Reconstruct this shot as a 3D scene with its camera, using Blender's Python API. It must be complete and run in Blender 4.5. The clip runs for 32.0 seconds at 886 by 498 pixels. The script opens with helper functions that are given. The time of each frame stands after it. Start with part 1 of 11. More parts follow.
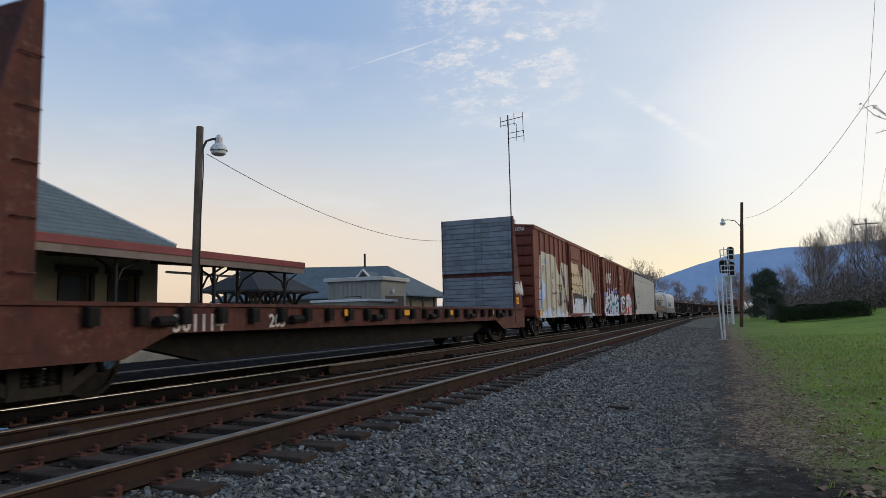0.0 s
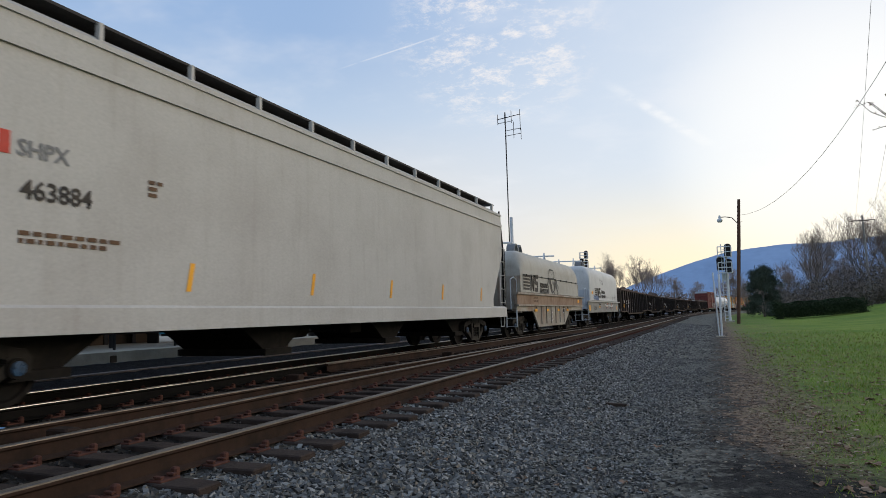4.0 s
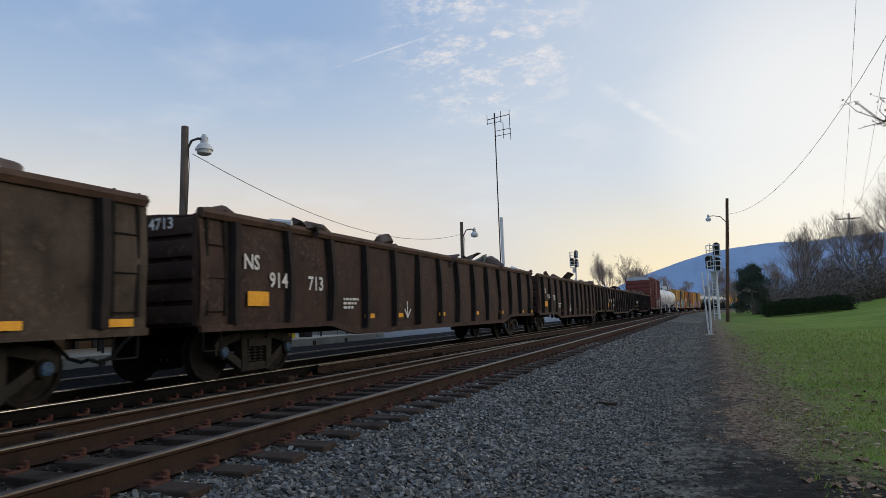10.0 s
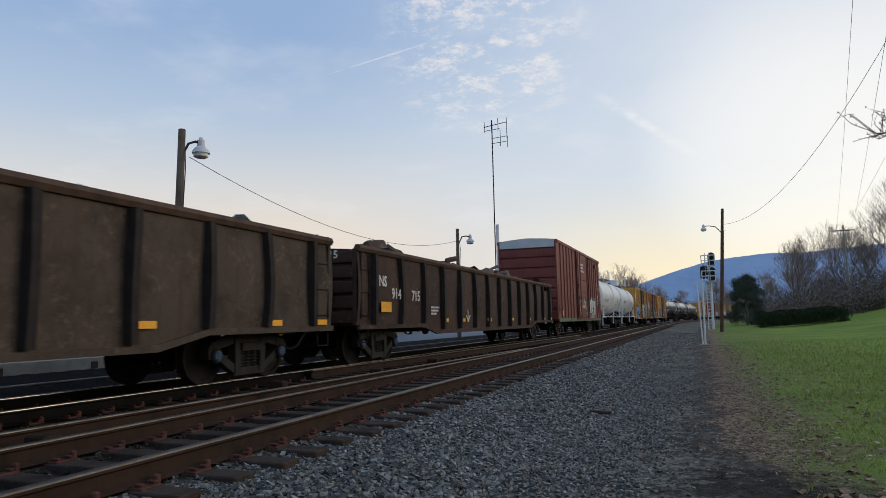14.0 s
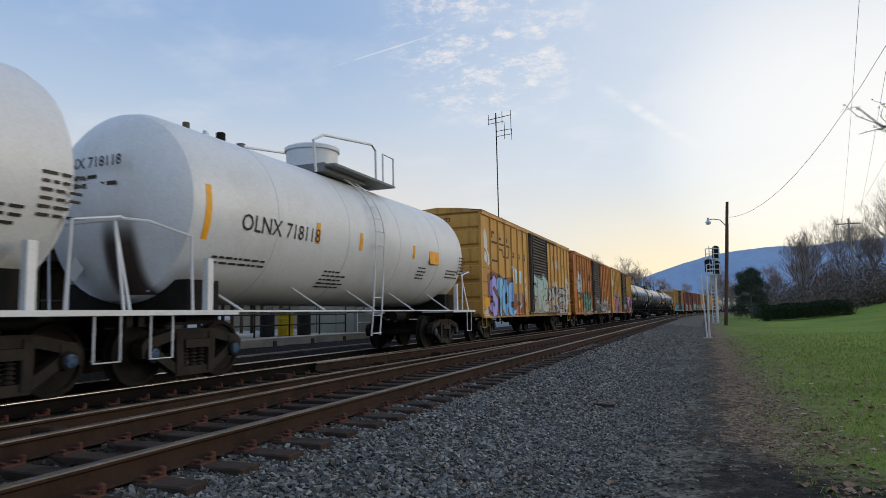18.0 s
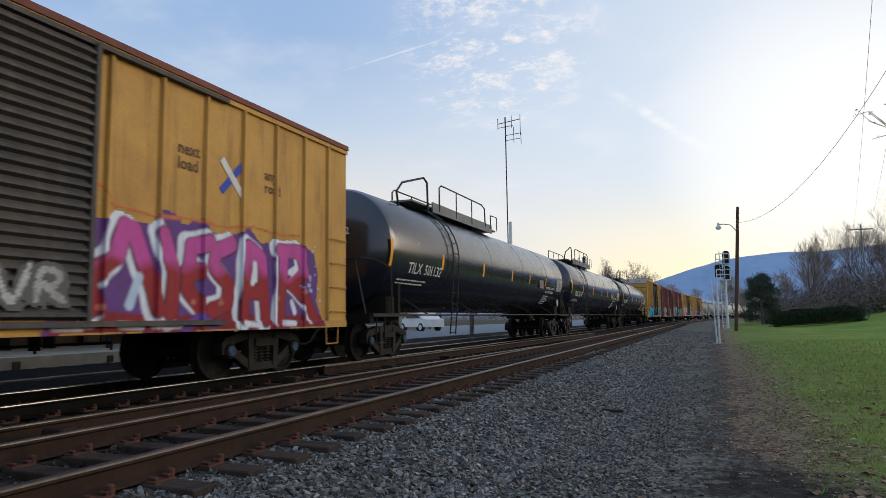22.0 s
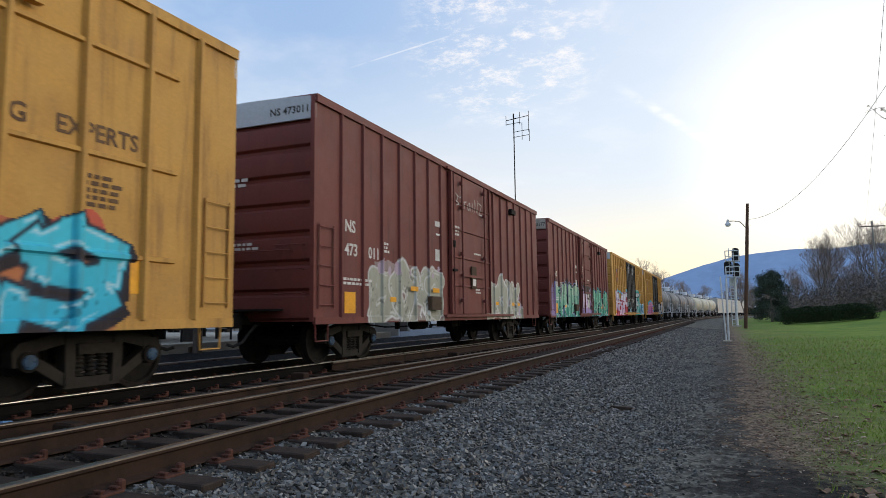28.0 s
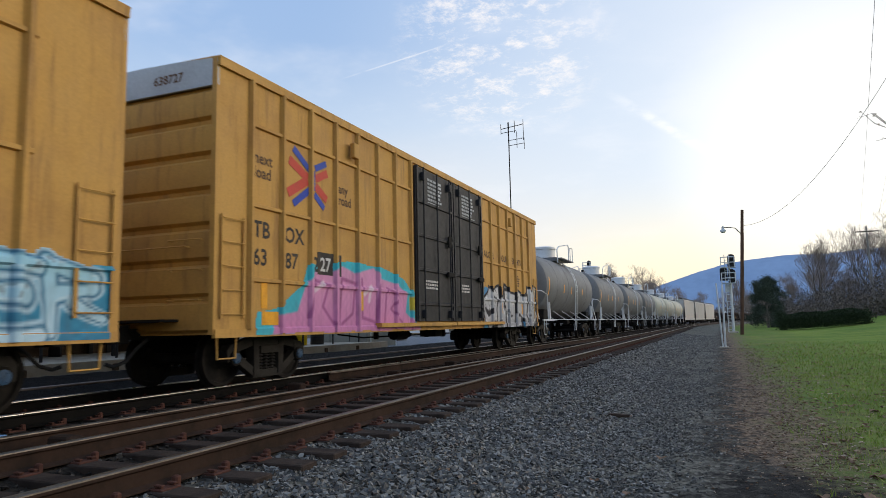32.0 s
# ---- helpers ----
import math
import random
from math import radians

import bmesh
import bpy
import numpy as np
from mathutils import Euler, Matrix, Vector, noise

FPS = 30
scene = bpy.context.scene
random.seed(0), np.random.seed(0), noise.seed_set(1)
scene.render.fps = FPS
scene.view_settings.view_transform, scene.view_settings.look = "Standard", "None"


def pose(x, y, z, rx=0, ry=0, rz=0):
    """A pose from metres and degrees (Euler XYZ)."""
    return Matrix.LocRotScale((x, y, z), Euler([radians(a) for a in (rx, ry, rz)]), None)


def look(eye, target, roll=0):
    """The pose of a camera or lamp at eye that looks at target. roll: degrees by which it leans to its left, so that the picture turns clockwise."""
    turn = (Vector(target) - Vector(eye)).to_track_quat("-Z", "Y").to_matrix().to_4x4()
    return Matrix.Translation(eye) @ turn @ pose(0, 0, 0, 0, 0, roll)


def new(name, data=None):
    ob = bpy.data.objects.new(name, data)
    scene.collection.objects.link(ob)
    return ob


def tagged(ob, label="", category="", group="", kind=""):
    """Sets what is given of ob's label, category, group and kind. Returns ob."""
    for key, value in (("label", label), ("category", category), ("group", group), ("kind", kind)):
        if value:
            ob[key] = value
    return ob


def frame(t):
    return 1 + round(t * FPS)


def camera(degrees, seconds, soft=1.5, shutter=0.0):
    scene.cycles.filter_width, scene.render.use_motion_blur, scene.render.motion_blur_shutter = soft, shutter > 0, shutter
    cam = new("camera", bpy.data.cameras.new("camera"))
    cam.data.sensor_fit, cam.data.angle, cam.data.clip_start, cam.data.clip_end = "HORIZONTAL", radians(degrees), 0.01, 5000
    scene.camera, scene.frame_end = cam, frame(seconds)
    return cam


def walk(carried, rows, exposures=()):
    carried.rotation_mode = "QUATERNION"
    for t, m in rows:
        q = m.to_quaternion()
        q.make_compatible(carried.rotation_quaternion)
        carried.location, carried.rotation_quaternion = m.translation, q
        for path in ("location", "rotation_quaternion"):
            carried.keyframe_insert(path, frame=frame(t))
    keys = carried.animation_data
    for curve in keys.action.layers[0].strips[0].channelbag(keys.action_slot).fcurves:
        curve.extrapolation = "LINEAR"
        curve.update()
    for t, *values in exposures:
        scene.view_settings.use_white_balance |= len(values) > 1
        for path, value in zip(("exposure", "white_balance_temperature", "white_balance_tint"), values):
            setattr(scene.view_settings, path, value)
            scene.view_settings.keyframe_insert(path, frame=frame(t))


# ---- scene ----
# ---- camera and its path: held by hand on the path beside the line ----
EYE = 1.38
RAIL = 0.45            # top of the rails
SPEED = 14.7           # the train, metres a second
cam = camera(67.0, 32.0, soft=0.75, shutter=0.1)
TURNS = [(0, 22.35, 5.84, 1.30), (0.5, 22.40, 5.60, 1.46), (1, 22.34, 5.55, 1.49), (1.5, 22.33, 5.53, 1.45),
         (2, 22.26, 5.56, 1.50), (2.5, 22.22, 5.57, 1.43), (3, 22.28, 5.58, 1.46), (3.5, 22.19, 5.65, 1.45)]
TURNS += [(5.5, 22.06, 5.51, 1.63), (6, 22.25, 5.44, 1.96), (6.5, 22.32, 5.21, 1.66), (7, 22.36, 5.20, 1.86),
          (7.5, 22.21, 5.37, 1.76), (8, 22.03, 5.46, 1.86), (8.5, 21.73, 5.55, 1.96), (9, 21.62, 5.58, 1.84),
          (9.5, 21.53, 5.61, 1.91), (10, 21.37, 5.66, 1.91), (10.5, 21.28, 5.81, 1.87), (11, 21.13, 5.89, 1.75)]
TURNS += [(11.5, 21.08, 5.99, 1.75), (12, 21.29, 6.07, 1.70), (12.5, 21.31, 6.08, 1.65), (13, 21.27, 6.11, 1.61),
          (13.5, 21.13, 6.14, 1.41), (14, 20.92, 6.20, 1.20), (14.5, 19.97, 6.59, 1.19), (16.5, 21.12, 5.38, 1.15),
          (17, 21.17, 5.43, 1.11), (17.5, 21.27, 5.51, 1.15), (18, 21.25, 5.62, 1.14), (18.5, 21.21, 5.67, 1.06)]
TURNS += [(19, 21.24, 5.72, 1.14), (19.5, 21.24, 5.80, 1.31), (20, 21.26, 5.92, 1.27), (20.5, 21.44, 5.99, 1.33),
          (21, 21.60, 6.02, 1.24), (21.5, 21.95, 5.98, 1.16), (22, 21.97, 5.96, 0.79), (22.5, 22.12, 5.76, 0.94),
          (23, 22.09, 5.73, 1.08), (23.5, 22.16, 5.78, 1.12), (24, 22.18, 5.76, 1.00), (24.5, 22.19, 5.53, 0.95)]
TURNS += [(26.5, 22.19, 5.96, 1.05), (27, 22.16, 6.10, 0.87), (27.5, 22.29, 6.35, 0.88), (28, 22.65, 5.69, 0.67),
          (28.5, 23.17, 6.06, 0.38), (29, 23.22, 5.96, 0.58), (29.5, 22.03, 5.58, 0.80), (30, 21.74, 5.05, 0.81),
          (30.5, 21.74, 5.27, 0.75), (31, 21.86, 5.38, -0.06), (31.5, 21.71, 5.49, -0.06), (32, 22.37, 6.44, 1.21)]
walk(cam, [(t, pose(0, 0, EYE, 90 + p, r, y)) for t, y, p, r in TURNS], exposures=[(0, -0.10), (3, 0.06), (6, -0.08), (9, -0.15), (13, -0.12), (19, -0.02), (23, 0.08), (28, 0.2), (29, 0.28), (30, 0.27), (32, 0.18)])


# ---- sky and sun: after sundown glow, thin cloud ----
def sky():
    world = bpy.data.worlds.new("evening_sky")
    scene.world = world
    world.use_nodes = True
    nt = world.node_tree
    N, L = nt.nodes, nt.links.new
    N.clear()
    out, bg = N.new("ShaderNodeOutputWorld"), N.new("ShaderNodeBackground")
    L(bg.outputs[0], out.inputs[0])
    co = N.new("ShaderNodeTexCoord").outputs["Generated"]
    sep = N.new("ShaderNodeSeparateXYZ")
    L(co, sep.inputs[0])

    def m(op, a, b=None, c=None, clamp=False):
        n = N.new("ShaderNodeMath")
        n.operation, n.use_clamp = op, clamp
        for i, v in enumerate((a, b, c)):
            if v is None:
                continue
            if isinstance(v, (int, float)):
                n.inputs[i].default_value = v
            else:
                L(v, n.inputs[i])
        return n.outputs[0]

    def dot(v):
        n = N.new("ShaderNodeVectorMath")
        n.operation = "DOT_PRODUCT"
        L(co, n.inputs[0])
        n.inputs[1].default_value = Vector(v).normalized()
        return n.outputs["Value"]

    def rng(v, a, b, lo=0.0, hi=1.0):
        n = N.new("ShaderNodeMapRange")
        n.interpolation_type = "SMOOTHSTEP"
        L(v, n.inputs[0])
        for i, x in enumerate((a, b, lo, hi)):
            n.inputs[i + 1].default_value = x
        return n.outputs[0]

    def mix(fac, a, b, mode="MIX"):
        n = N.new("ShaderNodeMix")
        n.data_type, n.blend_type = "RGBA", mode
        for i, v in ((0, fac), (6, a), (7, b)):
            if isinstance(v, (int, float)):
                n.inputs[i].default_value = v
            elif isinstance(v, tuple):
                n.inputs[i].default_value = (*v, 1)
            else:
                L(v, n.inputs[i])
        return n.outputs[2]

    def ramp(v, stops):
        n = N.new("ShaderNodeValToRGB")
        e = n.color_ramp.elements
        e[0].position, e[0].color = stops[0][0], (*stops[0][1], 1)
        e[1].position, e[1].color = stops[-1][0], (*stops[-1][1], 1)
        for p, c in stops[1:-1]:
            x = e.new(p)
            x.color = (*c, 1)
        L(v, n.inputs[0])
        return n.outputs[0]

    def noise_tex(vec, scale, detail=5, rough=0.6):
        n = N.new("ShaderNodeTexNoise")
        n.inputs["Scale"].default_value, n.inputs["Detail"].default_value, n.inputs["Roughness"].default_value = scale, detail, rough
        L(vec, n.inputs["Vector"])
        return n.outputs["Fac"]

    z = sep.outputs[2]
    nish = N.new("ShaderNodeTexSky")
    nish.sky_type, nish.sun_disc = "NISHITA", False
    nish.sun_elevation, nish.sun_rotation = radians(4), radians(SUN_AZ)
    L(co, nish.inputs[0])
    base = ramp(z, SKY_STOPS)
    # glow towards the set sun and the pale west
    base = mix(rng(dot((0.35, 0.93, 0.10)), 0.55, 1.0), base, SKY_WEST)
    base = mix(m("MULTIPLY", rng(dot((0.04, 0.99, 0.10)), 0.93, 1.0), rng(z, 0.22, 0.03)), base, SKY_GLOW)
    base = mix(m("MULTIPLY", rng(dot((0.12, 0.97, 0.225)), 0.978, 1.0), 0.55), base, (1.04, 1.02, 0.99))
    # bright west, behind the camera's right shoulder
    base = mix(m("MULTIPLY", rng(dot((1.0, 0.35, 0.15)), 0.2, 0.95), rng(z, 0.72, 0.22)), base, SKY_SIDE)
    # the clear eastern sky behind the camera
    base = mix(rng(dot((-0.25, -1.0, 0.3)), 0.0, 0.9), base, SKY_BACK)
    # thin clouds on a flat layer
    lay = N.new("ShaderNodeVectorMath")
    lay.operation = "DIVIDE"
    L(co, lay.inputs[0])
    hz = m("ADD", m("MAXIMUM", z, 0.0), 0.12)
    cmb = N.new("ShaderNodeCombineXYZ")
    for i in range(3):
        L(hz, cmb.inputs[i])
    L(cmb.outputs[0], lay.inputs[1])
    flat = lay.outputs[0]
    broken = rng(noise_tex(flat, 10.0, 10, 0.74), 0.46, 0.68)
    patch = m("MULTIPLY", rng(dot((-0.262, 0.877, 0.402)), 0.986, 0.998), broken)
    base = mix(m("MULTIPLY", patch, 0.8), base, (0.97, 0.90, 0.86))
    veil = rng(noise_tex(flat, 1.6, 5, 0.6), 0.48, 0.75)
    base = mix(m("MULTIPLY", veil, m("MULTIPLY", rng(z, 0.05, 0.2), 0.35)), base, (0.86, 0.86, 0.90))

    def streak(a, b, width, power):
        a, b = Vector(a).normalized(), Vector(b).normalized()
        n, mid = a.cross(b).normalized(), (a + b).normalized()
        d = m("ABSOLUTE", dot(n))
        s = m("MULTIPLY", rng(d, width, width * 0.15), rng(dot(mid), mid.dot(a) - 0.002, mid.dot(a) + 0.006))
        return m("MULTIPLY", m("MULTIPLY", s, rng(noise_tex(flat, 7.0, 5), 0.32, 0.6)), power)
    base = mix(streak((-0.4879, 0.7998, 0.3496), (-0.2952, 0.8641, 0.4077), 0.0016, 0.34), base, (0.98, 0.94, 0.92))
    base = mix(streak((-0.121, 0.9407, 0.3169), (0.0119, 0.9756, 0.2192), 0.010, 0.62), base, (1.0, 0.97, 0.95))
    base = mix(0.04, base, nish.outputs[0])
    # ground side of the dome stays dim
    base = mix(rng(z, 0.0, -0.04), base, (0.10, 0.10, 0.10))
    L(base, bg.inputs["Color"])
    bg.inputs["Strength"].default_value = SKY_POWER


SUN_AZ = 55
SKY_POWER = 1.0
SKY_STOPS = [(0.0, (0.80, 0.64, 0.52)), (0.06, (0.87, 0.71, 0.57)), (0.13, (0.86, 0.74, 0.64)), (0.20, (0.70, 0.70, 0.72)),
             (0.29, (0.47, 0.58, 0.75)), (0.40, (0.31, 0.45, 0.70)), (0.60, (0.27, 0.42, 0.70)), (1.0, (0.27, 0.41, 0.68))]
SKY_WEST = (0.665, 0.735, 0.845)
SKY_GLOW = (1.0, 0.86, 0.62)
SKY_BACK = (0.50, 0.64, 0.90)
SKY_SIDE = (1.12, 1.05, 0.97)
sky()
sun = new("sun", bpy.data.lights.new("sun", "SUN"))
sun.data.energy, sun.data.angle, sun.data.color = 0.92, radians(25), (1.0, 0.88, 0.74)
sun.matrix_world = look((math.sin(radians(SUN_AZ)) * 50, math.cos(radians(SUN_AZ)) * 50, 14), (0, 0, 0))


# ---- materials ----
def surf(name, c1, c2=None, rough=0.7, metal=0.0, scale=1.5, fine=30.0, bump=0.15, streak=None, amount=0.5, lo=0.45, hi=0.7, rough2=None, spec=0.22, fade=0.25, scuff=None):
    """Base colour c1, patches of c2 at a large scale, fine grain, optional streaks that run down in the colour given."""
    mt = bpy.data.materials.new(name)
    mt.use_nodes = True
    nt = mt.node_tree
    N, L = nt.nodes, nt.links.new
    bs = N["Principled BSDF"]
    co = N.new("ShaderNodeTexCoord").outputs["Object"]
    rnd = N.new("ShaderNodeObjectInfo").outputs["Random"]
    w = N.new("ShaderNodeMath")
    w.operation = "MULTIPLY"
    L(rnd, w.inputs[0])
    w.inputs[1].default_value = 40.0

    def tex(s, vec=co, detail=5.0):
        n = N.new("ShaderNodeTexNoise")
        n.noise_dimensions = "4D"
        n.inputs["Scale"].default_value, n.inputs["Detail"].default_value = s, detail
        n.inputs["Roughness"].default_value = 0.62
        L(vec, n.inputs["Vector"])
        L(w.outputs[0], n.inputs["W"])
        return n.outputs["Fac"]

    def rng(v, a, b, x=0.0, y=1.0):
        n = N.new("ShaderNodeMapRange")
        L(v, n.inputs[0])
        for i, q in enumerate((a, b, x, y)):
            n.inputs[i + 1].default_value = q
        return n.outputs[0]

    def mix(fac, a, b, mode="MIX"):
        n = N.new("ShaderNodeMix")
        n.data_type, n.blend_type = "RGBA", mode
        for i, v in ((0, fac), (6, a), (7, b)):
            if isinstance(v, (int, float)):
                n.inputs[i].default_value = v
            elif isinstance(v, tuple):
                n.inputs[i].default_value = (*v, 1)
            else:
                L(v, n.inputs[i])
        return n.outputs[2]
    c2 = c2 or tuple(0.75 * q for q in c1)
    grain = tex(fine)
    col = mix(rng(tex(scale), lo, hi), c1, c2)
    if streak:
        mp = N.new("ShaderNodeMapping")
        mp.inputs["Scale"].default_value = (4.0, 4.0, 0.35)
        L(co, mp.inputs[0])
        s = N.new("ShaderNodeMath")
        s.operation = "MULTIPLY"
        L(rng(tex(1.6, mp.outputs[0]), 0.52, 0.72), s.inputs[0])
        s.inputs[1].default_value = amount
        col = mix(s.outputs[0], col, streak)
    if scuff:
        # scrapes and chalky bruises
        s = N.new("ShaderNodeMath")
        s.operation = "MULTIPLY"
        L(rng(tex(2.2), 0.46, 0.60), s.inputs[0])
        L(rng(tex(11.0), 0.50, 0.68), s.inputs[1])
        col = mix(s.outputs[0], col, scuff)
    col = mix(1.0, col, mix(grain, (1 - fade,) * 3, (1 + fade,) * 3), "MULTIPLY")
    L(col, bs.inputs["Base Color"])
    L(rng(tex(scale * 3), 0.3, 0.7, rough, rough2 if rough2 is not None else min(1.0, rough + 0.15)), bs.inputs["Roughness"])
    bs.inputs["Metallic"].default_value = metal
    bs.inputs["Specular IOR Level"].default_value = spec
    if bump:
        b = N.new("ShaderNodeBump")
        b.inputs["Strength"].default_value, b.inputs["Distance"].default_value = bump, 0.02
        L(grain, b.inputs["Height"])
        L(b.outputs[0], bs.inputs["Normal"])
    return mt


def spray(name):
    """Spray paint, its colours laid on by the piece's own colour layer, dusted and lightly streaked."""
    mt = bpy.data.materials.new(name)
    mt.use_nodes = True
    nt = mt.node_tree
    N, L = nt.nodes, nt.links.new
    a = N.new("ShaderNodeAttribute")
    a.attribute_name = "paint"
    mp = N.new("ShaderNodeMapping")
    mp.inputs["Scale"].default_value = (3.0, 3.0, 0.5)
    L(N.new("ShaderNodeTexCoord").outputs["Object"], mp.inputs[0])
    ns = N.new("ShaderNodeTexNoise")
    ns.inputs["Scale"].default_value, ns.inputs["Detail"].default_value = 2.5, 7.0
    L(mp.outputs[0], ns.inputs["Vector"])
    rg = N.new("ShaderNodeMapRange")
    for i, v in enumerate((0.50, 0.75, 0.0, 0.32)):
        rg.inputs[i + 1].default_value = v
    L(ns.outputs["Fac"], rg.inputs[0])
    mx = N.new("ShaderNodeMix")
    mx.data_type = "RGBA"
    L(rg.outputs[0], mx.inputs[0])
    L(a.outputs["Color"], mx.inputs[6])
    mx.inputs[7].default_value = (0.10, 0.075, 0.06, 1)
    bs = N["Principled BSDF"]
    L(mx.outputs[2], bs.inputs["Base Color"])
    bs.inputs["Roughness"].default_value = 0.6
    bs.inputs["Specular IOR Level"].default_value = 0.15
    return mt


M = {}
M["yellow"] = surf("boxcar_yellow", (0.50, 0.275, 0.065), (0.38, 0.20, 0.055), 0.55, scale=0.9, streak=(0.17, 0.085, 0.035), amount=0.65, bump=0.06)
M["orange"] = surf("faded_orange", (0.42, 0.16, 0.035), (0.22, 0.075, 0.025), 0.6, scale=0.8, streak=(0.14, 0.05, 0.025), amount=0.75, bump=0.08)
M["brown"] = surf("boxcar_brown", (0.165, 0.046, 0.029), (0.12, 0.034, 0.024), 0.55, scale=0.8, streak=(0.05, 0.02, 0.016), amount=0.5, bump=0.06)
M["maroon"] = surf("boxcar_maroon", (0.155, 0.042, 0.034), (0.115, 0.034, 0.03), 0.5, scale=0.8, streak=(0.06, 0.022, 0.02), amount=0.4, bump=0.05)
M["flat"] = surf("flatcar_rust", (0.092, 0.031, 0.024), (0.045, 0.021, 0.017), 0.75, scale=2.5, streak=(0.025, 0.018, 0.016), amount=0.6, bump=0.2, scuff=(0.15, 0.075, 0.055))
M["gond"] = surf("gondola_grime", (0.068, 0.050, 0.037), (0.024, 0.018, 0.014), 0.75, scale=1.3, streak=(0.050, 0.027, 0.017), amount=0.6, bump=0.3, scuff=(0.115, 0.085, 0.062), spec=0.2)
M["top_rust"] = surf("rusty_top_rail", (0.085, 0.050, 0.034), (0.042, 0.026, 0.019), 0.8, scale=3, bump=0.3)
M["post"] = surf("gondola_post", (0.016, 0.012, 0.011), (0.028, 0.020, 0.016), 0.75, scale=3, bump=0.2, spec=0.25)
M["gond2"] = surf("gondola_rust", (0.050, 0.029, 0.022), (0.020, 0.014, 0.012), 0.75, scale=1.3, streak=(0.060, 0.032, 0.022), amount=0.6, bump=0.3, scuff=(0.10, 0.066, 0.05), spec=0.2)
M["dark"] = surf("grimy_steel", (0.010, 0.009, 0.008), (0.020, 0.016, 0.013), 0.75, scale=5, bump=0.2, spec=0.15)
M["truck"] = surf("truck_steel", (0.024, 0.021, 0.017), (0.012, 0.010, 0.009), 0.7, scale=4, bump=0.2, spec=0.2)
M["black"] = surf("tank_black", (0.009, 0.013, 0.024), (0.012, 0.015, 0.024), 0.16, scale=1.0, bump=0.012, rough2=0.28, spec=0.75, streak=(0.03, 0.028, 0.028), amount=0.15)
M["door"] = surf("door_black", (0.020, 0.020, 0.022), (0.035, 0.034, 0.034), 0.5, scale=2, bump=0.05, streak=(0.07, 0.065, 0.06), amount=0.3)
M["louver"] = surf("door_dark_grey", (0.055, 0.050, 0.048), (0.085, 0.07, 0.06), 0.6, scale=1.5, bump=0.05, streak=(0.14, 0.11, 0.09), amount=0.5)
M["white"] = surf("tank_white", (0.60, 0.62, 0.64), (0.53, 0.54, 0.54), 0.36, scale=0.7, bump=0.015, streak=(0.36, 0.29, 0.23), amount=0.14, spec=0.5)
M["stain"] = surf("rust_stain", (0.24, 0.17, 0.125), (0.38, 0.31, 0.26), 0.8, scale=3, bump=0.1)
M["cream"] = surf("tank_cream", (0.50, 0.48, 0.38), (0.42, 0.40, 0.32), 0.5, scale=0.7, bump=0.02)
M["hopper"] = surf("hopper_grey", (0.44, 0.43, 0.40), (0.38, 0.365, 0.335), 0.55, scale=0.7, bump=0.03, streak=(0.30, 0.27, 0.23), amount=0.3)
M["grey_tank"] = surf("tank_grey", (0.16, 0.165, 0.17), (0.13, 0.13, 0.13), 0.5, scale=0.9, bump=0.02, streak=(0.08, 0.07, 0.06), amount=0.4)
M["hood"] = surf("hood_cream", (0.37, 0.355, 0.31), (0.31, 0.295, 0.255), 0.5, scale=0.7, bump=0.03, streak=(0.24, 0.21, 0.17), amount=0.4)
M["hood2"] = surf("hood_white", (0.52, 0.52, 0.50), (0.45, 0.45, 0.43), 0.5, scale=0.7, bump=0.03, streak=(0.32, 0.30, 0.27), amount=0.3)
M["coil"] = surf("coil_car_grey", (0.33, 0.305, 0.255), (0.20, 0.13, 0.085), 0.65, scale=0.8, bump=0.08, streak=(0.14, 0.085, 0.055), amount=0.6)
M["coil_rust"] = surf("rust_stained_plate", (0.27, 0.19, 0.13), (0.16, 0.085, 0.05), 0.7, scale=0.9, bump=0.08, streak=(0.10, 0.06, 0.04), amount=0.7)
M["coil2"] = surf("girder_grey", (0.25, 0.25, 0.235), (0.20, 0.19, 0.175), 0.6, scale=1.0, bump=0.05, streak=(0.12, 0.10, 0.085), amount=0.5)
M["silver"] = surf("pale_grey_paint", (0.42, 0.45, 0.47), (0.34, 0.36, 0.38), 0.5, scale=1.2, bump=0.03)
M["reflect"] = surf("yellow_reflector", (0.78, 0.36, 0.02), (0.62, 0.27, 0.02), 0.35, scale=6, bump=0.0)
M["letter_white"] = surf("white_lettering", (0.62, 0.60, 0.57), (0.42, 0.40, 0.37), 0.6, scale=3, bump=0.0)
M["letter_black"] = surf("black_lettering", (0.03, 0.027, 0.025), (0.07, 0.055, 0.04), 0.6, scale=3, bump=0.0)
M["letter_brown"] = surf("brown_lettering", (0.10, 0.055, 0.03), (0.16, 0.09, 0.04), 0.6, scale=3, bump=0.0)
M["red"] = surf("red_paint", (0.50, 0.055, 0.035), (0.42, 0.06, 0.04), 0.5, scale=3, bump=0.0)
M["blue"] = surf("blue_paint", (0.02, 0.055, 0.36), (0.025, 0.06, 0.28), 0.5, scale=3, bump=0.0)
M["wood_load"] = surf("weathered_plank", (0.19, 0.215, 0.25), (0.10, 0.115, 0.135), 0.75, scale=1.5, bump=0.3, fine=18, streak=(0.28, 0.29, 0.32), amount=0.4)
M["spray"] = spray("spray_paint")
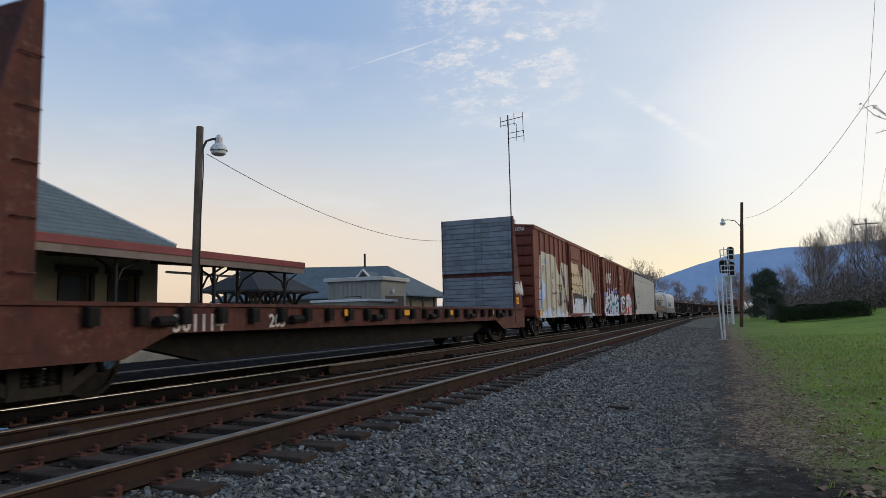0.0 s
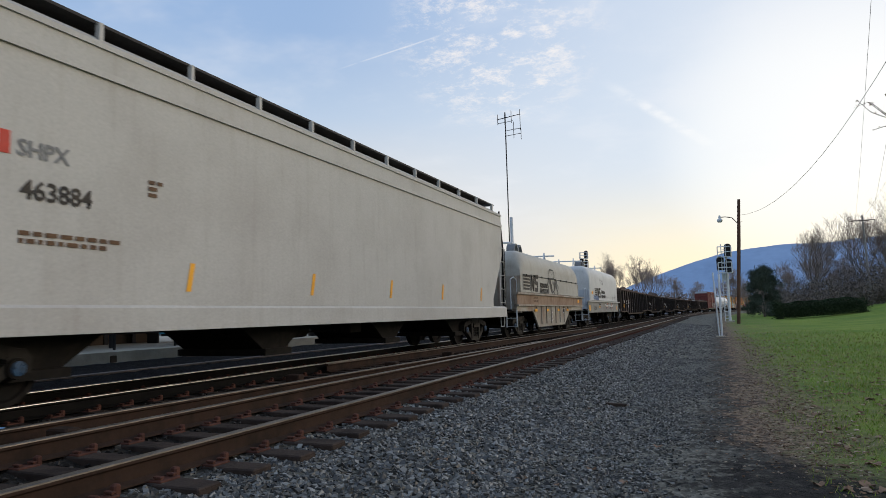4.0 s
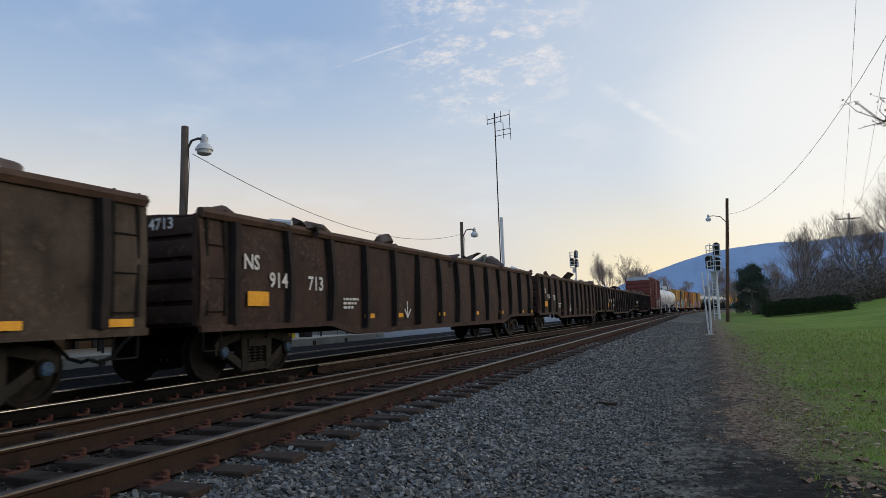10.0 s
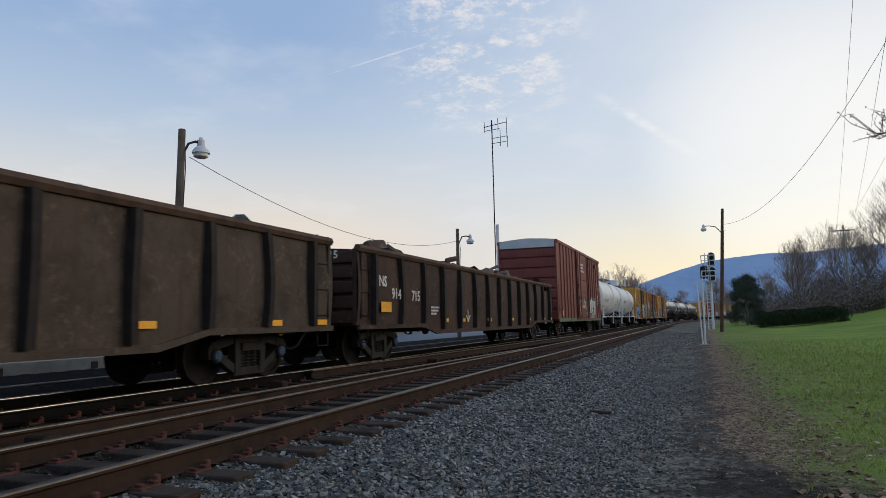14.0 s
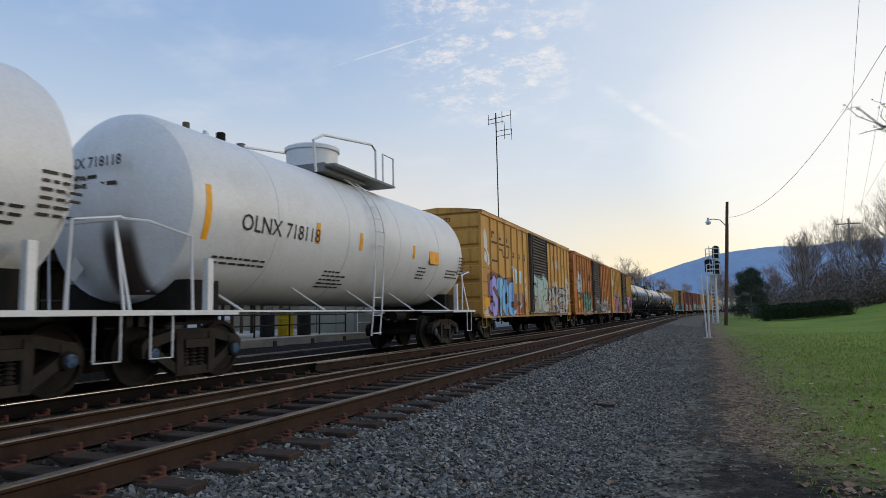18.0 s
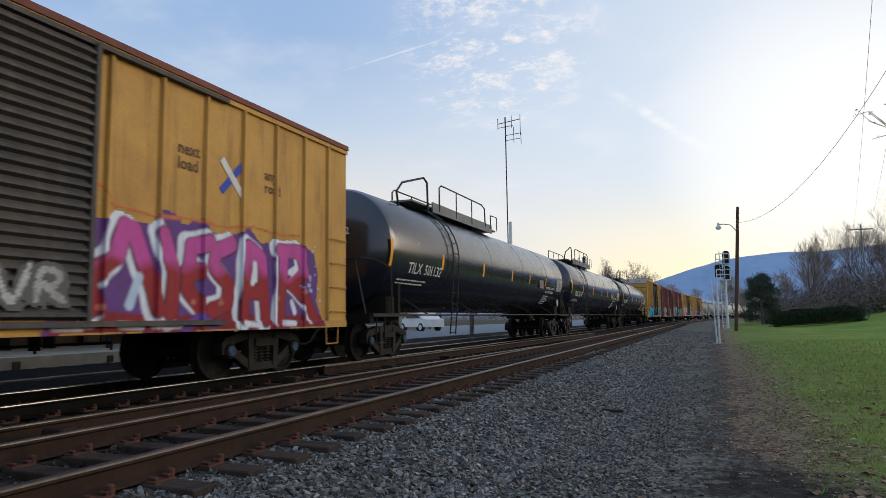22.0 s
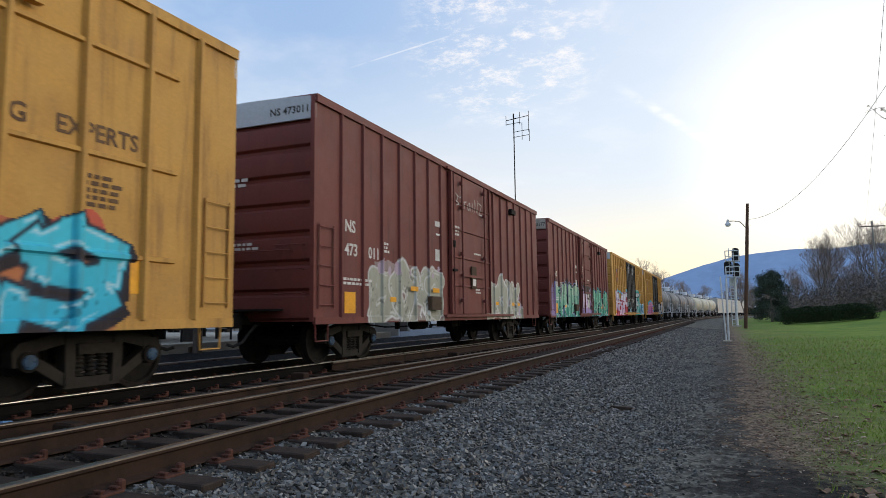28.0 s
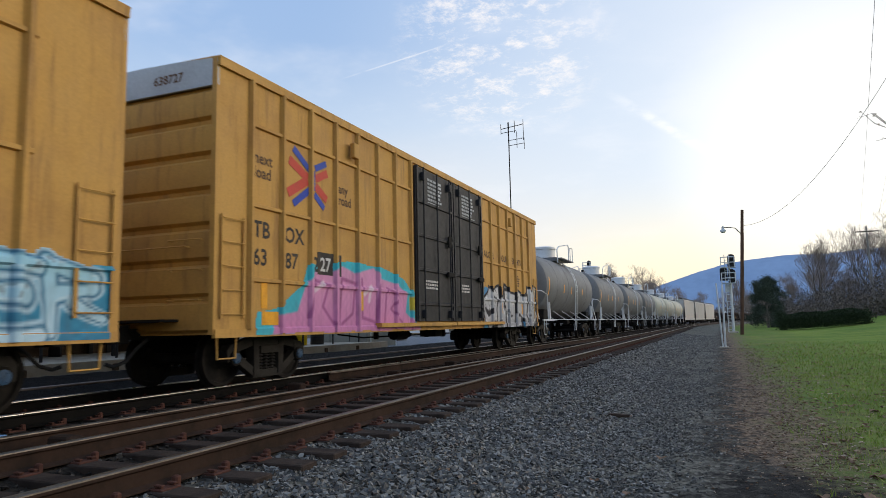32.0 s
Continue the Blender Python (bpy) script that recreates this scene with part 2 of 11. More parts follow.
M["rail_top"] = surf("polished_rail", (0.42, 0.40, 0.38), (0.28, 0.26, 0.24), 0.25, metal=1.0, scale=3, bump=0.03, rough2=0.35)
M["rail_dull"] = surf("dull_rail", (0.15, 0.13, 0.11), (0.08, 0.068, 0.056), 0.36, metal=0.85, scale=3, bump=0.05, rough2=0.5)
M["rail"] = surf("rusty_rail", (0.038, 0.022, 0.015), (0.017, 0.012, 0.009), 0.8, scale=3, bump=0.2, spec=0.12)
M["tie"] = surf("tie_wood", (0.050, 0.037, 0.030), (0.020, 0.016, 0.014), 0.9, scale=3, bump=0.6, spec=0.1)
M["plate"] = surf("rusty_plate", (0.085, 0.037, 0.026), (0.036, 0.018, 0.014), 0.85, scale=8, bump=0.2, spec=0.12)
M["stone"] = surf("ballast_stone", (0.105, 0.112, 0.125), (0.05, 0.053, 0.06), 0.8, scale=9, fine=60, bump=0.2, lo=0.35, hi=0.65)
M["asphalt"] = surf("asphalt", (0.125, 0.135, 0.15), (0.085, 0.092, 0.103), 0.75, scale=0.6, fine=80, bump=0.15)
M["concrete"] = surf("platform_concrete", (0.40, 0.36, 0.29), (0.26, 0.235, 0.19), 0.85, scale=1.2, bump=0.2)
M["plaster"] = surf("cream_wall", (0.20, 0.18, 0.13), (0.16, 0.145, 0.11), 0.8, scale=0.8, bump=0.1)
M["wainscot"] = surf("brown_wall", (0.075, 0.05, 0.032), (0.05, 0.035, 0.024), 0.8, scale=1.5, bump=0.1)
M["shingle"] = surf("slate_roof", (0.105, 0.135, 0.145), (0.08, 0.10, 0.11), 0.75, scale=1.5, fine=14, bump=0.4)
M["red_roof"] = surf("red_roof_metal", (0.20, 0.045, 0.05), (0.16, 0.04, 0.042), 0.5, scale=1.0, bump=0.05)
M["trim"] = surf("brown_trim", (0.20, 0.16, 0.14), (0.15, 0.12, 0.10), 0.7, scale=2, bump=0.08)
M["shed"] = surf("grey_siding", (0.27, 0.27, 0.235), (0.23, 0.23, 0.20), 0.65, scale=1.0, bump=0.06)
M["iron"] = surf("black_iron", (0.018, 0.017, 0.017), (0.028, 0.025, 0.024), 0.55, scale=5, bump=0.08)
M["pole"] = surf("pole_wood", (0.13, 0.105, 0.085), (0.075, 0.06, 0.05), 0.85, scale=2, bump=0.4, streak=(0.05, 0.04, 0.032), amount=0.6)
M["pole_brown"] = surf("brown_pole_wood", (0.10, 0.055, 0.035), (0.06, 0.034, 0.023), 0.85, scale=2, bump=0.4)
M["galv"] = surf("galvanised", (0.58, 0.60, 0.61), (0.46, 0.48, 0.49), 0.45, metal=0.0, scale=6, bump=0.05)
M["lens"] = surf("lamp_glass", (0.52, 0.55, 0.55), (0.42, 0.45, 0.45), 0.15, scale=6, bump=0.0)
M["bark"] = surf("bark", (0.20, 0.17, 0.15), (0.14, 0.12, 0.10), 0.9, scale=3, bump=0.4)
M["twig"] = surf("bare_twigs", (0.30, 0.24, 0.20), (0.22, 0.175, 0.15), 0.9, scale=1, bump=0.0)
M["near_twig"] = surf("near_twigs", (0.055, 0.036, 0.027), (0.035, 0.024, 0.019), 0.9, scale=2, bump=0.0)
M["evergreen"] = surf("evergreen", (0.020, 0.034, 0.020), (0.012, 0.022, 0.014), 0.85, scale=2, bump=0.0)
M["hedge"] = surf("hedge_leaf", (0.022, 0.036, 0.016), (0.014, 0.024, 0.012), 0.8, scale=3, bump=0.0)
M["leaf"] = surf("fallen_leaf", (0.15, 0.085, 0.05), (0.27, 0.18, 0.12), 0.8, scale=4, bump=0.1, lo=0.3, hi=0.7)
M["grass"] = surf("grass_blade", (0.075, 0.15, 0.022), (0.13, 0.15, 0.045), 0.75, scale=0.35, bump=0.0, lo=0.4, hi=0.7)
# distance haze is put into the ridge's blue base colour
M["ridge"] = surf("hazy_ridge", (0.27, 0.37, 0.52), (0.23, 0.32, 0.455), 1.0, scale=0.012, fine=0.06, bump=0.0, spec=0.0, fade=0.12)
M["scrap"] = surf("scrap_metal", (0.075, 0.045, 0.032), (0.16, 0.14, 0.125), 0.7, scale=2.5, bump=0.3)
M["yellow_plastic"] = surf("yellow_plastic", (0.62, 0.42, 0.01), (0.5, 0.33, 0.01), 0.5, scale=3, bump=0.0)
M["white_wall"] = surf("white_wall", (0.66, 0.66, 0.64), (0.56, 0.56, 0.55), 0.7, scale=0.8, bump=0.05)
M["glass"] = surf("dark_glass", (0.03, 0.035, 0.04), (0.02, 0.024, 0.03), 0.08, scale=2, bump=0.0, rough2=0.12)
M["car_blue"] = surf("car_blue", (0.03, 0.16, 0.24), (0.025, 0.13, 0.2), 0.25, scale=2, bump=0.0)
M["car_red"] = surf("car_red", (0.35, 0.03, 0.03), (0.28, 0.025, 0.025), 0.25, scale=2, bump=0.0)
M["tyre"] = surf("tyre", (0.02, 0.02, 0.02), (0.03, 0.03, 0.03), 0.85, scale=9, bump=0.1)
M["litter_blue"] = surf("blue_plastic", (0.10, 0.22, 0.42), (0.25, 0.36, 0.5), 0.35, scale=12, bump=0.1)
M["cap_blue"] = surf("blue_bearing_cap", (0.035, 0.08, 0.15), (0.015, 0.03, 0.05), 0.5, scale=12, bump=0.05)



def smear(name):
    """A soft-edged greasy stain that thins out towards its edge."""
    mt = bpy.data.materials.new(name)
    mt.use_nodes = True
    N, L = mt.node_tree.nodes, mt.node_tree.links.new
    bs = N["Principled BSDF"]
    bs.inputs["Base Color"].default_value = (0.035, 0.020, 0.014, 1)
    bs.inputs["Roughness"].default_value = 0.6
    sp = N.new("ShaderNodeSeparateXYZ")
    L(N.new("ShaderNodeTexCoord").outputs["Generated"], sp.inputs[0])

    def m(op, a, b):
        q = N.new("ShaderNodeMath")
        q.operation, q.use_clamp = op, op == "MULTIPLY"
        for i, v in enumerate((a, b)):
            if isinstance(v, (int, float)):
                q.inputs[i].default_value = v
            else:
                L(v, q.inputs[i])
        return q.outputs[0]
    across = m("SUBTRACT", 1.0, m("POWER", m("ABSOLUTE", m("SUBTRACT", m("MULTIPLY", sp.outputs[0], 1.0), 0.5), 0.0), 1.0))
    edge = N.new("ShaderNodeMapRange")
    edge.interpolation_type = "SMOOTHSTEP"
    L(across, edge.inputs[0])
    for i, v in enumerate((0.5, 0.78, 0.0, 1.0)):
        edge.inputs[i + 1].default_value = v
    top = N.new("ShaderNodeMapRange")
    top.interpolation_type = "SMOOTHSTEP"
    L(sp.outputs[2], top.inputs[0])
    for i, v in enumerate((1.0, 0.45, 0.0, 0.95)):
        top.inputs[i + 1].default_value = v
    L(m("MULTIPLY", edge.outputs[0], top.outputs[0]), bs.inputs["Alpha"])
    return mt


M["smear"] = smear("greasy_smear")


# ---- mesh building ----
class Geo:
    """Vertices and faces of one mesh."""

    def __init__(self):
        self.v, self.f = [], []

    def add(self, vs, fs):
        n = len(self.v)
        self.v += [tuple(p) for p in vs]
        self.f += [tuple(n + i for i in q) for q in fs]
        return self

    def box(self, x0, x1, y0, y1, z0, z1):
        return self.add([(x, y, z) for z in (z0, z1) for y in (y0, y1) for x in (x0, x1)],
                        [(0, 2, 3, 1), (4, 5, 7, 6), (0, 1, 5, 4), (2, 6, 7, 3), (0, 4, 6, 2), (1, 3, 7, 5)])

    def slab(self, x0, x1, y0, y1, z0, z1, b=0.012):
        """A box with chamfered upright edges and top."""
        pts = [(x0 + b, y0), (x1 - b, y0), (x1, y0 + b), (x1, y1 - b), (x1 - b, y1), (x0 + b, y1), (x0, y1 - b), (x0, y0 + b)]
        cx, cy = (x0 + x1) / 2, (y0 + y1) / 2
        ins = [(x + (b if x < cx else -b), y + (b if y < cy else -b)) for x, y in pts]
        vs = [(x, y, z0) for x, y in pts] + [(x, y, z1 - b) for x, y in pts] + [(x, y, z1) for x, y in ins]
        fs = [tuple(range(7, -1, -1)), tuple(range(16, 24))]
        for k in (0, 8):
            fs += [(k + i, k + (i + 1) % 8, k + 8 + (i + 1) % 8, k + 8 + i) for i in range(8)]
        return self.add(vs, fs)

    def prism(self, poly, a, b, axis="x"):
        """A polygon in the two other axes, drawn out along one axis from a to b."""
        n = len(poly)
        put = {"x": lambda p, t: (t, p[0], p[1]), "y": lambda p, t: (p[0], t, p[1]), "z": lambda p, t: (p[0], p[1], t)}[axis]
        vs = [put(p, a) for p in poly] + [put(p, b) for p in poly]
        area = sum(poly[i][0] * poly[(i + 1) % n][1] - poly[(i + 1) % n][0] * poly[i][1] for i in range(n))
        flip = (area > 0) == (axis != "y")
        fs = [(i, (i + 1) % n, n + (i + 1) % n, n + i) for i in range(n)] + [tuple(range(n - 1, -1, -1)), tuple(range(n, 2 * n))]
        return self.add(vs, fs if flip else [q[::-1] for q in fs])

    def tube(self, pts, r, k=6, r1=None, caps=True):
        pts = [Vector(p) for p in pts]
        n = len(pts)
        r1 = r if r1 is None else r1
        vs, up = [], None
        for i, p in enumerate(pts):
            d = (pts[min(i + 1, n - 1)] - pts[max(i - 1, 0)]).normalized()
            if up is None:
                up = Vector((0, 0, 1)) if abs(d.z) < 0.9 else Vector((1, 0, 0))
            s = d.cross(up).normalized()
            up = s.cross(d).normalized()
            q = r + (r1 - r) * i / max(1, n - 1)
            vs += [p + q * (math.cos(a) * s + math.sin(a) * up) for a in (2 * math.pi * j / k for j in range(k))]
        fs = [(i * k + j, i * k + (j + 1) % k, (i + 1) * k + (j + 1) % k, (i + 1) * k + j) for i in range(n - 1) for j in range(k)]
        fs = [q[::-1] for q in fs]
        if caps:
            fs += [tuple(range(k)), tuple(range((n - 1) * k + k - 1, (n - 1) * k - 1, -1))]
        return self.add(vs, fs)

    def lathe(self, prof, c, axis="z", k=24):
        """Profile of (radius, height) turned about an axis through c."""
        put = {"x": lambda a, b, h: (c[0] + h, c[1] + a, c[2] + b), "y": lambda a, b, h: (c[0] + b, c[1] + h, c[2] + a), "z": lambda a, b, h: (c[0] + a, c[1] + b, c[2] + h)}[axis]
        vs = [put(r * math.cos(2 * math.pi * j / k), r * math.sin(2 * math.pi * j / k), h) for r, h in prof for j in range(k)]
        fs = [(i * k + j, i * k + (j + 1) % k, (i + 1) * k + (j + 1) % k, (i + 1) * k + j) for i in range(len(prof) - 1) for j in range(k)]
        fs += [tuple(range(k - 1, -1, -1)), tuple(range((len(prof) - 1) * k, len(prof) * k))]
        return self.add(vs, fs)

    def sheet(self, rows):
        """A grid of points, row by row."""
        a, b = len(rows), len(rows[0])
        return self.add([p for r in rows for p in r], [(i * b + j, i * b + j + 1, (i + 1) * b + j + 1, (i + 1) * b + j) for i in range(a - 1) for j in range(b - 1)])

    def mesh(self, name, material, smooth=True):
        me = bpy.data.meshes.new(name)
        me.from_pydata(self.v, [], self.f)
        if smooth:
            me.shade_smooth()
            me.set_sharp_from_angle(angle=0.45)
        for x in (material if isinstance(material, list) else [material]):
            me.materials.append(x)
        me.update()
        return me


def part(name, geo, material, parent=None, label="", at=None, smooth=True):
    """One mesh object under a thing or a part. geo: a Geo, or a mesh that is shared."""
    me = geo.mesh(name, material, smooth) if isinstance(geo, Geo) else geo
    ob = new(name, me)
    ob.parent = parent
    if at is not None:
        ob.matrix_basis = at if isinstance(at, Matrix) else Matrix.Translation(at)
    return tagged(ob, label)


def thing(name, label, category, group="", kind="", at=(0, 0, 0)):
    ob = new(name)
    ob.location = at
    ob.empty_display_size = 0.3
    return tagged(ob, label, category, group, kind)


def lettering_mesh(text, size, shear=0.0, space=1.0, weight=0.022):
    cu = bpy.data.curves.new("lettering", "FONT")
    cu.body, cu.size, cu.shear, cu.space_character, cu.resolution_u = text, size, shear, space, 2
    cu.offset = weight * size
    ob = new("lettering", cu)
    me = bpy.data.meshes.new_from_object(ob.evaluated_get(bpy.context.evaluated_depsgraph_get()))
    bpy.data.objects.remove(ob)
    return me


SIDE = Matrix(((0, 0, 1, 0), (1, 0, 0, 0), (0, 1, 0, 0), (0, 0, 0, 1)))     # reads along +y, faces +x
END = Matrix(((1, 0, 0, 0), (0, 0, -1, 0), (0, 1, 0, 0), (0, 0, 0, 1)))      # reads along +x, faces -y
WORDS = {}


def words(car, text, size, where, turn, material, shear=0.0, space=1.0, name="lettering", wide=1.0):
    key = (text, size, shear, space, material)
    if key not in WORDS:
        me = lettering_mesh(text, size, shear, space)
        me.materials.clear()
        me.materials.append(M[material])
        WORDS[key] = me
    return part(name, WORDS[key], None, car, at=Matrix.Translation(where) @ turn @ Matrix.Diagonal((wide, 1, 1, 1)))


# ---- the line: straight past the camera, then a long curve ----
BEND, RADIUS = 80.0, 1024.0
TRAIN_X = -8.39


def along(s, x):
    """Place and heading on the line at the length s, at the offset x."""
    if s <= BEND:
        return Vector((x, s, 0)), 0.0
    a = (s - BEND) / (RADIUS - x)
    return Vector((RADIUS - (RADIUS - x) * math.cos(a), BEND + (RADIUS - x) * math.sin(a), 0)), a


def shift(y):
    return np.where(y > BEND, RADIUS - np.sqrt(np.maximum(RADIUS ** 2 - np.minimum(y - BEND, 900.0) ** 2, 1.0)), 0.0)


def smooth(v, a, b):
    t = np.clip((v - a) / (b - a), 0, 1)
    return t * t * (3 - 2 * t)


def ground_z(x, y):
    u = x - shift(y)
    z = 0.20 * smooth(u, -1.0, -3.2) + 0.045 * smooth(u, -3.25, -3.75) - 0.05 * smooth(u, -3.95, -4.15) * smooth(u, -5.15, -4.95)
    z = z + 0.22 * smooth(u, -10.2, -11.2) - 4.6 * smooth(u, -32.0, -46.0) * smooth(y, 200, 130)
    z = z - 0.06 * smooth(u, -5.6, -6.2) * smooth(u, -7.4, -6.8)
    near = smooth(y, 150, 110)
    z = z + near * (2.2 * smooth(x, 6.0, 30.0) + 6.0 * smooth(x, 16.0, 60.0)) * smooth(y, -30, 40)
    return z


def ground():
    xs = np.unique(np.concatenate([np.linspace(-2500, -60, 22), np.linspace(-60, -14, 24), np.linspace(-14, -4, 51), np.linspace(-4, 4, 81), np.linspace(4, 20, 41), np.linspace(20, 100, 33), np.linspace(100, 2500, 22)]))
    ys = np.unique(np.concatenate([np.linspace(-1500, -10, 20), np.linspace(-10, 2, 13), np.linspace(2, 14, 81), np.linspace(14, 40, 66), np.linspace(40, 160, 81), np.linspace(160, 600, 56), np.linspace(600, 4000, 24)]))
    X, Y = np.meshgrid(xs, ys)
    rng = np.random.default_rng(3)
    Z = ground_z(X, Y)
    U = X - shift(Y)
    rough = np.where((np.abs(X) < 14) & (Y < 60) & (Y > 0), 0.008, 0.0)
    Z = Z + rng.normal(0, 1, Z.shape) * rough
    n, k = len(ys), len(xs)
    i = np.arange((n - 1) * k).reshape(n - 1, k)[:, :-1].ravel()
    me = bpy.data.meshes.new("ground")
    me.from_pydata(np.stack([X.ravel(), Y.ravel(), Z.ravel()], 1).tolist(), [], np.stack([i, i + 1, i + k + 1, i + k], 1).tolist())
    me.shade_smooth()
    at = me.attributes.new("across", "FLOAT", "POINT")
    at.data.foreach_set("value", U.ravel().astype(np.float32))
    mt = bpy.data.materials.new("ground")
    mt.use_nodes = True
    N, L = mt.node_tree.nodes, mt.node_tree.links.new
    bs = N["Principled BSDF"]
    bs.inputs["Roughness"].default_value = 0.9
    bs.inputs["Specular IOR Level"].default_value = 0.1
    co = N.new("ShaderNodeTexCoord").outputs["Object"]
    ac = N.new("ShaderNodeAttribute")
    ac.attribute_name = "across"

    def tex(s, d=5, vec=co):
        q = N.new("ShaderNodeTexNoise")
        q.inputs["Scale"].default_value, q.inputs["Detail"].default_value, q.inputs["Roughness"].default_value = s, d, 0.65
        L(vec, q.inputs["Vector"])
        return q.outputs["Fac"]

    def cells(s):
        q = N.new("ShaderNodeTexVoronoi")
        q.inputs["Scale"].default_value = s
        L(co, q.inputs["Vector"])
        return q

    def mth(op, a, b):
        q = N.new("ShaderNodeMath")
        q.operation = op
        for j, v in enumerate((a, b)):
            if isinstance(v, (int, float)):
                q.inputs[j].default_value = v
            else:
                L(v, q.inputs[j])
        return q.outputs[0]

    def rngn(v, a, b, x=0.0, y=1.0):
        q = N.new("ShaderNodeMapRange")
        L(v, q.inputs[0])
        for j, w in enumerate((a, b, x, y)):
            q.inputs[j + 1].default_value = w
        return q.outputs[0]

    def mix(fac, a, b, mode="MIX"):
        q = N.new("ShaderNodeMix")
        q.data_type, q.blend_type = "RGBA", mode
        for j, v in ((0, fac), (6, a), (7, b)):
            if isinstance(v, (int, float)):
                q.inputs[j].default_value = v
            elif isinstance(v, tuple):
                q.inputs[j].default_value = (*v, 1)
            else:
                L(v, q.inputs[j])
        return q.outputs[2]
    wob = mth("MULTIPLY", mth("SUBTRACT", tex(0.8, 6), 0.5), 2.3)
    u = mth("ADD", ac.outputs["Fac"], wob)
    torn = mth("ADD", u, mth("MULTIPLY", mth("SUBTRACT", tex(7.0, 9), 0.5), 2.4))
    vc = cells(26.0)
    gravel = mix(rngn(vc.outputs["Color"], 0.1, 0.9), (0.034, 0.033, 0.028), (0.195, 0.188, 0.158))
    dirt = mix(rngn(tex(9.0, 8), 0.35, 0.70), (0.007, 0.007, 0.007), (0.030, 0.029, 0.028))
    dirt = mix(rngn(tex(1.1, 5), 0.52, 0.64), dirt, mix(0.45, dirt, gravel))
    litter = mix(rngn(tex(11.0, 9), 0.38, 0.66), (0.055, 0.042, 0.032), (0.30, 0.215, 0.145))
    lawn = mix(rngn(tex(0.45, 6), 0.35, 0.7), (0.145, 0.235, 0.028), (0.235, 0.285, 0.050))
    lawn = mix(rngn(tex(5.0, 9), 0.36, 0.66), lawn, mix(0.4, lawn, (0.06, 0.09, 0.02)))
    lawn = mix(mth("MULTIPLY", rngn(tex(3.5, 9), 0.50, 0.68), rngn(ac.outputs["Fac"], 6.0, 1.0, 0.20, 1.0)), lawn, (0.15, 0.115, 0.062))
    # worn brown patches where the lawn meets the path
    lawn = mix(mth("MULTIPLY", rngn(tex(1.1, 8), 0.40, 0.62), rngn(ac.outputs["Fac"], 6.5, 1.2, 0.0, 0.9)), lawn, mix(rngn(tex(13.0, 8), 0.35, 0.65), (0.055, 0.048, 0.026), (0.20, 0.155, 0.085)))
    lawn = mix(mth("MULTIPLY", rngn(tex(0.22, 4), 0.42, 0.62), 0.7), lawn, (0.07, 0.15, 0.02))
    grime = mix(rngn(tex(6.0, 6), 0.3, 0.7), (0.008, 0.007, 0.006), (0.045, 0.038, 0.030))
    gravel = mix(rngn(ac.outputs["Fac"], -3.3, -3.9), gravel, grime)
    # near black below the train: oily stone with the train's shade mixed in
    gravel = mix(rngn(ac.outputs["Fac"], -6.5, -7.1), gravel, mix(tex(8.0), (0.004, 0.004, 0.004), (0.014, 0.012, 0.011)))
    col = mix(rngn(torn, -0.45, 0.1), gravel, dirt)
    near = N.new("ShaderNodeSeparateXYZ")
    L(co, near.inputs[0])
    bare = mth("ADD", mth("ADD", mth("ABSOLUTE", mth("SUBTRACT", near.outputs[1], 3.5), 0.0), 3.5), mth("MULTIPLY", torn, 1.2))
    col = mix(mth("MULTIPLY", rngn(torn, 0.0, 0.4), rngn(bare, 7.0, 8.2)), col, litter)
    col = mix(mth("MULTIPLY", rngn(torn, 0.55, 1.6), rngn(bare, 7.0, 8.0, 0.1, 1.0)), col, lawn)
    col = mix(rngn(ac.outputs["Fac"], -13.2, -13.4), col, mix(rngn(tex(2.0), 0.3, 0.7), (0.19, 0.205, 0.23), (0.25, 0.26, 0.275)))
    col = mix(rngn(ac.outputs["Fac"], -40, -60), col, mix(tex(0.02), (0.05, 0.055, 0.035), (0.09, 0.075, 0.05)))
    col = mix(rngn(ac.outputs["Fac"], 45, 70), col, mix(tex(0.05), (0.06, 0.055, 0.035), (0.10, 0.075, 0.05)))
    L(col, bs.inputs["Base Color"])
    bp = N.new("ShaderNodeBump")
    bp.inputs["Strength"].default_value, bp.inputs["Distance"].default_value = 0.7, 0.04
    L(mth("ADD", mth("MULTIPLY", vc.outputs["Distance"], rngn(u, -0.2, -1.2)), tex(30.0)), bp.inputs["Height"])
    L(bp.outputs[0], bs.inputs["Normal"])
    me.materials.append(mt)
    tagged(new("ground", me), "dark gravel path, black dirt and leaf-strewn green lawn beside the line", "ground", kind="structure")


ground()


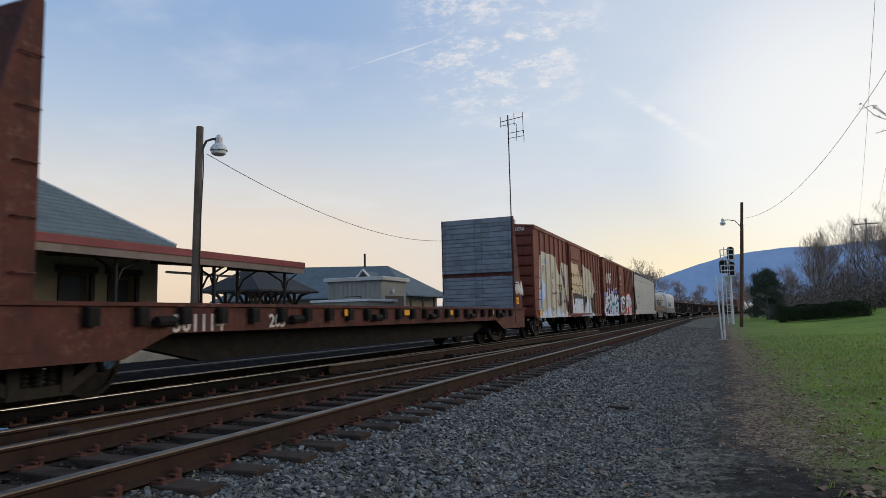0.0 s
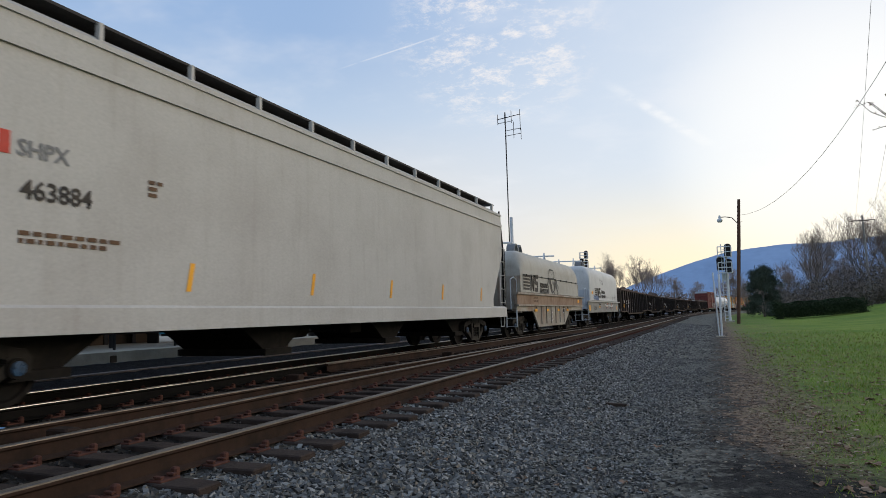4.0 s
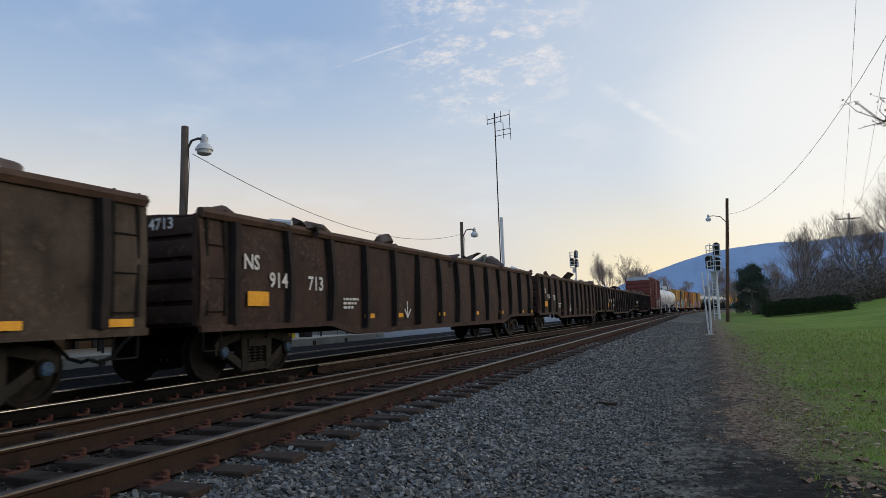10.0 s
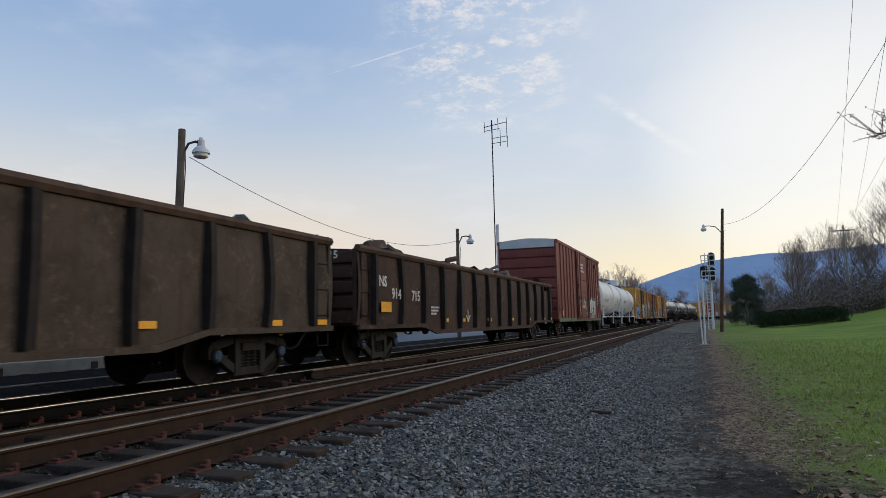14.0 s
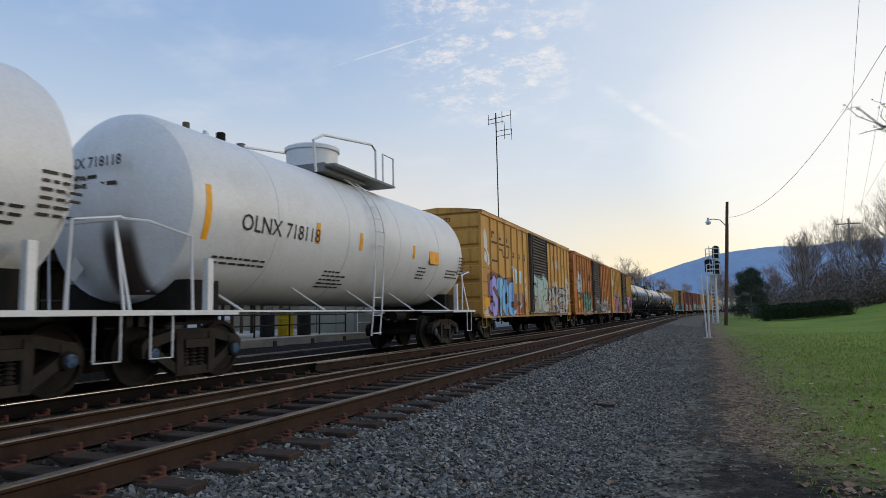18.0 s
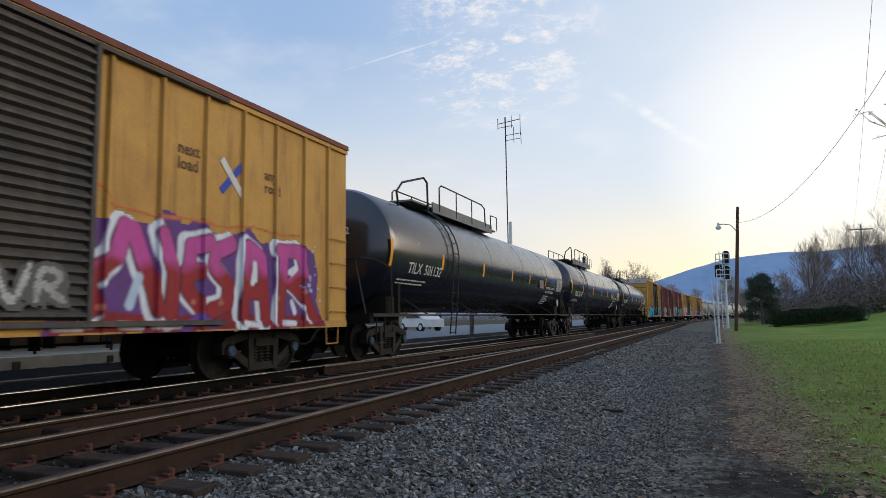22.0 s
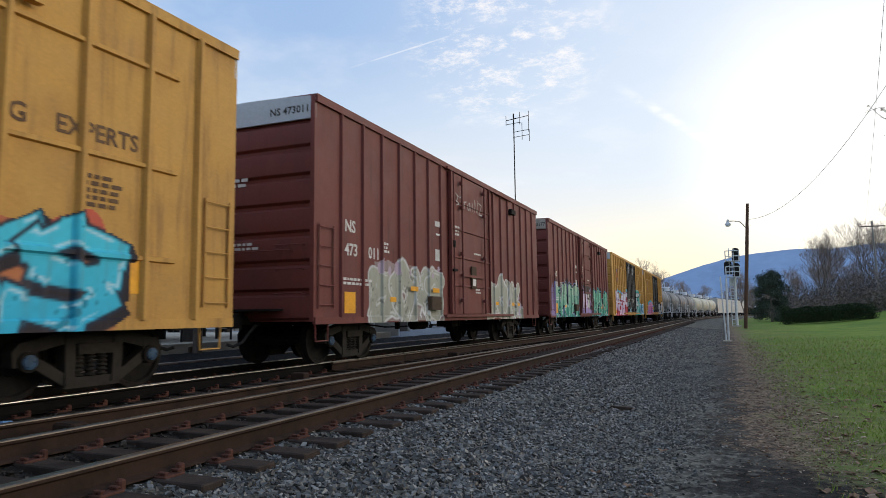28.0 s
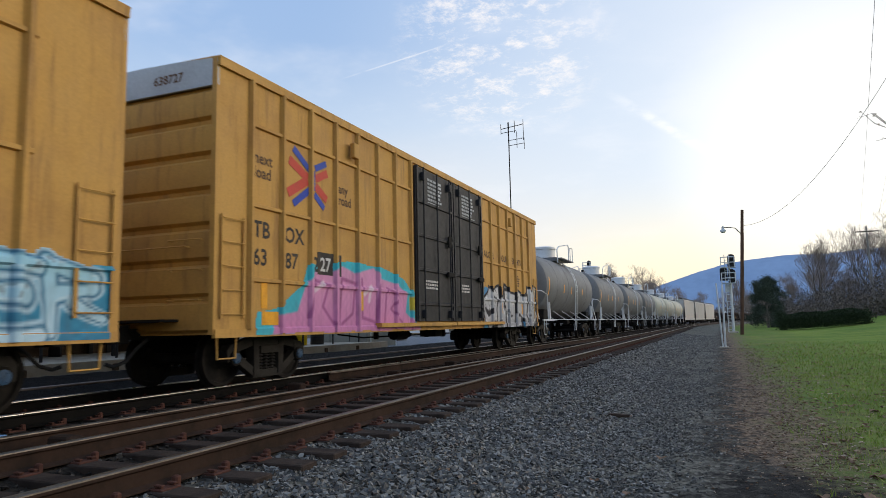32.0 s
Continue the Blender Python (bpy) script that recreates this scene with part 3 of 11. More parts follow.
def scattered(name, bases, spots, sizes, material, label, category, seed, flat=(0.6, 1.0), parent=None):
    """Many small pieces joined into one mesh of kind stuff."""
    r = np.random.default_rng(seed)
    V, F, off = [], [], 0
    pick = r.integers(0, len(bases), len(spots))
    for b, (bv, bf) in enumerate(bases):
        ids = np.nonzero(pick == b)[0]
        if not len(ids):
            continue
        q = r.normal(0, 1, (len(ids), 4))
        q /= np.linalg.norm(q, axis=1)[:, None]
        w, x, y, z = q.T
        Rm = np.stack([1 - 2 * (y * y + z * z), 2 * (x * y - z * w), 2 * (x * z + y * w), 2 * (x * y + z * w), 1 - 2 * (x * x + z * z), 2 * (y * z - x * w), 2 * (x * z - y * w), 2 * (y * z + x * w), 1 - 2 * (x * x + y * y)], 1).reshape(-1, 3, 3)
        vv = np.einsum("nij,kj->nki", Rm, bv) * sizes[ids][:, None, None]
        vv[:, :, 2] *= r.uniform(*flat, len(ids))[:, None]
        vv += spots[ids][:, None, :]
        V.append(vv.reshape(-1, 3))
        F.append((bf[None] + (np.arange(len(ids)) * len(bv))[:, None, None] + off).reshape(-1, bf.shape[1]))
        off += len(ids) * len(bv)
    me = bpy.data.meshes.new(name)
    me.from_pydata(np.concatenate(V).tolist(), [], np.concatenate(F).tolist())
    me.materials.append(material)
    ob = new(name, me)
    ob.parent = parent
    return tagged(ob, label, category, kind="stuff")


def stone_bases(seed, n=6):
    r = np.random.default_rng(seed)
    cube = np.array([(x, y, z) for z in (-1, 1) for y in (-1, 1) for x in (-1, 1)], float)
    f = np.array([(0, 2, 3, 1), (4, 5, 7, 6), (0, 1, 5, 4), (2, 6, 7, 3), (0, 4, 6, 2), (1, 3, 7, 5)])
    return [(cube * r.uniform(0.35, 1.0, (1, 3)) + r.uniform(-0.35, 0.35, (8, 3)), f) for _ in range(n)]


def island_material(name, a, b, c, rough=0.85, spec=0.15):
    """Each joined piece takes a shade of its own."""
    mt = bpy.data.materials.new(name)
    mt.use_nodes = True
    N, L = mt.node_tree.nodes, mt.node_tree.links.new
    g = N.new("ShaderNodeNewGeometry")
    rp = N.new("ShaderNodeValToRGB")
    e = rp.color_ramp.elements
    e[0].color, e[1].color = (*a, 1), (*c, 1)
    x = e.new(0.6)
    x.color = (*b, 1)
    L(g.outputs["Random Per Island"], rp.inputs[0])
    L(rp.outputs[0], N["Principled BSDF"].inputs["Base Color"])
    N["Principled BSDF"].inputs["Roughness"].default_value = rough
    N["Principled BSDF"].inputs["Specular IOR Level"].default_value = spec
    return mt


def ballast():
    r = np.random.default_rng(11)
    out = []
    for x0, x1, y0, y1, n in ((-3.5, -1.5, 2.6, 9, 9500), (-1.9, -0.5, 3, 9, 5200), (-1.3, 0.15, 4, 16, 7500), (-3.5, -1.4, 9, 20, 9000), (-1.6, -0.3, 9, 20, 3600), (-3.5, -1.6, 20, 60, 6000), (-1.7, 0.25, 18, 60, 6000), (-5.15, -3.95, 2.4, 24, 5200), (-7.5, -5.4, 3, 30, 6000), (-4.0, -3.2, 2.6, 24, 5000)):
        out.append(np.stack([r.uniform(x0, x1, n), r.uniform(y0, y1, n)], 1))
    p = np.concatenate(out)
    # the coarse stones thin out raggedly towards the dirt
    p = p[(p[:, 0] < -1.2) | (r.random(len(p)) < np.clip((0.0 + 0.16 * np.sin(p[:, 1] * 1.7) + 0.12 * np.sin(p[:, 1] * 4.3) - p[:, 0]) / 0.6, 0.02, 1))]
    z = ground_z(p[:, 0], p[:, 1])
    size = r.uniform(0.012, 0.028, len(p)) * np.where(p[:, 1] > 20, 1.35, 1.0) * np.where(p[:, 0] > -1.5, 0.75, 1.0) * np.where(p[:, 0] > -0.9, 0.75, 1.0)
    far = p[:, 0] < -3.85
    q = np.stack([p[:, 0], p[:, 1], z + 0.004], 1)
    scattered("grimy_ballast", stone_bases(6), q[far], size[far], island_material("grimy_stone_shades", (0.010, 0.009, 0.008), (0.030, 0.026, 0.022), (0.085, 0.078, 0.068)), "dark oily ballast between the rails", "gravel", 13)
    scattered("ballast_stones", stone_bases(5), q[~far], size[~far], island_material("ballast_stone_shades", (0.013, 0.0127, 0.0115), (0.056, 0.0555, 0.050), (0.215, 0.213, 0.195), 0.5, 0.45), "grey crushed stone ballast along the rails", "gravel", 12)


ballast()


def sweep(profile, x0, x1, s0, s1, steps):
    """A rail profile along the line; the offset goes from x0 to x1."""
    g = Geo()
    k = len(profile)
    rows = []
    for i in range(steps + 1):
        s = s0 + (s1 - s0) * i / steps
        p, a = along(s, x0 + (x1 - x0) * i / steps)
        rows += [(p.x + u * math.cos(a), p.y - u * math.sin(a), RAIL + z) for u, z in profile]
    fs = [(i * k + j, (i + 1) * k + j, (i + 1) * k + (j + 1) % k, i * k + (j + 1) % k) for i in range(steps) for j in range(k)]
    return g.add(rows, fs + [tuple(range(k)), tuple(range(steps * k + k - 1, steps * k - 1, -1))])


RAIL_SHAPE = [(-0.036, -0.006), (-0.036, -0.035), (-0.010, -0.052), (-0.010, -0.145), (-0.072, -0.168), (-0.072, -0.178), (0.072, -0.178), (0.072, -0.168), (0.010, -0.145), (0.010, -0.052), (0.036, -0.035), (0.036, -0.006)]
HEAD_SHAPE = [(-0.0375, -0.016), (-0.0365, -0.0065), (-0.028, 0.0), (0.028, 0.0), (0.0365, -0.0065), (0.0375, -0.016)]


# rail sides below the train: oil plus painted-in shade, hence near black
M["oily_shaded_rail"] = surf("oily_shaded_rail", (0.008, 0.007, 0.006), (0.004, 0.004, 0.004), 0.8, scale=3, bump=0.1, spec=0.08)


def railway(name, label, offsets, top, ties, web="rail"):
    tr = thing(name, label, "railway track", kind="structure")
    for x in offsets:
        part("rail", sweep(RAIL_SHAPE, x, x, -60, 420, 96), M[web], tr, smooth=False)
        part("rail_head", sweep(HEAD_SHAPE, x, x, -60, 420, 96), M[top], tr, "worn bright running surface", smooth=False)
    mid = sum(offsets) / 2
    tie = Geo().slab(-1.3, 1.3, -0.115, 0.115, -0.2, 0.0, 0.01).mesh("tie", M["tie"])
    pl = Geo().slab(-0.18, 0.18, -0.095, 0.095, 0.0, 0.018, 0.006)
    for x in (-0.105, 0.105, -0.14, 0.14):
        for y in (-0.06, 0.06):
            pl.slab(x - 0.012, x + 0.012, y - 0.012, y + 0.012, 0.018, 0.032, 0.004)
            pl.slab(x - 0.02, x + 0.02, y - 0.018, y + 0.018, 0.030, 0.042, 0.004)
    for x in (-0.095, 0.095):
        pl.slab(x - 0.03, x + 0.03, 0.10, 0.155, -0.004, 0.07, 0.012)
    pl = pl.mesh("tie_plate", M["plate"])
    r = random.Random(4)
    for i in range(ties):
        s = 0.6 + i * 0.53
        p, a = along(s, mid)
        m = Matrix.Translation((p.x + r.uniform(-0.05, 0.05), p.y, RAIL - 0.185)) @ Matrix.Rotation(-a + r.uniform(-0.02, 0.02), 4, "Z")
        part("tie", tie, None, tr, at=m)
        if i < 90:
            for x in offsets:
                p, a = along(s, x)
                part("tie_plate", pl, None, tr, at=Matrix.Translation((p.x, p.y, RAIL - 0.188)) @ Matrix.Rotation(-a, 4, "Z"))
    return tr


near_track = railway("railway_track", "rusty rails spiked to dark wooden ties in grey ballast", (-3.83, -5.27), "rail_dull", 170)
far_track = railway("railway_track", "polished rails under the freight train in grimy ballast", (-7.67, -9.11), "rail_top", 170, "oily_shaded_rail")
lead = thing("crossover_rail", "worn rail of a crossover between two tracks", "railway track", kind="structure")
part("rail", sweep(RAIL_SHAPE, -6.42, -5.42, -4, 22, 30), M["rail"], lead, smooth=False)
part("rail_head", sweep(HEAD_SHAPE, -6.42, -5.42, -4, 22, 30), M["rail_dull"], lead, smooth=False)
part("rail", sweep(RAIL_SHAPE, -7.50, -6.6, 12, 40, 30), M["rail"], lead, smooth=False)
part("rail_head", sweep(HEAD_SHAPE, -7.50, -6.6, 12, 40, 30), M["rail_dull"], lead, smooth=False)
for s, x in ((4.6, -5.75), (10.0, -6.9), (13.0, -6.5), (16.5, -6.6)):
    part("joint_block", Geo().slab(x - 0.14, x + 0.14, s - 0.09, s + 0.09, RAIL - 0.2, RAIL - 0.03, 0.02), M["rail"], lead)


# ---- the freight train; each car's front end is at y = 0, its rail tops at z = 0, its near side at +x ----
WHEEL_R = 0.457
HALF = 1.57
CARS, WHEELSETS = [], []


def wheelset_mesh():
    g = Geo()
    for s in (-1, 1):
        c = (s * 0.75, 0, 0)
        g.lathe([(0.10, -0.10), (0.16, -0.10), (0.17, -0.06), (0.38, -0.03), (0.40, -0.07), (0.457, -0.07), (0.457, 0.04), (0.485, 0.05), (0.485, 0.075), (0.40, 0.075), (0.38, 0.03), (0.17, 0.05), (0.16, 0.10), (0.10, 0.10)] if s < 0 else
                [(0.10, -0.10), (0.16, -0.10), (0.17, -0.05), (0.38, -0.03), (0.40, -0.075), (0.485, -0.075), (0.485, -0.05), (0.457, -0.04), (0.457, 0.07), (0.40, 0.07), (0.38, 0.03), (0.17, 0.06), (0.16, 0.10), (0.10, 0.10)], c, "x", 28)
    g.tube([(-1.08, 0, 0), (1.08, 0, 0)], 0.085, 12)
    for s in (-1, 1):
        g.lathe([(0.12, -0.09), (0.125, -0.07), (0.125, 0.07), (0.12, 0.09)], (s * 1.02, 0, 0), "x", 16)
    return g.mesh("wheelset", M["dark"])


def cap_mesh():
    g = Geo().lathe([(0.085, -0.02), (0.085, 0.012), (0.06, 0.02), (0.02, 0.022)], (1.12, 0, 0), "x", 14)
    for j in range(3):
        a = 2.1 * j
        g.lathe([(0.016, 0.0), (0.016, 0.03), (0.008, 0.033)], (1.12, 0.055 * math.cos(a), 0.055 * math.sin(a)), "x", 6)
    return g.mesh("bearing_cap", M["cap_blue"])


def bar(g, a, b, w, x0, x1):
    """A straight bar between two points (y, z), w high."""
    d = Vector((b[0] - a[0], b[1] - a[1])).normalized()
    n = Vector((-d.y, d.x)) * w / 2
    g.prism([(a[0] - n.x, a[1] - n.y), (b[0] - n.x, b[1] - n.y), (b[0] + n.x, b[1] + n.y), (a[0] + n.x, a[1] + n.y)], x0, x1)


def frame_mesh():
    g = Geo()
    x0, x1 = -0.07, 0.07
    for a, b, w in (((-0.95, 0.60), (-0.42, 0.72), 0.15), ((-0.45, 0.72), (0.45, 0.72), 0.15), ((0.42, 0.72), (0.95, 0.60), 0.15),
                    ((-0.90, 0.52), (-0.36, 0.19), 0.13), ((0.90, 0.52), (0.36, 0.19), 0.13), ((-0.40, 0.17), (0.40, 0.17), 0.13)):
        bar(g, a, b, w, x0, x1)
    for s in (-1, 1):
        g.prism([(s * 0.26, 0.15), (s * 0.40, 0.15), (s * 0.42, 0.75), (s * 0.28, 0.75)][::s], x0 - 0.01, x1 + 0.02)
        g.prism([(s * 0.78, 0.40), (s * 1.05, 0.40), (s * 1.07, 0.58), (s * 0.98, 0.68), (s * 0.76, 0.68)][::s], x0 - 0.03, x1 + 0.01)
    return g.mesh("side_frame", M["truck"])


def spring_mesh():
    g = Geo()
    for y in (-0.17, 0.0, 0.17):
        for j in range(5):
            g.lathe([(0.05, 0.0), (0.072, 0.012), (0.072, 0.024), (0.05, 0.036)], (0, y, 0.235 + 0.054 * j), "z", 10)
        g.tube([(0, y, 0.22), (0, y, 0.51)], 0.045, 8)
    g.box(-0.10, 0.12, -0.26, 0.26, 0.51, 0.64)
    return g.mesh("spring_nest", M["truck"])


SHARED = {"wheel": wheelset_mesh(), "cap": cap_mesh(), "frame": frame_mesh(), "spring": spring_mesh(),
          "bolster": Geo().slab(-0.95, 0.95, -0.22, 0.22, 0.50, 0.70, 0.03).box(-0.25, 0.25, -0.25, 0.25, 0.70, 0.80).mesh("truck", M["dark"])}


def truck(car, y):
    t = part("truck", SHARED["bolster"], None, car, at=(0, y, 0))
    for s in (-1, 1):
        m = Matrix.Translation((s * 1.0, 0, 0)) @ (Matrix.Rotation(math.pi, 4, "Z") if s < 0 else Matrix.Identity(4))
        part("side_frame", SHARED["frame"], None, t, at=m)
        part("spring_nest", SHARED["spring"], None, t, at=m)
    for q in (-0.88, 0.88):
        w = part("wheelset", SHARED["wheel"], None, t, at=(0, q, WHEEL_R))
        WHEELSETS.append(w)
        c = part("bearing_cap", SHARED["cap"], None, t, "blue bearing end cap", at=(0, q, WHEEL_R))
        WHEELSETS.append(c)


def coupler_mesh():
    g = Geo().box(-0.08, 0.08, 0.0, 0.75, 0.80, 0.96)
    g.prism([(-0.14, 0.0), (0.14, 0.05), (0.16, -0.16), (0.06, -0.26), (0.02, -0.12), (-0.10, -0.12), (-0.16, -0.22), (-0.18, -0.08)], 0.74, 1.02, "z")
    return g.mesh("coupler", M["dark"])


def hose_mesh():
    return Geo().tube([(0.30, 0.1, 0.80), (0.30, -0.10, 0.66), (0.28, -0.28, 0.48), (0.20, -0.42, 0.42), (0.12, -0.5, 0.46)], 0.028, 6).mesh("air_hose", M["tyre"])


SHARED["coupler"], SHARED["hose"] = coupler_mesh(), hose_mesh()


def running_gear(car, length, hold=1.95, sill=(0.78, 1.02), draw=0.0, through_sill=True):
    """Trucks, couplers, centre sill and brake gear."""
    truck(car, hold)
    truck(car, length - hold)
    flip = Matrix.Translation((0, length, 0)) @ Matrix.Rotation(math.pi, 4, "Z")
    part("coupler", SHARED["coupler"], None, car, at=(0, -0.25 - draw, 0))
    part("coupler", SHARED["coupler"], None, car, at=flip @ Matrix.Translation((0, -0.25 - draw, 0)))
    part("air_hose", SHARED["hose"], None, car, at=(0, -0.1 - draw, 0))
    part("air_hose", SHARED["hose"], None, car, at=flip @ Matrix.Translation((0, -0.1 - draw, 0)))
    if not through_sill:
        for a, b in ((0.2, 3.3), (length - 3.3, length - 0.2)):
            part("stub_sill", Geo().box(-0.2, 0.2, a, b, *sill), M["dark"], car)
        part("brake_cylinder", Geo().tube([(0.35, length - 3.9, 0.92), (0.35, length - 3.3, 0.92)], 0.13, 12), M["dark"], car)
        return
    g = Geo().box(-0.2, 0.2, 0.2 - draw, length - 0.2 + draw, *sill)
    part("center_sill", g, M["dark"], car)
    g = Geo()
    mid = length / 2
    g.tube([(0.55, mid - 1.6, 0.72), (0.55, mid - 0.9, 0.72)], 0.16, 12)
    g.slab(0.35, 0.85, mid + 0.5, mid + 1.0, 0.60, 0.90)
    g.tube([(0.45, mid - 3.0, 0.66), (0.45, mid + 3.2, 0.66)], 0.02, 5)
    g.tube([(0.45, mid - 3.0, 0.66), (0.1, mid - 3.6, 0.75)], 0.02, 5)
    g.box(0.40, 0.50, mid + 2.0, mid + 2.1, 0.60, 0.90).box(0.40, 0.50, mid - 2.4, mid - 2.3, 0.60, 0.90)
    part("brake_gear", g, M["dark"], car)


def wire_part(name, car, pts, r=0.012, material="dark", k=5):
    return part(name, Geo().tube(pts, r, k), M[material], car)


def grab(car, x, y0, y1, z, material, out=0.06):
    wire_part("grab_iron", car, [(x, y0, z - 0.03), (x + out, y0, z), (x + out, y1, z), (x, y1, z - 0.03)], 0.011, material)


def sill_step(car, y0, y1, z, material, drop=0.36, x=1.5):
    wire_part("sill_step", car, [(x, y0, z), (x, y0 + 0.02, z - drop), (x, y1 - 0.02, z - drop), (x, y1, z)], 0.018, material)


def side_ladder(car, y0, y1, z0, z1, n, material, x=None):
    x = HALF if x is None else x
    g = Geo()
    for y in (y0, y1):
        g.box(x + 0.03, x + 0.045, y - 0.025, y + 0.025, z0 - 0.06, z1 + 0.06)
    lad = part("ladder", g, M[material], car)
    for i in range(n):
        z = z0 + (z1 - z0) * i / (n - 1)
        part("rung", Geo().tube([(x + 0.05, y0, z), (x + 0.05, y1, z)], 0.011, 5), M[material], lad)


def end_wall(car, y, face, z0, z1, ribs, material, half, band=None, rise=0.16):
    """A car end with pressed horizontal ribs; face -1 looks to the front."""
    top = z1 - (band[0] if band else 0.0)
    edge, y = y, y - face * 0.085
    prof = [(y, z0)]
    step = (top - z0) / ribs
    for i in range(ribs):
        a = z0 + step * i
        prof += [(y + face * 0.005, a + 0.05 * step), (y + face * 0.070, a + 0.14 * step), (y + face * 0.085, a + 0.45 * step), (y + face * 0.072, a + 0.84 * step), (y + face * 0.005, a + 0.93 * step)]
    prof += [(y, top), (y - face * 0.05, top), (y - face * 0.05, z0)]
    part("end_wall", Geo().prism(prof, -half + 0.02, half - 0.02), M[material], car)
    y = edge
    for s in (-1, 1):
        part("corner_post", Geo().box(*sorted((s * half, s * (half - 0.09))), *sorted((y - face * 0.04, y + face * 0.02)), z0, z1), M[material], car)
    if band:
        g = Geo().prism([(-half, top), (half, top), (half, z1), (half * 0.5, z1 + rise * 0.7), (0, z1 + rise), (-half * 0.5, z1 + rise * 0.7), (-half, z1)], *sorted((y - face * 0.04, y + face * 0.012)), "y")
        part("end_top_panel", g, M[band[1]], car, "pale painted upper end panel")
    else:
        g = Geo().prism([(-half, z1 - 0.02), (half, z1 - 0.02), (half * 0.5, z1 + rise * 0.7), (0, z1 + rise), (-half * 0.5, z1 + rise * 0.7)], *sorted((y - face * 0.04, y + face * 0.012)), "y")
        part("end_top_panel", g, M[material], car)


def ribbed_side(car, length, z0, z1, ys, material, rib=(0.085, 0.055), rails=(), skip=()):
    """Both side sheets with upright posts; returns the outer surface as a function of y and z."""
    for s in (1, -1):
        part("side_sheet", Geo().box(*sorted((s * HALF, s * (HALF - 0.03))), 0.0, length, z0, z1), M[material], car)
        post = Geo().prism([(-rib[0] / 2, 0), (-rib[0] / 4, s * rib[1]), (rib[0] / 4, s * rib[1]), (rib[0] / 2, 0)], z0 + 0.12, z1 - 0.10, "z")
        post.v = [(v[1] + s * HALF, v[0], v[2]) for v in post.v]
        post = post.mesh("side_post", M[material])
        for y in ys:
            part("side_post", post, None, car, at=(0, y, 0))
        part("top_chord", Geo().box(*sorted((s * (HALF - 0.02), s * (HALF + 0.05))), 0.0, length, z1 - 0.12, z1 + 0.02), M[material], car)
        part("side_sill", Geo().box(*sorted((s * (HALF - 0.02), s * (HALF + 0.03))), 0.0, length, z0, z0 + 0.13), M[material], car)
        for zr in rails:
            for a, b in skip if skip else ((0.1, length - 0.1),):
                part("side_rail", Geo().prism([(s * HALF, zr - 0.04), (s * (HALF + 0.045), zr - 0.025), (s * (HALF + 0.045), zr + 0.025), (s * HALF, zr + 0.04)][::s], a, b, "y"), M[material], car)

    def surface(y, z):
        x = np.full_like(y, HALF)
        for q in ys:
            d = np.abs(y - q)
            x = np.maximum(x, HALF + rib[1] * np.clip((rib[0] / 2 + 0.012 - d) / (rib[0] / 4), 0, 1))
        for zr in rails:
            x = np.maximum(x, HALF + 0.045 * np.clip((0.052 - np.abs(z - zr)) / 0.015, 0, 1))
        return np.where(z < z0 + 0.135, np.maximum(x, HALF + 0.03), x)
    return surface


def car_roof(car, length, z1, material, seams=14, rise=0.16):
    h = HALF
    prof = [(-h - 0.05, z1), (-h - 0.05, z1 + 0.03), (-h * 0.5, z1 + rise * 0.7), (0, z1 + rise), (h * 0.5, z1 + rise * 0.7), (h + 0.05, z1 + 0.03), (h + 0.05, z1)]
    g = Geo().prism(prof, -0.01, length + 0.01, "y")
    for i in range(1, seams):
        y = length * i / seams
        g.prism([(-h, z1 + 0.03), (-h * 0.5, z1 + rise * 0.7 + 0.03), (0, z1 + rise + 0.03), (h * 0.5, z1 + rise * 0.7 + 0.03), (h, z1 + 0.03)], y - 0.03, y + 0.03, "y")
    part("roof", g, M[material], car)


# ---- spray paint ----
GLYPHS = [[(0.85, 0.85), (0.3, 0.95), (0.2, 0.65), (0.75, 0.45), (0.7, 0.1), (0.15, 0.1)], [(0.2, 0.05), (0.25, 0.95), (0.3, 0.5), (0.75, 0.5), (0.8, 0.95), (0.75, 0.05)],
          [(0.5, 0.95), (0.15, 0.7), (0.2, 0.2), (0.55, 0.05), (0.85, 0.3), (0.8, 0.75), (0.5, 0.95)], [(0.2, 0.05), (0.25, 0.95), (0.75, 0.85), (0.7, 0.55), (0.3, 0.5), (0.85, 0.05)],
          [(0.85, 0.9), (0.25, 0.9), (0.2, 0.5), (0.7, 0.5), (0.2, 0.5), (0.2, 0.1), (0.85, 0.1)], [(0.1, 0.05), (0.3, 0.95), (0.7, 0.1), (0.9, 0.95)], [(0.1, 0.05), (0.5, 0.95), (0.9, 0.05), (0.7, 0.4), (0.3, 0.4)]]


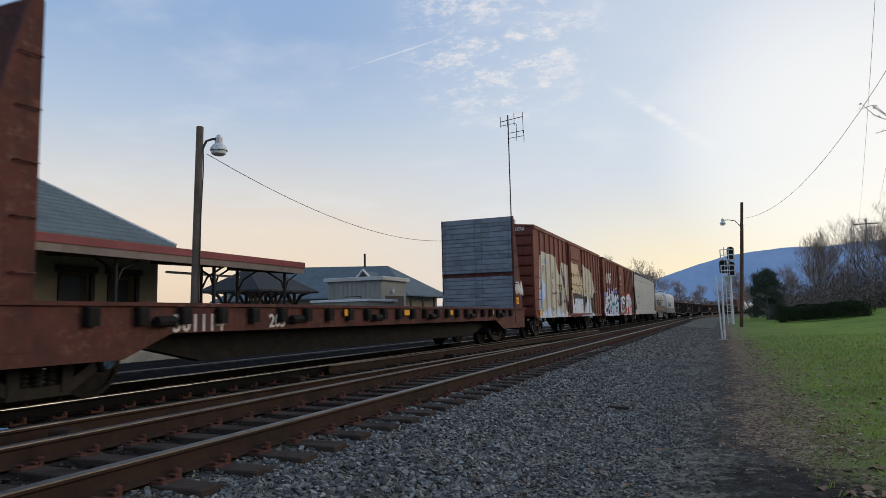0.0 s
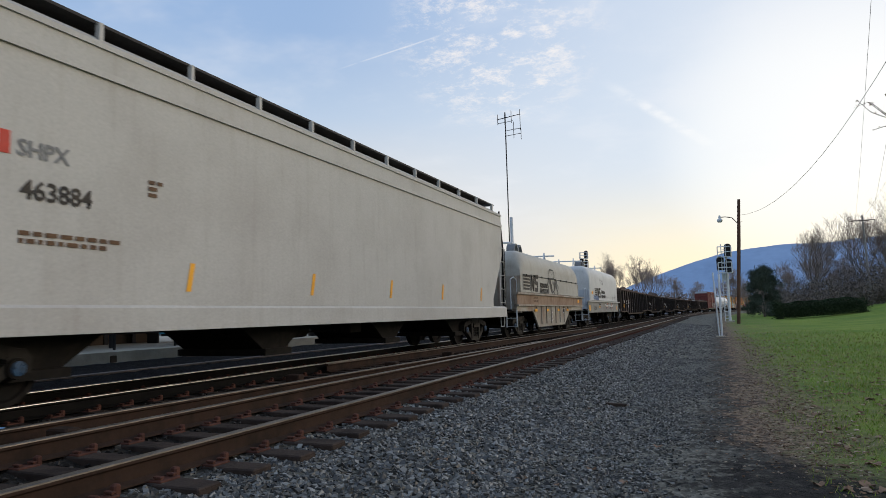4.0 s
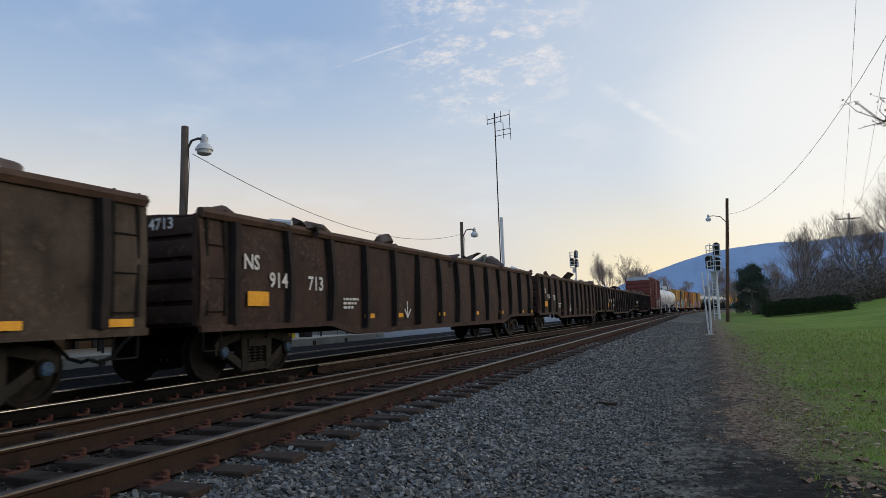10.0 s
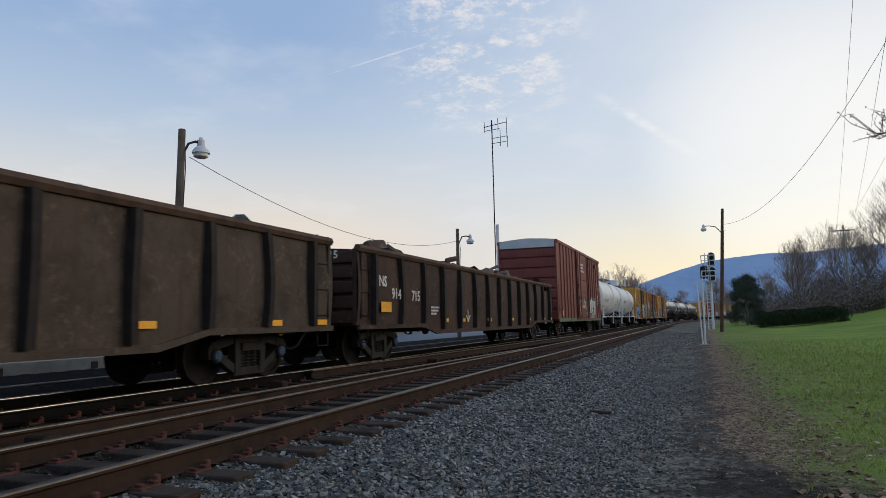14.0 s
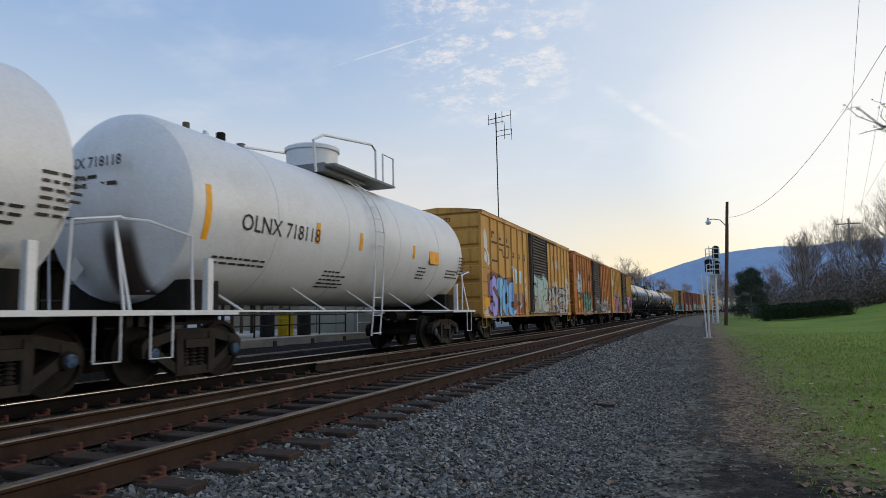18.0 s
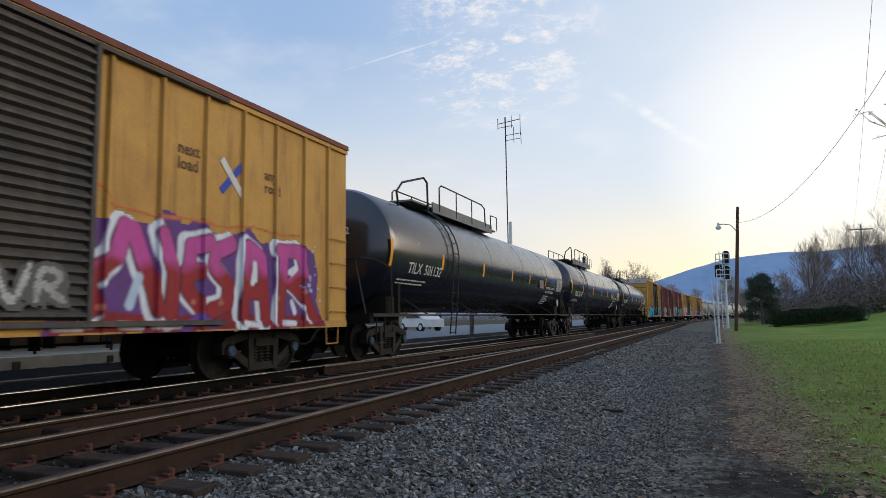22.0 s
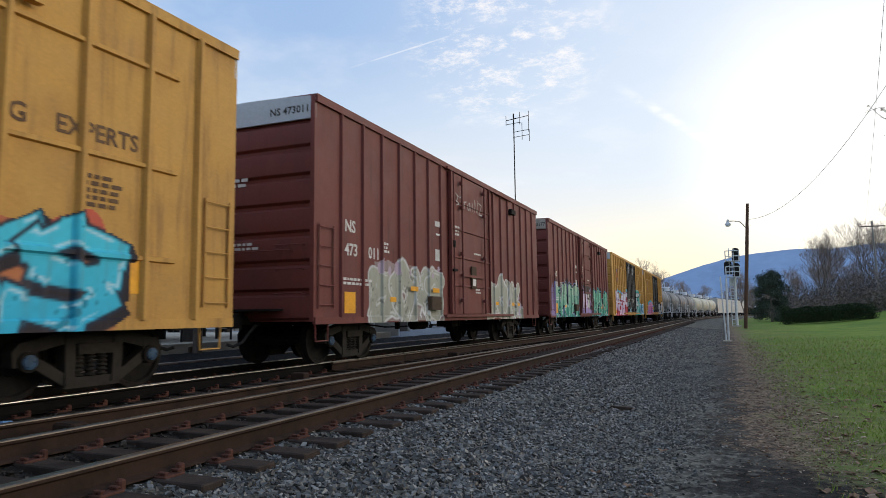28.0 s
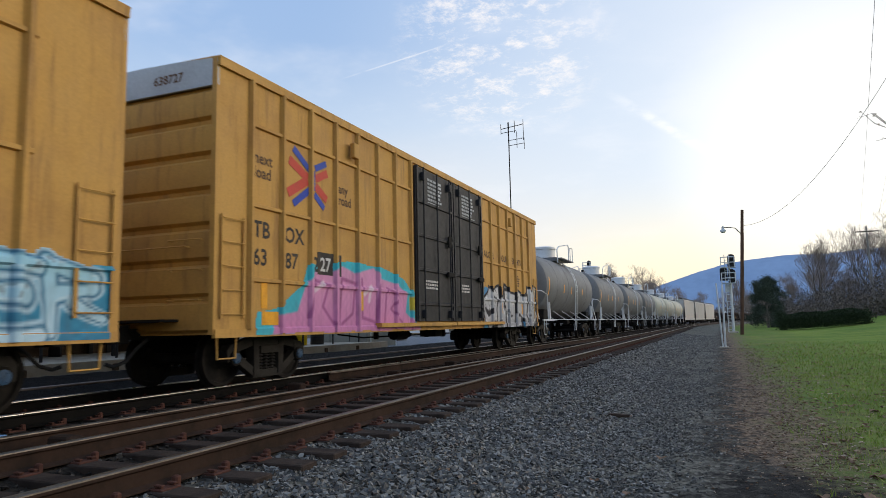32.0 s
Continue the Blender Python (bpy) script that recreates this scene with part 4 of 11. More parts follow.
def graffiti(car, surface, y0, y1, z0, z1, n, seed, fill, fill2, line, halo=None, fat=0.15, step=0.03, label="", slant=0.0, drip=False):
    """A painted piece of fat rounded strokes with an outline, laid over sheet and posts."""
    r = random.Random(seed)
    Y, Z = np.meshgrid(np.arange(y0 - 0.25, y1 + 0.25, step), np.arange(z0 - (0.15 if not drip else 0.0), z1 + 0.2, step), indexing="ij")
    h, w = z1 - z0, (y1 - y0) / n
    best = np.full(Y.shape, 9.0)
    drop = np.full(Y.shape, 9.0)
    who = np.zeros(Y.shape)
    for k in range(n):
        gl = GLYPHS[r.randrange(len(GLYPHS))]
        up, tall = r.uniform(0, 0.12) * h, h * r.uniform(0.85, 1.05)
        pts = [Vector((y0 + w * (k - 0.04 + 1.08 * a) + slant * b * h + r.uniform(-0.13, 0.13) * w, z0 + up + fat * h * 0.7 + (b + r.uniform(-0.08, 0.08)) * (tall - up - fat * h * 1.2))) for a, b in gl]
        fine = []
        for i in range(len(pts) - 1):
            p0, p1, p2, p3 = pts[max(0, i - 1)], pts[i], pts[i + 1], pts[min(len(pts) - 1, i + 2)]
            for j in range(4):
                t = j / 4
                fine.append(0.5 * (2 * p1 + (p2 - p0) * t + (2 * p0 - 5 * p1 + 4 * p2 - p3) * t * t + (3 * p1 - p0 - 3 * p2 + p3) * t ** 3))
        fine.append(pts[-1])
        thick = [1.0 + 0.35 * math.sin(2.2 * i + k + seed) for i in range(len(fine))]
        for (ay, az), (by, bz), q in zip(fine, fine[1:], thick):
            dy, dz = by - ay, bz - az
            for field in (0, 1):
                oy, oz = (0.0, 0.0) if field == 0 else (0.10, -0.08)
                t = np.clip(((Y - ay - oy) * dy + (Z - az - oz) * dz) / (dy * dy + dz * dz + 1e-9), 0, 1)
                d = np.hypot(Y - ay - oy - t * dy, Z - az - oz - t * dz) / q
                if field == 0:
                    who = np.where(d < best, k, who)
                    best = np.minimum(best, d)
                else:
                    drop = np.minimum(drop, d)
    rs = np.random.default_rng(seed)
    wob = sum(np.sin(Y * a + p) * np.sin(Z * b + q) * c for a, b, p, q, c in zip(rs.uniform(3, 14, 6), rs.uniform(3, 14, 6), rs.uniform(0, 6, 6), rs.uniform(0, 6, 6), (0.3, 0.3, 0.25, 0.2, 0.15, 0.15)))
    rad = fat * h * 0.62
    edge = 0.055
    t = np.clip((Z - z0) / h + 0.25 * wob, 0, 1)[..., None]
    col = np.array(fill) * t + np.array(fill2) * (1 - t)
    col = np.where(((best > rad * 0.72) & (best < rad * 0.92))[..., None] & (wob[..., None] > -0.25), col * 0.6 + 0.3, col)
    col = np.where((np.abs(wob) < 0.05)[..., None], col * 0.65, col)
    tone = (0.82 + 0.36 * ((who * 0.37 + seed * 0.21) % 1.0))[..., None]
    col = col * tone
    col = np.where((best > rad)[..., None], np.array(line), col)
    limit = rad + edge
    body = (best < limit) | (drop < rad)
    if halo is not None:
        limit = rad + edge + 0.22 + 0.16 * wob
        col = np.where(~body[..., None], np.array(halo) * (1 + 0.35 * wob[..., None]), col)
        col = np.where((~body & (np.abs(wob - 0.3) < 0.06))[..., None], np.array(halo) * 0.4 + 0.35, col)
    keep = body | (best < limit)
    if drip:
        keep |= (Z < z0 + 0.5 * h) & (best < limit + 0.35) & (np.sin(Y * 23.0) > 0.2)
    col = np.clip(col * (0.92 + 0.1 * rs.random(Y.shape)[..., None]), 0.005, 0.9)
    X = surface(Y, Z) + 0.005
    a, b = Y.shape
    idx = np.arange(a * b).reshape(a, b)
    ok = keep[:-1, :-1] & keep[1:, :-1] & keep[1:, 1:] & keep[:-1, 1:]
    q = np.stack([idx[:-1, :-1][ok], idx[1:, :-1][ok], idx[1:, 1:][ok], idx[:-1, 1:][ok]], 1)
    used, inv = np.unique(q, return_inverse=True)
    me = bpy.data.meshes.new("graffiti")
    me.from_pydata(np.stack([X.ravel(), Y.ravel(), Z.ravel()], 1)[used].tolist(), [], inv.reshape(-1, 4).tolist())
    at = me.color_attributes.new("paint", "FLOAT_COLOR", "POINT")
    at.data.foreach_set("color", np.concatenate([col.reshape(-1, 3)[used], np.ones((len(used), 1))], 1).astype(np.float32).ravel())
    me.materials.append(M["spray"])
    return part("graffiti", me, None, car, label or "sprayed graffiti lettering")


# hand-drawn letter forms on a ten by ten cell
FORMS = {"A": ["10 49 59 90", "34 74"], "B": ["00 09 68 66 15", "15 76 82 00"], "C": ["88 49 06 03 40 81"], "D": ["10 19 68 85 72 10"],
         "E": ["88 09 10 80", "15 65"], "F": ["89 19 10", "15 65"], "H": ["00 19", "90 89", "15 84"], "I": ["40 49"], "K": ["00 09", "89 15 90"],
         "L": ["19 10 81"], "N": ["00 09 80 89"], "G": ["88 49 06 03 40 81 84 54"], "J": ["79 73 50 11"], "X": ["09 90", "99 00"], "M": ["00 19 44 89 90"], "O": ["49 06 13 40 83 86 49"], "P": ["10 19 78 76 14"], "R": ["10 19 78 76 15", "44 90"],
         "S": ["88 39 07 25 74 82 50 01"], "T": ["09 99", "49 40"], "U": ["09 02 40 72 89 90"], "V": ["09 40 99"], "W": ["09 20 46 70 99"],
         "Y": ["09 45 99", "45 40"], "Z": ["09 99 10 90"], "8": ["55 17 39 77 55 13 30 83 55"]}


def mural(car, surface, box, layers, step=0.025, seed=1, label="sprayed graffiti lettering"):
    """Spray paint in layers, laid over sheet and posts. box: y0, y1, z0, z1 of the lettering; the grid reaches past it."""
    rs = np.random.default_rng(seed)
    y0, y1, z0, z1 = box
    w, h = y1 - y0, z1 - z0
    Y, Z = np.meshgrid(np.arange(y0 - 0.4, y1 + 0.4, step), np.arange(z0, z1 + 0.75, step), indexing="ij")

    def wave(f0, f1, k=6):
        return sum(np.sin(Y * a + p) * np.sin(Z * b + q) for a, b, p, q in zip(rs.uniform(f0, f1, k), rs.uniform(f0, f1, k), rs.uniform(0, 6, k), rs.uniform(0, 6, k))) / k
    by, bz = Y + 0.16 * wave(1.5, 4), Z + 0.16 * wave(1.5, 4)
    grain, haze = wave(3, 12), wave(9, 40, 9)
    col, keep = np.zeros(Y.shape + (3,)), np.zeros(Y.shape, bool)
    grow = np.clip((Z - z0) / h, 0, 1)[..., None]

    def put(depth, top, low=None, mottle=0.10, soft=1.0):
        """depth: metres inside the shape."""
        alpha = np.clip(depth / (step * soft) + 0.5, 0, 1)[..., None]
        c = (np.array(top) * grow + np.array(top if low is None else low) * (1 - grow)) * (1 + mottle * (grain + haze))[..., None]
        col[:] = np.where(keep[..., None], col * (1 - alpha) + c * alpha, c)
        keep[:] = keep | (depth > 0)

    def inside(pts):
        """Metres inside a polygon of (y, z); negative outside it."""
        d, odd = np.full(Y.shape, 9.0), np.zeros(Y.shape, bool)
        wy, wz = Y + 0.35 * (by - Y), Z + 0.35 * (bz - Z)
        for (a, b), (e, f) in zip(pts, pts[1:] + pts[:1]):
            t = np.clip(((wy - a) * (e - a) + (wz - b) * (f - b)) / ((e - a) ** 2 + (f - b) ** 2 + 1e-9), 0, 1)
            d = np.minimum(d, np.hypot(wy - a - t * (e - a), wz - b - t * (f - b)))
            if abs(f - b) > 1e-9:
                odd ^= ((b > wz) != (f > wz)) & (wy < (e - a) * (wz - b) / (f - b) + a)
        return np.where(odd, d, -d)

    def along_line(pts):
        d = np.full(Y.shape, 9.0)
        wy, wz = Y + 0.25 * (by - Y), Z + 0.25 * (bz - Z)
        for (a, b), (e, f) in zip(pts, pts[1:]):
            t = np.clip(((wy - a) * (e - a) + (wz - b) * (f - b)) / ((e - a) ** 2 + (f - b) ** 2 + 1e-9), 0, 1)
            d = np.minimum(d, np.hypot(wy - a - t * (e - a), wz - b - t * (f - b)))
        return d

    def reach(ch, k, n, sharp, tilt):
        d = np.full(Y.shape, 9.0)
        up, tall, wide = rs.uniform(-0.02, 0.06), rs.uniform(0.95, 1.15), rs.uniform(1.1, 1.4)
        turn = rs.uniform(-0.12, 0.12)
        for st in FORMS.get(ch, ()):
            p = []
            for q in st.split():
                a, b = int(q[0]) / 9 - 0.5, int(q[1]) / 9
                a, b = a + turn * (b - 0.5), b - turn * a * 0.6
                p.append((y0 + w * (k + 0.5 + 0.80 * wide * a) / n + tilt * b * h, z0 + h * (0.13 + up + 0.70 * tall * b)))
            if sharp:
                # kicks and spurs at the stroke's ends
                for (a, b), (e, f) in ((p[0], p[1]), (p[-1], p[-2])):
                    if rs.random() < 0.55:
                        q, ln = rs.uniform(0.12, 0.26) * h, math.hypot(a - e, b - f) + 1e-6
                        sg = rs.choice((-1, 1))
                        p = ([(a - sg * (b - f) / ln * q, b + sg * (a - e) / ln * q)] + p) if (a, b) == p[0] else (p + [(a - sg * (b - f) / ln * q, b + sg * (a - e) / ln * q)])
            for (a, b), (e, f) in zip(p, p[1:]):
                ln = math.hypot(e - a, f - b) + 1e-6
                ux, uz = (e - a) / ln, (f - b) / ln
                t = (by - a) * ux + (bz - b) * uz
                s = np.abs((by - a) * -uz + (bz - b) * ux)
                flare = 1.0 + 0.35 * np.clip(t / ln, 0, 1) * (1 if (k + len(st)) % 2 else -0.6)
                d = np.minimum(d, (np.maximum(s, np.abs(t - ln / 2) - ln / 2 - 0.03) if sharp else np.hypot(s, t - np.clip(t, 0, ln))) / flare)
        return d
    for ly in layers:
        if ly[0] == "field":
            # top edge as a share of the height, how ragged, colours
            edge = z0 + h * (ly[1] + ly[2] * (wave(0.8, 4) * 2 + 0.25 * grain)) - Z
            put(np.minimum(edge, np.minimum(Y - y0 + 0.1 + 0.1 * grain, y1 + 0.1 + 0.1 * grain - Y)), ly[3], ly[4], 0.35, 2.0)
        elif ly[0] == "poly":
            put(inside(ly[1]) + 0.015 * grain, ly[2], ly[3] if len(ly) > 3 else None, 0.14, ly[4] if len(ly) > 4 else 1.5)
        elif ly[0] == "line":
            c = np.clip((grow - 0.60 + 0.12 * grain[..., None]) * 9 + 0.5, 0, 1)
            c = np.array(ly[3]) * c + np.array(ly[4]) * (1 - c) if len(ly) > 4 else ly[3]
            put(ly[2] * (1 + (0.3 if len(ly) < 5 else 0.08) * grain) - along_line(ly[1]), c, None, 0.1, 1.2)
        elif ly[0] in ("spots", "squares"):
            for _ in range(ly[1]):
                u0, u1, v0, v1 = ly[3]
                cy, cz, q = y0 + w * rs.uniform(u0, u1), z0 + h * rs.uniform(v0, v1), rs.uniform(*ly[2])
                if ly[0] == "spots":
                    put(q * (1 + 0.5 * grain) - np.hypot((Y - cy) * rs.uniform(0.6, 1.3), Z - cz), ly[4])
                else:
                    put(np.minimum(q * rs.uniform(0.7, 1.7) - np.abs(Y - cy), q - np.abs(Z - cz)), ly[4])
        elif ly[0] == "letters":
            text, fat, fill, low, rims = ly[1:6]
            sharp, tilt = ly[6:8] if len(ly) > 6 else (False, 0.0)
            forms = [reach(ch, k, len(text), sharp, tilt) for k, ch in enumerate(text)]
            for width, tone in rims[:0:-1]:
                put(fat + width * (1 + 0.3 * grain) - np.minimum.reduce(forms), tone)
            if len(ly) > 8:
                # a block shadow cast down and to one side
                for q in (1.0, 0.66, 0.33):
                    oy, oz = int(round(ly[8][0] * q / step)), int(round(ly[8][1] * q / step))
                    far = np.pad(np.minimum.reduce(forms), 12, constant_values=9.0)[12 - oy:12 - oy + Y.shape[0], 12 - oz:12 - oz + Y.shape[1]]
                    put(fat + rims[0][0] - far, ly[8][2])
            order = sorted(range(len(text)), key=lambda k: (k * 7 + seed) % 5)
            for k in order:
                d = forms[k]
                put(fat + rims[0][0] - d, rims[0][1])
                put(fat - d, fill, low)
                # a bright edge and a shaded belly inside each stroke
                put(np.minimum(np.minimum(fat * 0.8 - d, d - fat * 0.6), 0.25 * (grain - 0.05)), [min(0.8, q * 0.5 + 0.36) for q in fill])
                put(np.minimum(fat - d, 0.3 * (haze + grain - 0.42)), [q * 0.55 for q in low])
    col = np.clip(col, 0.004, 0.85)
    X = surface(Y, Z) + 0.006
    a, b = Y.shape
    idx = np.arange(a * b).reshape(a, b)
    ok = keep[:-1, :-1] & keep[1:, :-1] & keep[1:, 1:] & keep[:-1, 1:]
    q = np.stack([idx[:-1, :-1][ok], idx[1:, :-1][ok], idx[1:, 1:][ok], idx[:-1, 1:][ok]], 1)
    used, inv = np.unique(q, return_inverse=True)
    me = bpy.data.meshes.new("graffiti")
    me.from_pydata(np.stack([X.ravel(), Y.ravel(), Z.ravel()], 1)[used].tolist(), [], inv.reshape(-1, 4).tolist())
    at = me.color_attributes.new("paint", "FLOAT_COLOR", "POINT")
    at.data.foreach_set("color", np.concatenate([col.reshape(-1, 3)[used], np.ones((len(used), 1))], 1).astype(np.float32).ravel())
    me.materials.append(M["spray"])
    return part("graffiti", me, None, car, label)


def flush(x):
    return lambda y, z: np.full_like(y, x)


def patch(car, surface, y0, y1, z0, z1, seed, colour, colour2, ragged=0.3, step=0.05, label="faded painted-over area", drips=0.0):
    """A broad field of old paint with a ragged upper edge."""
    rs = np.random.default_rng(seed)
    Y, Z = np.meshgrid(np.arange(y0, y1 + step / 2, step), np.arange(z0, z1 + 0.6, step), indexing="ij")
    wob = sum(np.sin(Y * a + p) * c for a, p, c in zip(rs.uniform(0.5, 5, 5), rs.uniform(0, 6, 5), (0.4, 0.3, 0.2, 0.2, 0.1)))
    top = z1 - ragged * np.abs(wob) - 0.5 * np.clip(1 - np.minimum(Y - y0, y1 - Y) / 1.2, 0, 1) ** 2
    keep = (Z < top) & (Z > z0 + drips * (0.5 + 0.5 * np.sin(Y * 31.0)))
    blot = sum(np.sin(Y * a + Z * b + p) for a, b, p in zip(rs.uniform(1, 6, 6), rs.uniform(1, 6, 6), rs.uniform(0, 6, 6))) / 6
    t = np.clip(0.5 + 1.2 * blot, 0, 1)[..., None]
    col = np.array(colour) * t + np.array(colour2) * (1 - t)
    col = np.clip(col * (0.9 + 0.15 * rs.random(Y.shape)[..., None]), 0.005, 0.9)
    X = surface(Y, Z) + 0.003
    a, b = Y.shape
    idx = np.arange(a * b).reshape(a, b)
    ok = keep[:-1, :-1] & keep[1:, :-1] & keep[1:, 1:] & keep[:-1, 1:]
    q = np.stack([idx[:-1, :-1][ok], idx[1:, :-1][ok], idx[1:, 1:][ok], idx[:-1, 1:][ok]], 1)
    used, inv = np.unique(q, return_inverse=True)
    me = bpy.data.meshes.new("paint_patch")
    me.from_pydata(np.stack([X.ravel(), Y.ravel(), Z.ravel()], 1)[used].tolist(), [], inv.reshape(-1, 4).tolist())
    at = me.color_attributes.new("paint", "FLOAT_COLOR", "POINT")
    at.data.foreach_set("color", np.concatenate([col.reshape(-1, 3)[used], np.ones((len(used), 1))], 1).astype(np.float32).ravel())
    me.materials.append(M["spray"])
    return part("paint_patch", me, None, car, label)


def stripe(car, y, z, w=0.3, h=0.2, x=None, material="reflect", name="reflector"):
    x = HALF + 0.004 if x is None else x
    return part(name, Geo().box(x, x + 0.004, y, y + w, z, z + h), M[material], car)


def small_print(car, y, z, rows, width, height, material, x=None, turn="side"):
    """Lines of print too small to read, as plain bars."""
    r = random.Random(int(y * 100 + z * 10))
    g = Geo()
    for i in range(rows):
        a, zz = 0.0, z - i * height * 1.7
        while a < width * r.uniform(0.7, 1.0):
            b = r.uniform(0.6, 2.0) * height * 1.6
            if turn == "side":
                xx = HALF + 0.006 if x is None else x
                g.box(xx, xx + 0.003, y + a, y + a + b, zz, zz + height)
            else:
                g.box(y + a, y + a + b, x - 0.003, x, zz, zz + height)
            a += b + height * 0.8
    part("small_print", g, M[material], car)


def new_car(name, label, category, s, length):
    car = thing(name, label, category, "freight train")
    CARS.append((car, s, length))
    return car


def horse_logo(car, y, z, size, material="letter_white", x=None):
    """The railway's mark: a block of bars that run into two bold slanted shapes."""
    x = HALF + 0.006 if x is None else x
    for i in range(5):
        zz, lean = z + size * (0.05 + 0.17 * i), 0.28 * size * (0.05 + 0.17 * i)
        part("mark_bar", Geo().prism([(y, zz), (y + size * 1.22 + lean, zz), (y + size * 1.25 + lean, zz + size * 0.11), (y, zz + size * 0.11)], x, x + 0.003), M[material], car)
    o = y + size * 1.38
    g = Geo()
    for a, b in (((0.10, 0.0), (0.32, 1.0)), ((0.34, 0.95), (0.66, 0.05)), ((0.68, 0.0), (0.90, 1.0))):
        bar(g, (o + a[0] * size, z + a[1] * size * 0.9), (o + b[0] * size, z + b[1] * size * 0.9), size * 0.27, x, x + 0.003)
    part("mark_shape", g, M[material], car)
    g = Geo()
    for a, b in (((0.98, 0.10), (1.56, 0.10)), ((1.54, 0.02), (1.62, 0.50)), ((1.66, 0.45), (1.10, 0.47)), ((1.13, 0.40), (1.22, 0.90)), ((1.18, 0.82), (1.76, 0.82))):
        bar(g, (o + a[0] * size, z + a[1] * size), (o + b[0] * size, z + b[1] * size), size * 0.23, x + 0.0005, x + 0.0035)
    part("mark_shape", g, M[material], car)


def block_word(car, y, z, n, w, h, gap, material, x=None, lean=0.22):
    """A railway's name as a row of plain slanted blocks, one a letter."""
    x = HALF + 0.006 if x is None else x
    r = random.Random(n * 7 + int(h * 100))
    for i in range(n):
        g = Geo()
        o = y + i * (w + gap)
        k = r.choice((0.0, 0.0, 0.12))
        g.prism([(o, z), (o + w * 0.38, z), (o + w * 0.38 + lean * h, z + h), (o + lean * h, z + h)], x, x + 0.003)
        g.prism([(o + w * 0.62, z), (o + w, z), (o + w * (1 - k) + lean * h, z + h), (o + w * 0.62 + lean * h, z + h)], x, x + 0.003)
        m = r.choice((0.0, 0.40, 0.78))
        g.prism([(o + w * 0.36 + lean * h * m, z + h * m), (o + w * 0.64 + lean * h * m, z + h * m), (o + w * 0.64 + lean * h * (m + 0.22), z + h * (m + 0.22)), (o + w * 0.36 + lean * h * (m + 0.22), z + h * (m + 0.22))], x, x + 0.003)
        part("name_mark", g, M[material], car)


def plain_side(y, z):
    return np.full_like(y, HALF)


def boxcar(s, length, label, material, z0, z1, posts, door, ends=7, band=None, rails=(), skip=(), roof=None, door_kind="plain", door_mat=None, rise=0.16, hold=1.95, rib=(0.085, 0.055)):
    car = new_car("boxcar", label, "railway boxcar", s, length)
    ys = [y for y in posts]
    surface = ribbed_side(car, length, z0, z1, ys, material, rib=rib, rails=rails, skip=skip)
    end_wall(car, 0.0, -1, z0 + 0.05, z1, ends, material, HALF, band, rise)
    end_wall(car, length, 1, z0 + 0.05, z1, ends, material, HALF, band, rise)
    car_roof(car, length, z1, roof or material, rise=rise)
    part("floor", Geo().box(-HALF + 0.05, HALF - 0.05, 0.06, length - 0.06, z0 + 0.1, z0 + 0.2), M["dark"], car)
    running_gear(car, length, hold)
    dm = M[door_mat or material]
    for a, b in door:
        da, db, za, zb = a, b, z0 + 0.18, z1 - 0.16
        if door_kind == "louver":
            prof = [(HALF + 0.02, za)]
            n = 26
            st = (zb - za) / n
            for i in range(n):
                prof += [(HALF + 0.05, za + st * i), (HALF + 0.115, za + st * (i + 0.25)), (HALF + 0.115, za + st * (i + 0.5)), (HALF + 0.06, za + st * (i + 0.85))]
            prof += [(HALF + 0.05, zb), (HALF + 0.02, zb)]
            d = part("door", Geo().prism(prof, da, db, "y"), dm, car, "dark grey corrugated sliding door")
            for q in (da - 0.06, db):
                part("door_frame", Geo().box(HALF, HALF + 0.13, q, q + 0.06, za - 0.05, zb + 0.05), dm, d)
        else:
            g = Geo().slab(HALF + 0.02, HALF + 0.075, da, db, za, zb, 0.01)
            d = part("door", g, dm, car, "closed sliding door")
            n = 5
            for i in range(1, n):
                z = za + (zb - za) * i / n
                part("door_rib", Geo().prism([(HALF + 0.07, z - 0.035), (HALF + 0.11, z - 0.02), (HALF + 0.11, z + 0.02), (HALF + 0.07, z + 0.035)], da + 0.03, db - 0.03, "y"), dm, d)
            for q in (da, db - 0.06):
                part("door_frame", Geo().box(HALF + 0.07, HALF + 0.115, q, q + 0.06, za, zb), dm, d)
        part("lock_rod", Geo().tube([(HALF + 0.14, da + 0.12, za), (HALF + 0.14, da + 0.12, zb)], 0.02, 6), dm, d)
        if door_kind != "louver":
            part("lock_rod", Geo().tube([(HALF + 0.14, db - 0.12, za), (HALF + 0.14, db - 0.12, zb)], 0.02, 6), dm, d)
        part("door_handle", Geo().slab(HALF + 0.12, HALF + 0.18, da + 0.02, da + 0.28, za + 1.15, za + 1.22), M["dark"], d)
        part("latch", Geo().slab(HALF + 0.12, HALF + 0.16, da + 0.08, da + 0.2, za + 1.8, za + 2.0), M["dark"], d)
        part("door_track", Geo().box(HALF, HALF + 0.12, max(0.2, da - 0.4), min(length - 0.2, db + 2.4), za - 0.09, za - 0.02), dm, d)
        part("door_track", Geo().box(HALF, HALF + 0.10, max(0.2, da - 0.2), min(length - 0.2, db + 2.4), zb + 0.02, zb + 0.08), dm, d)
    return car, surface


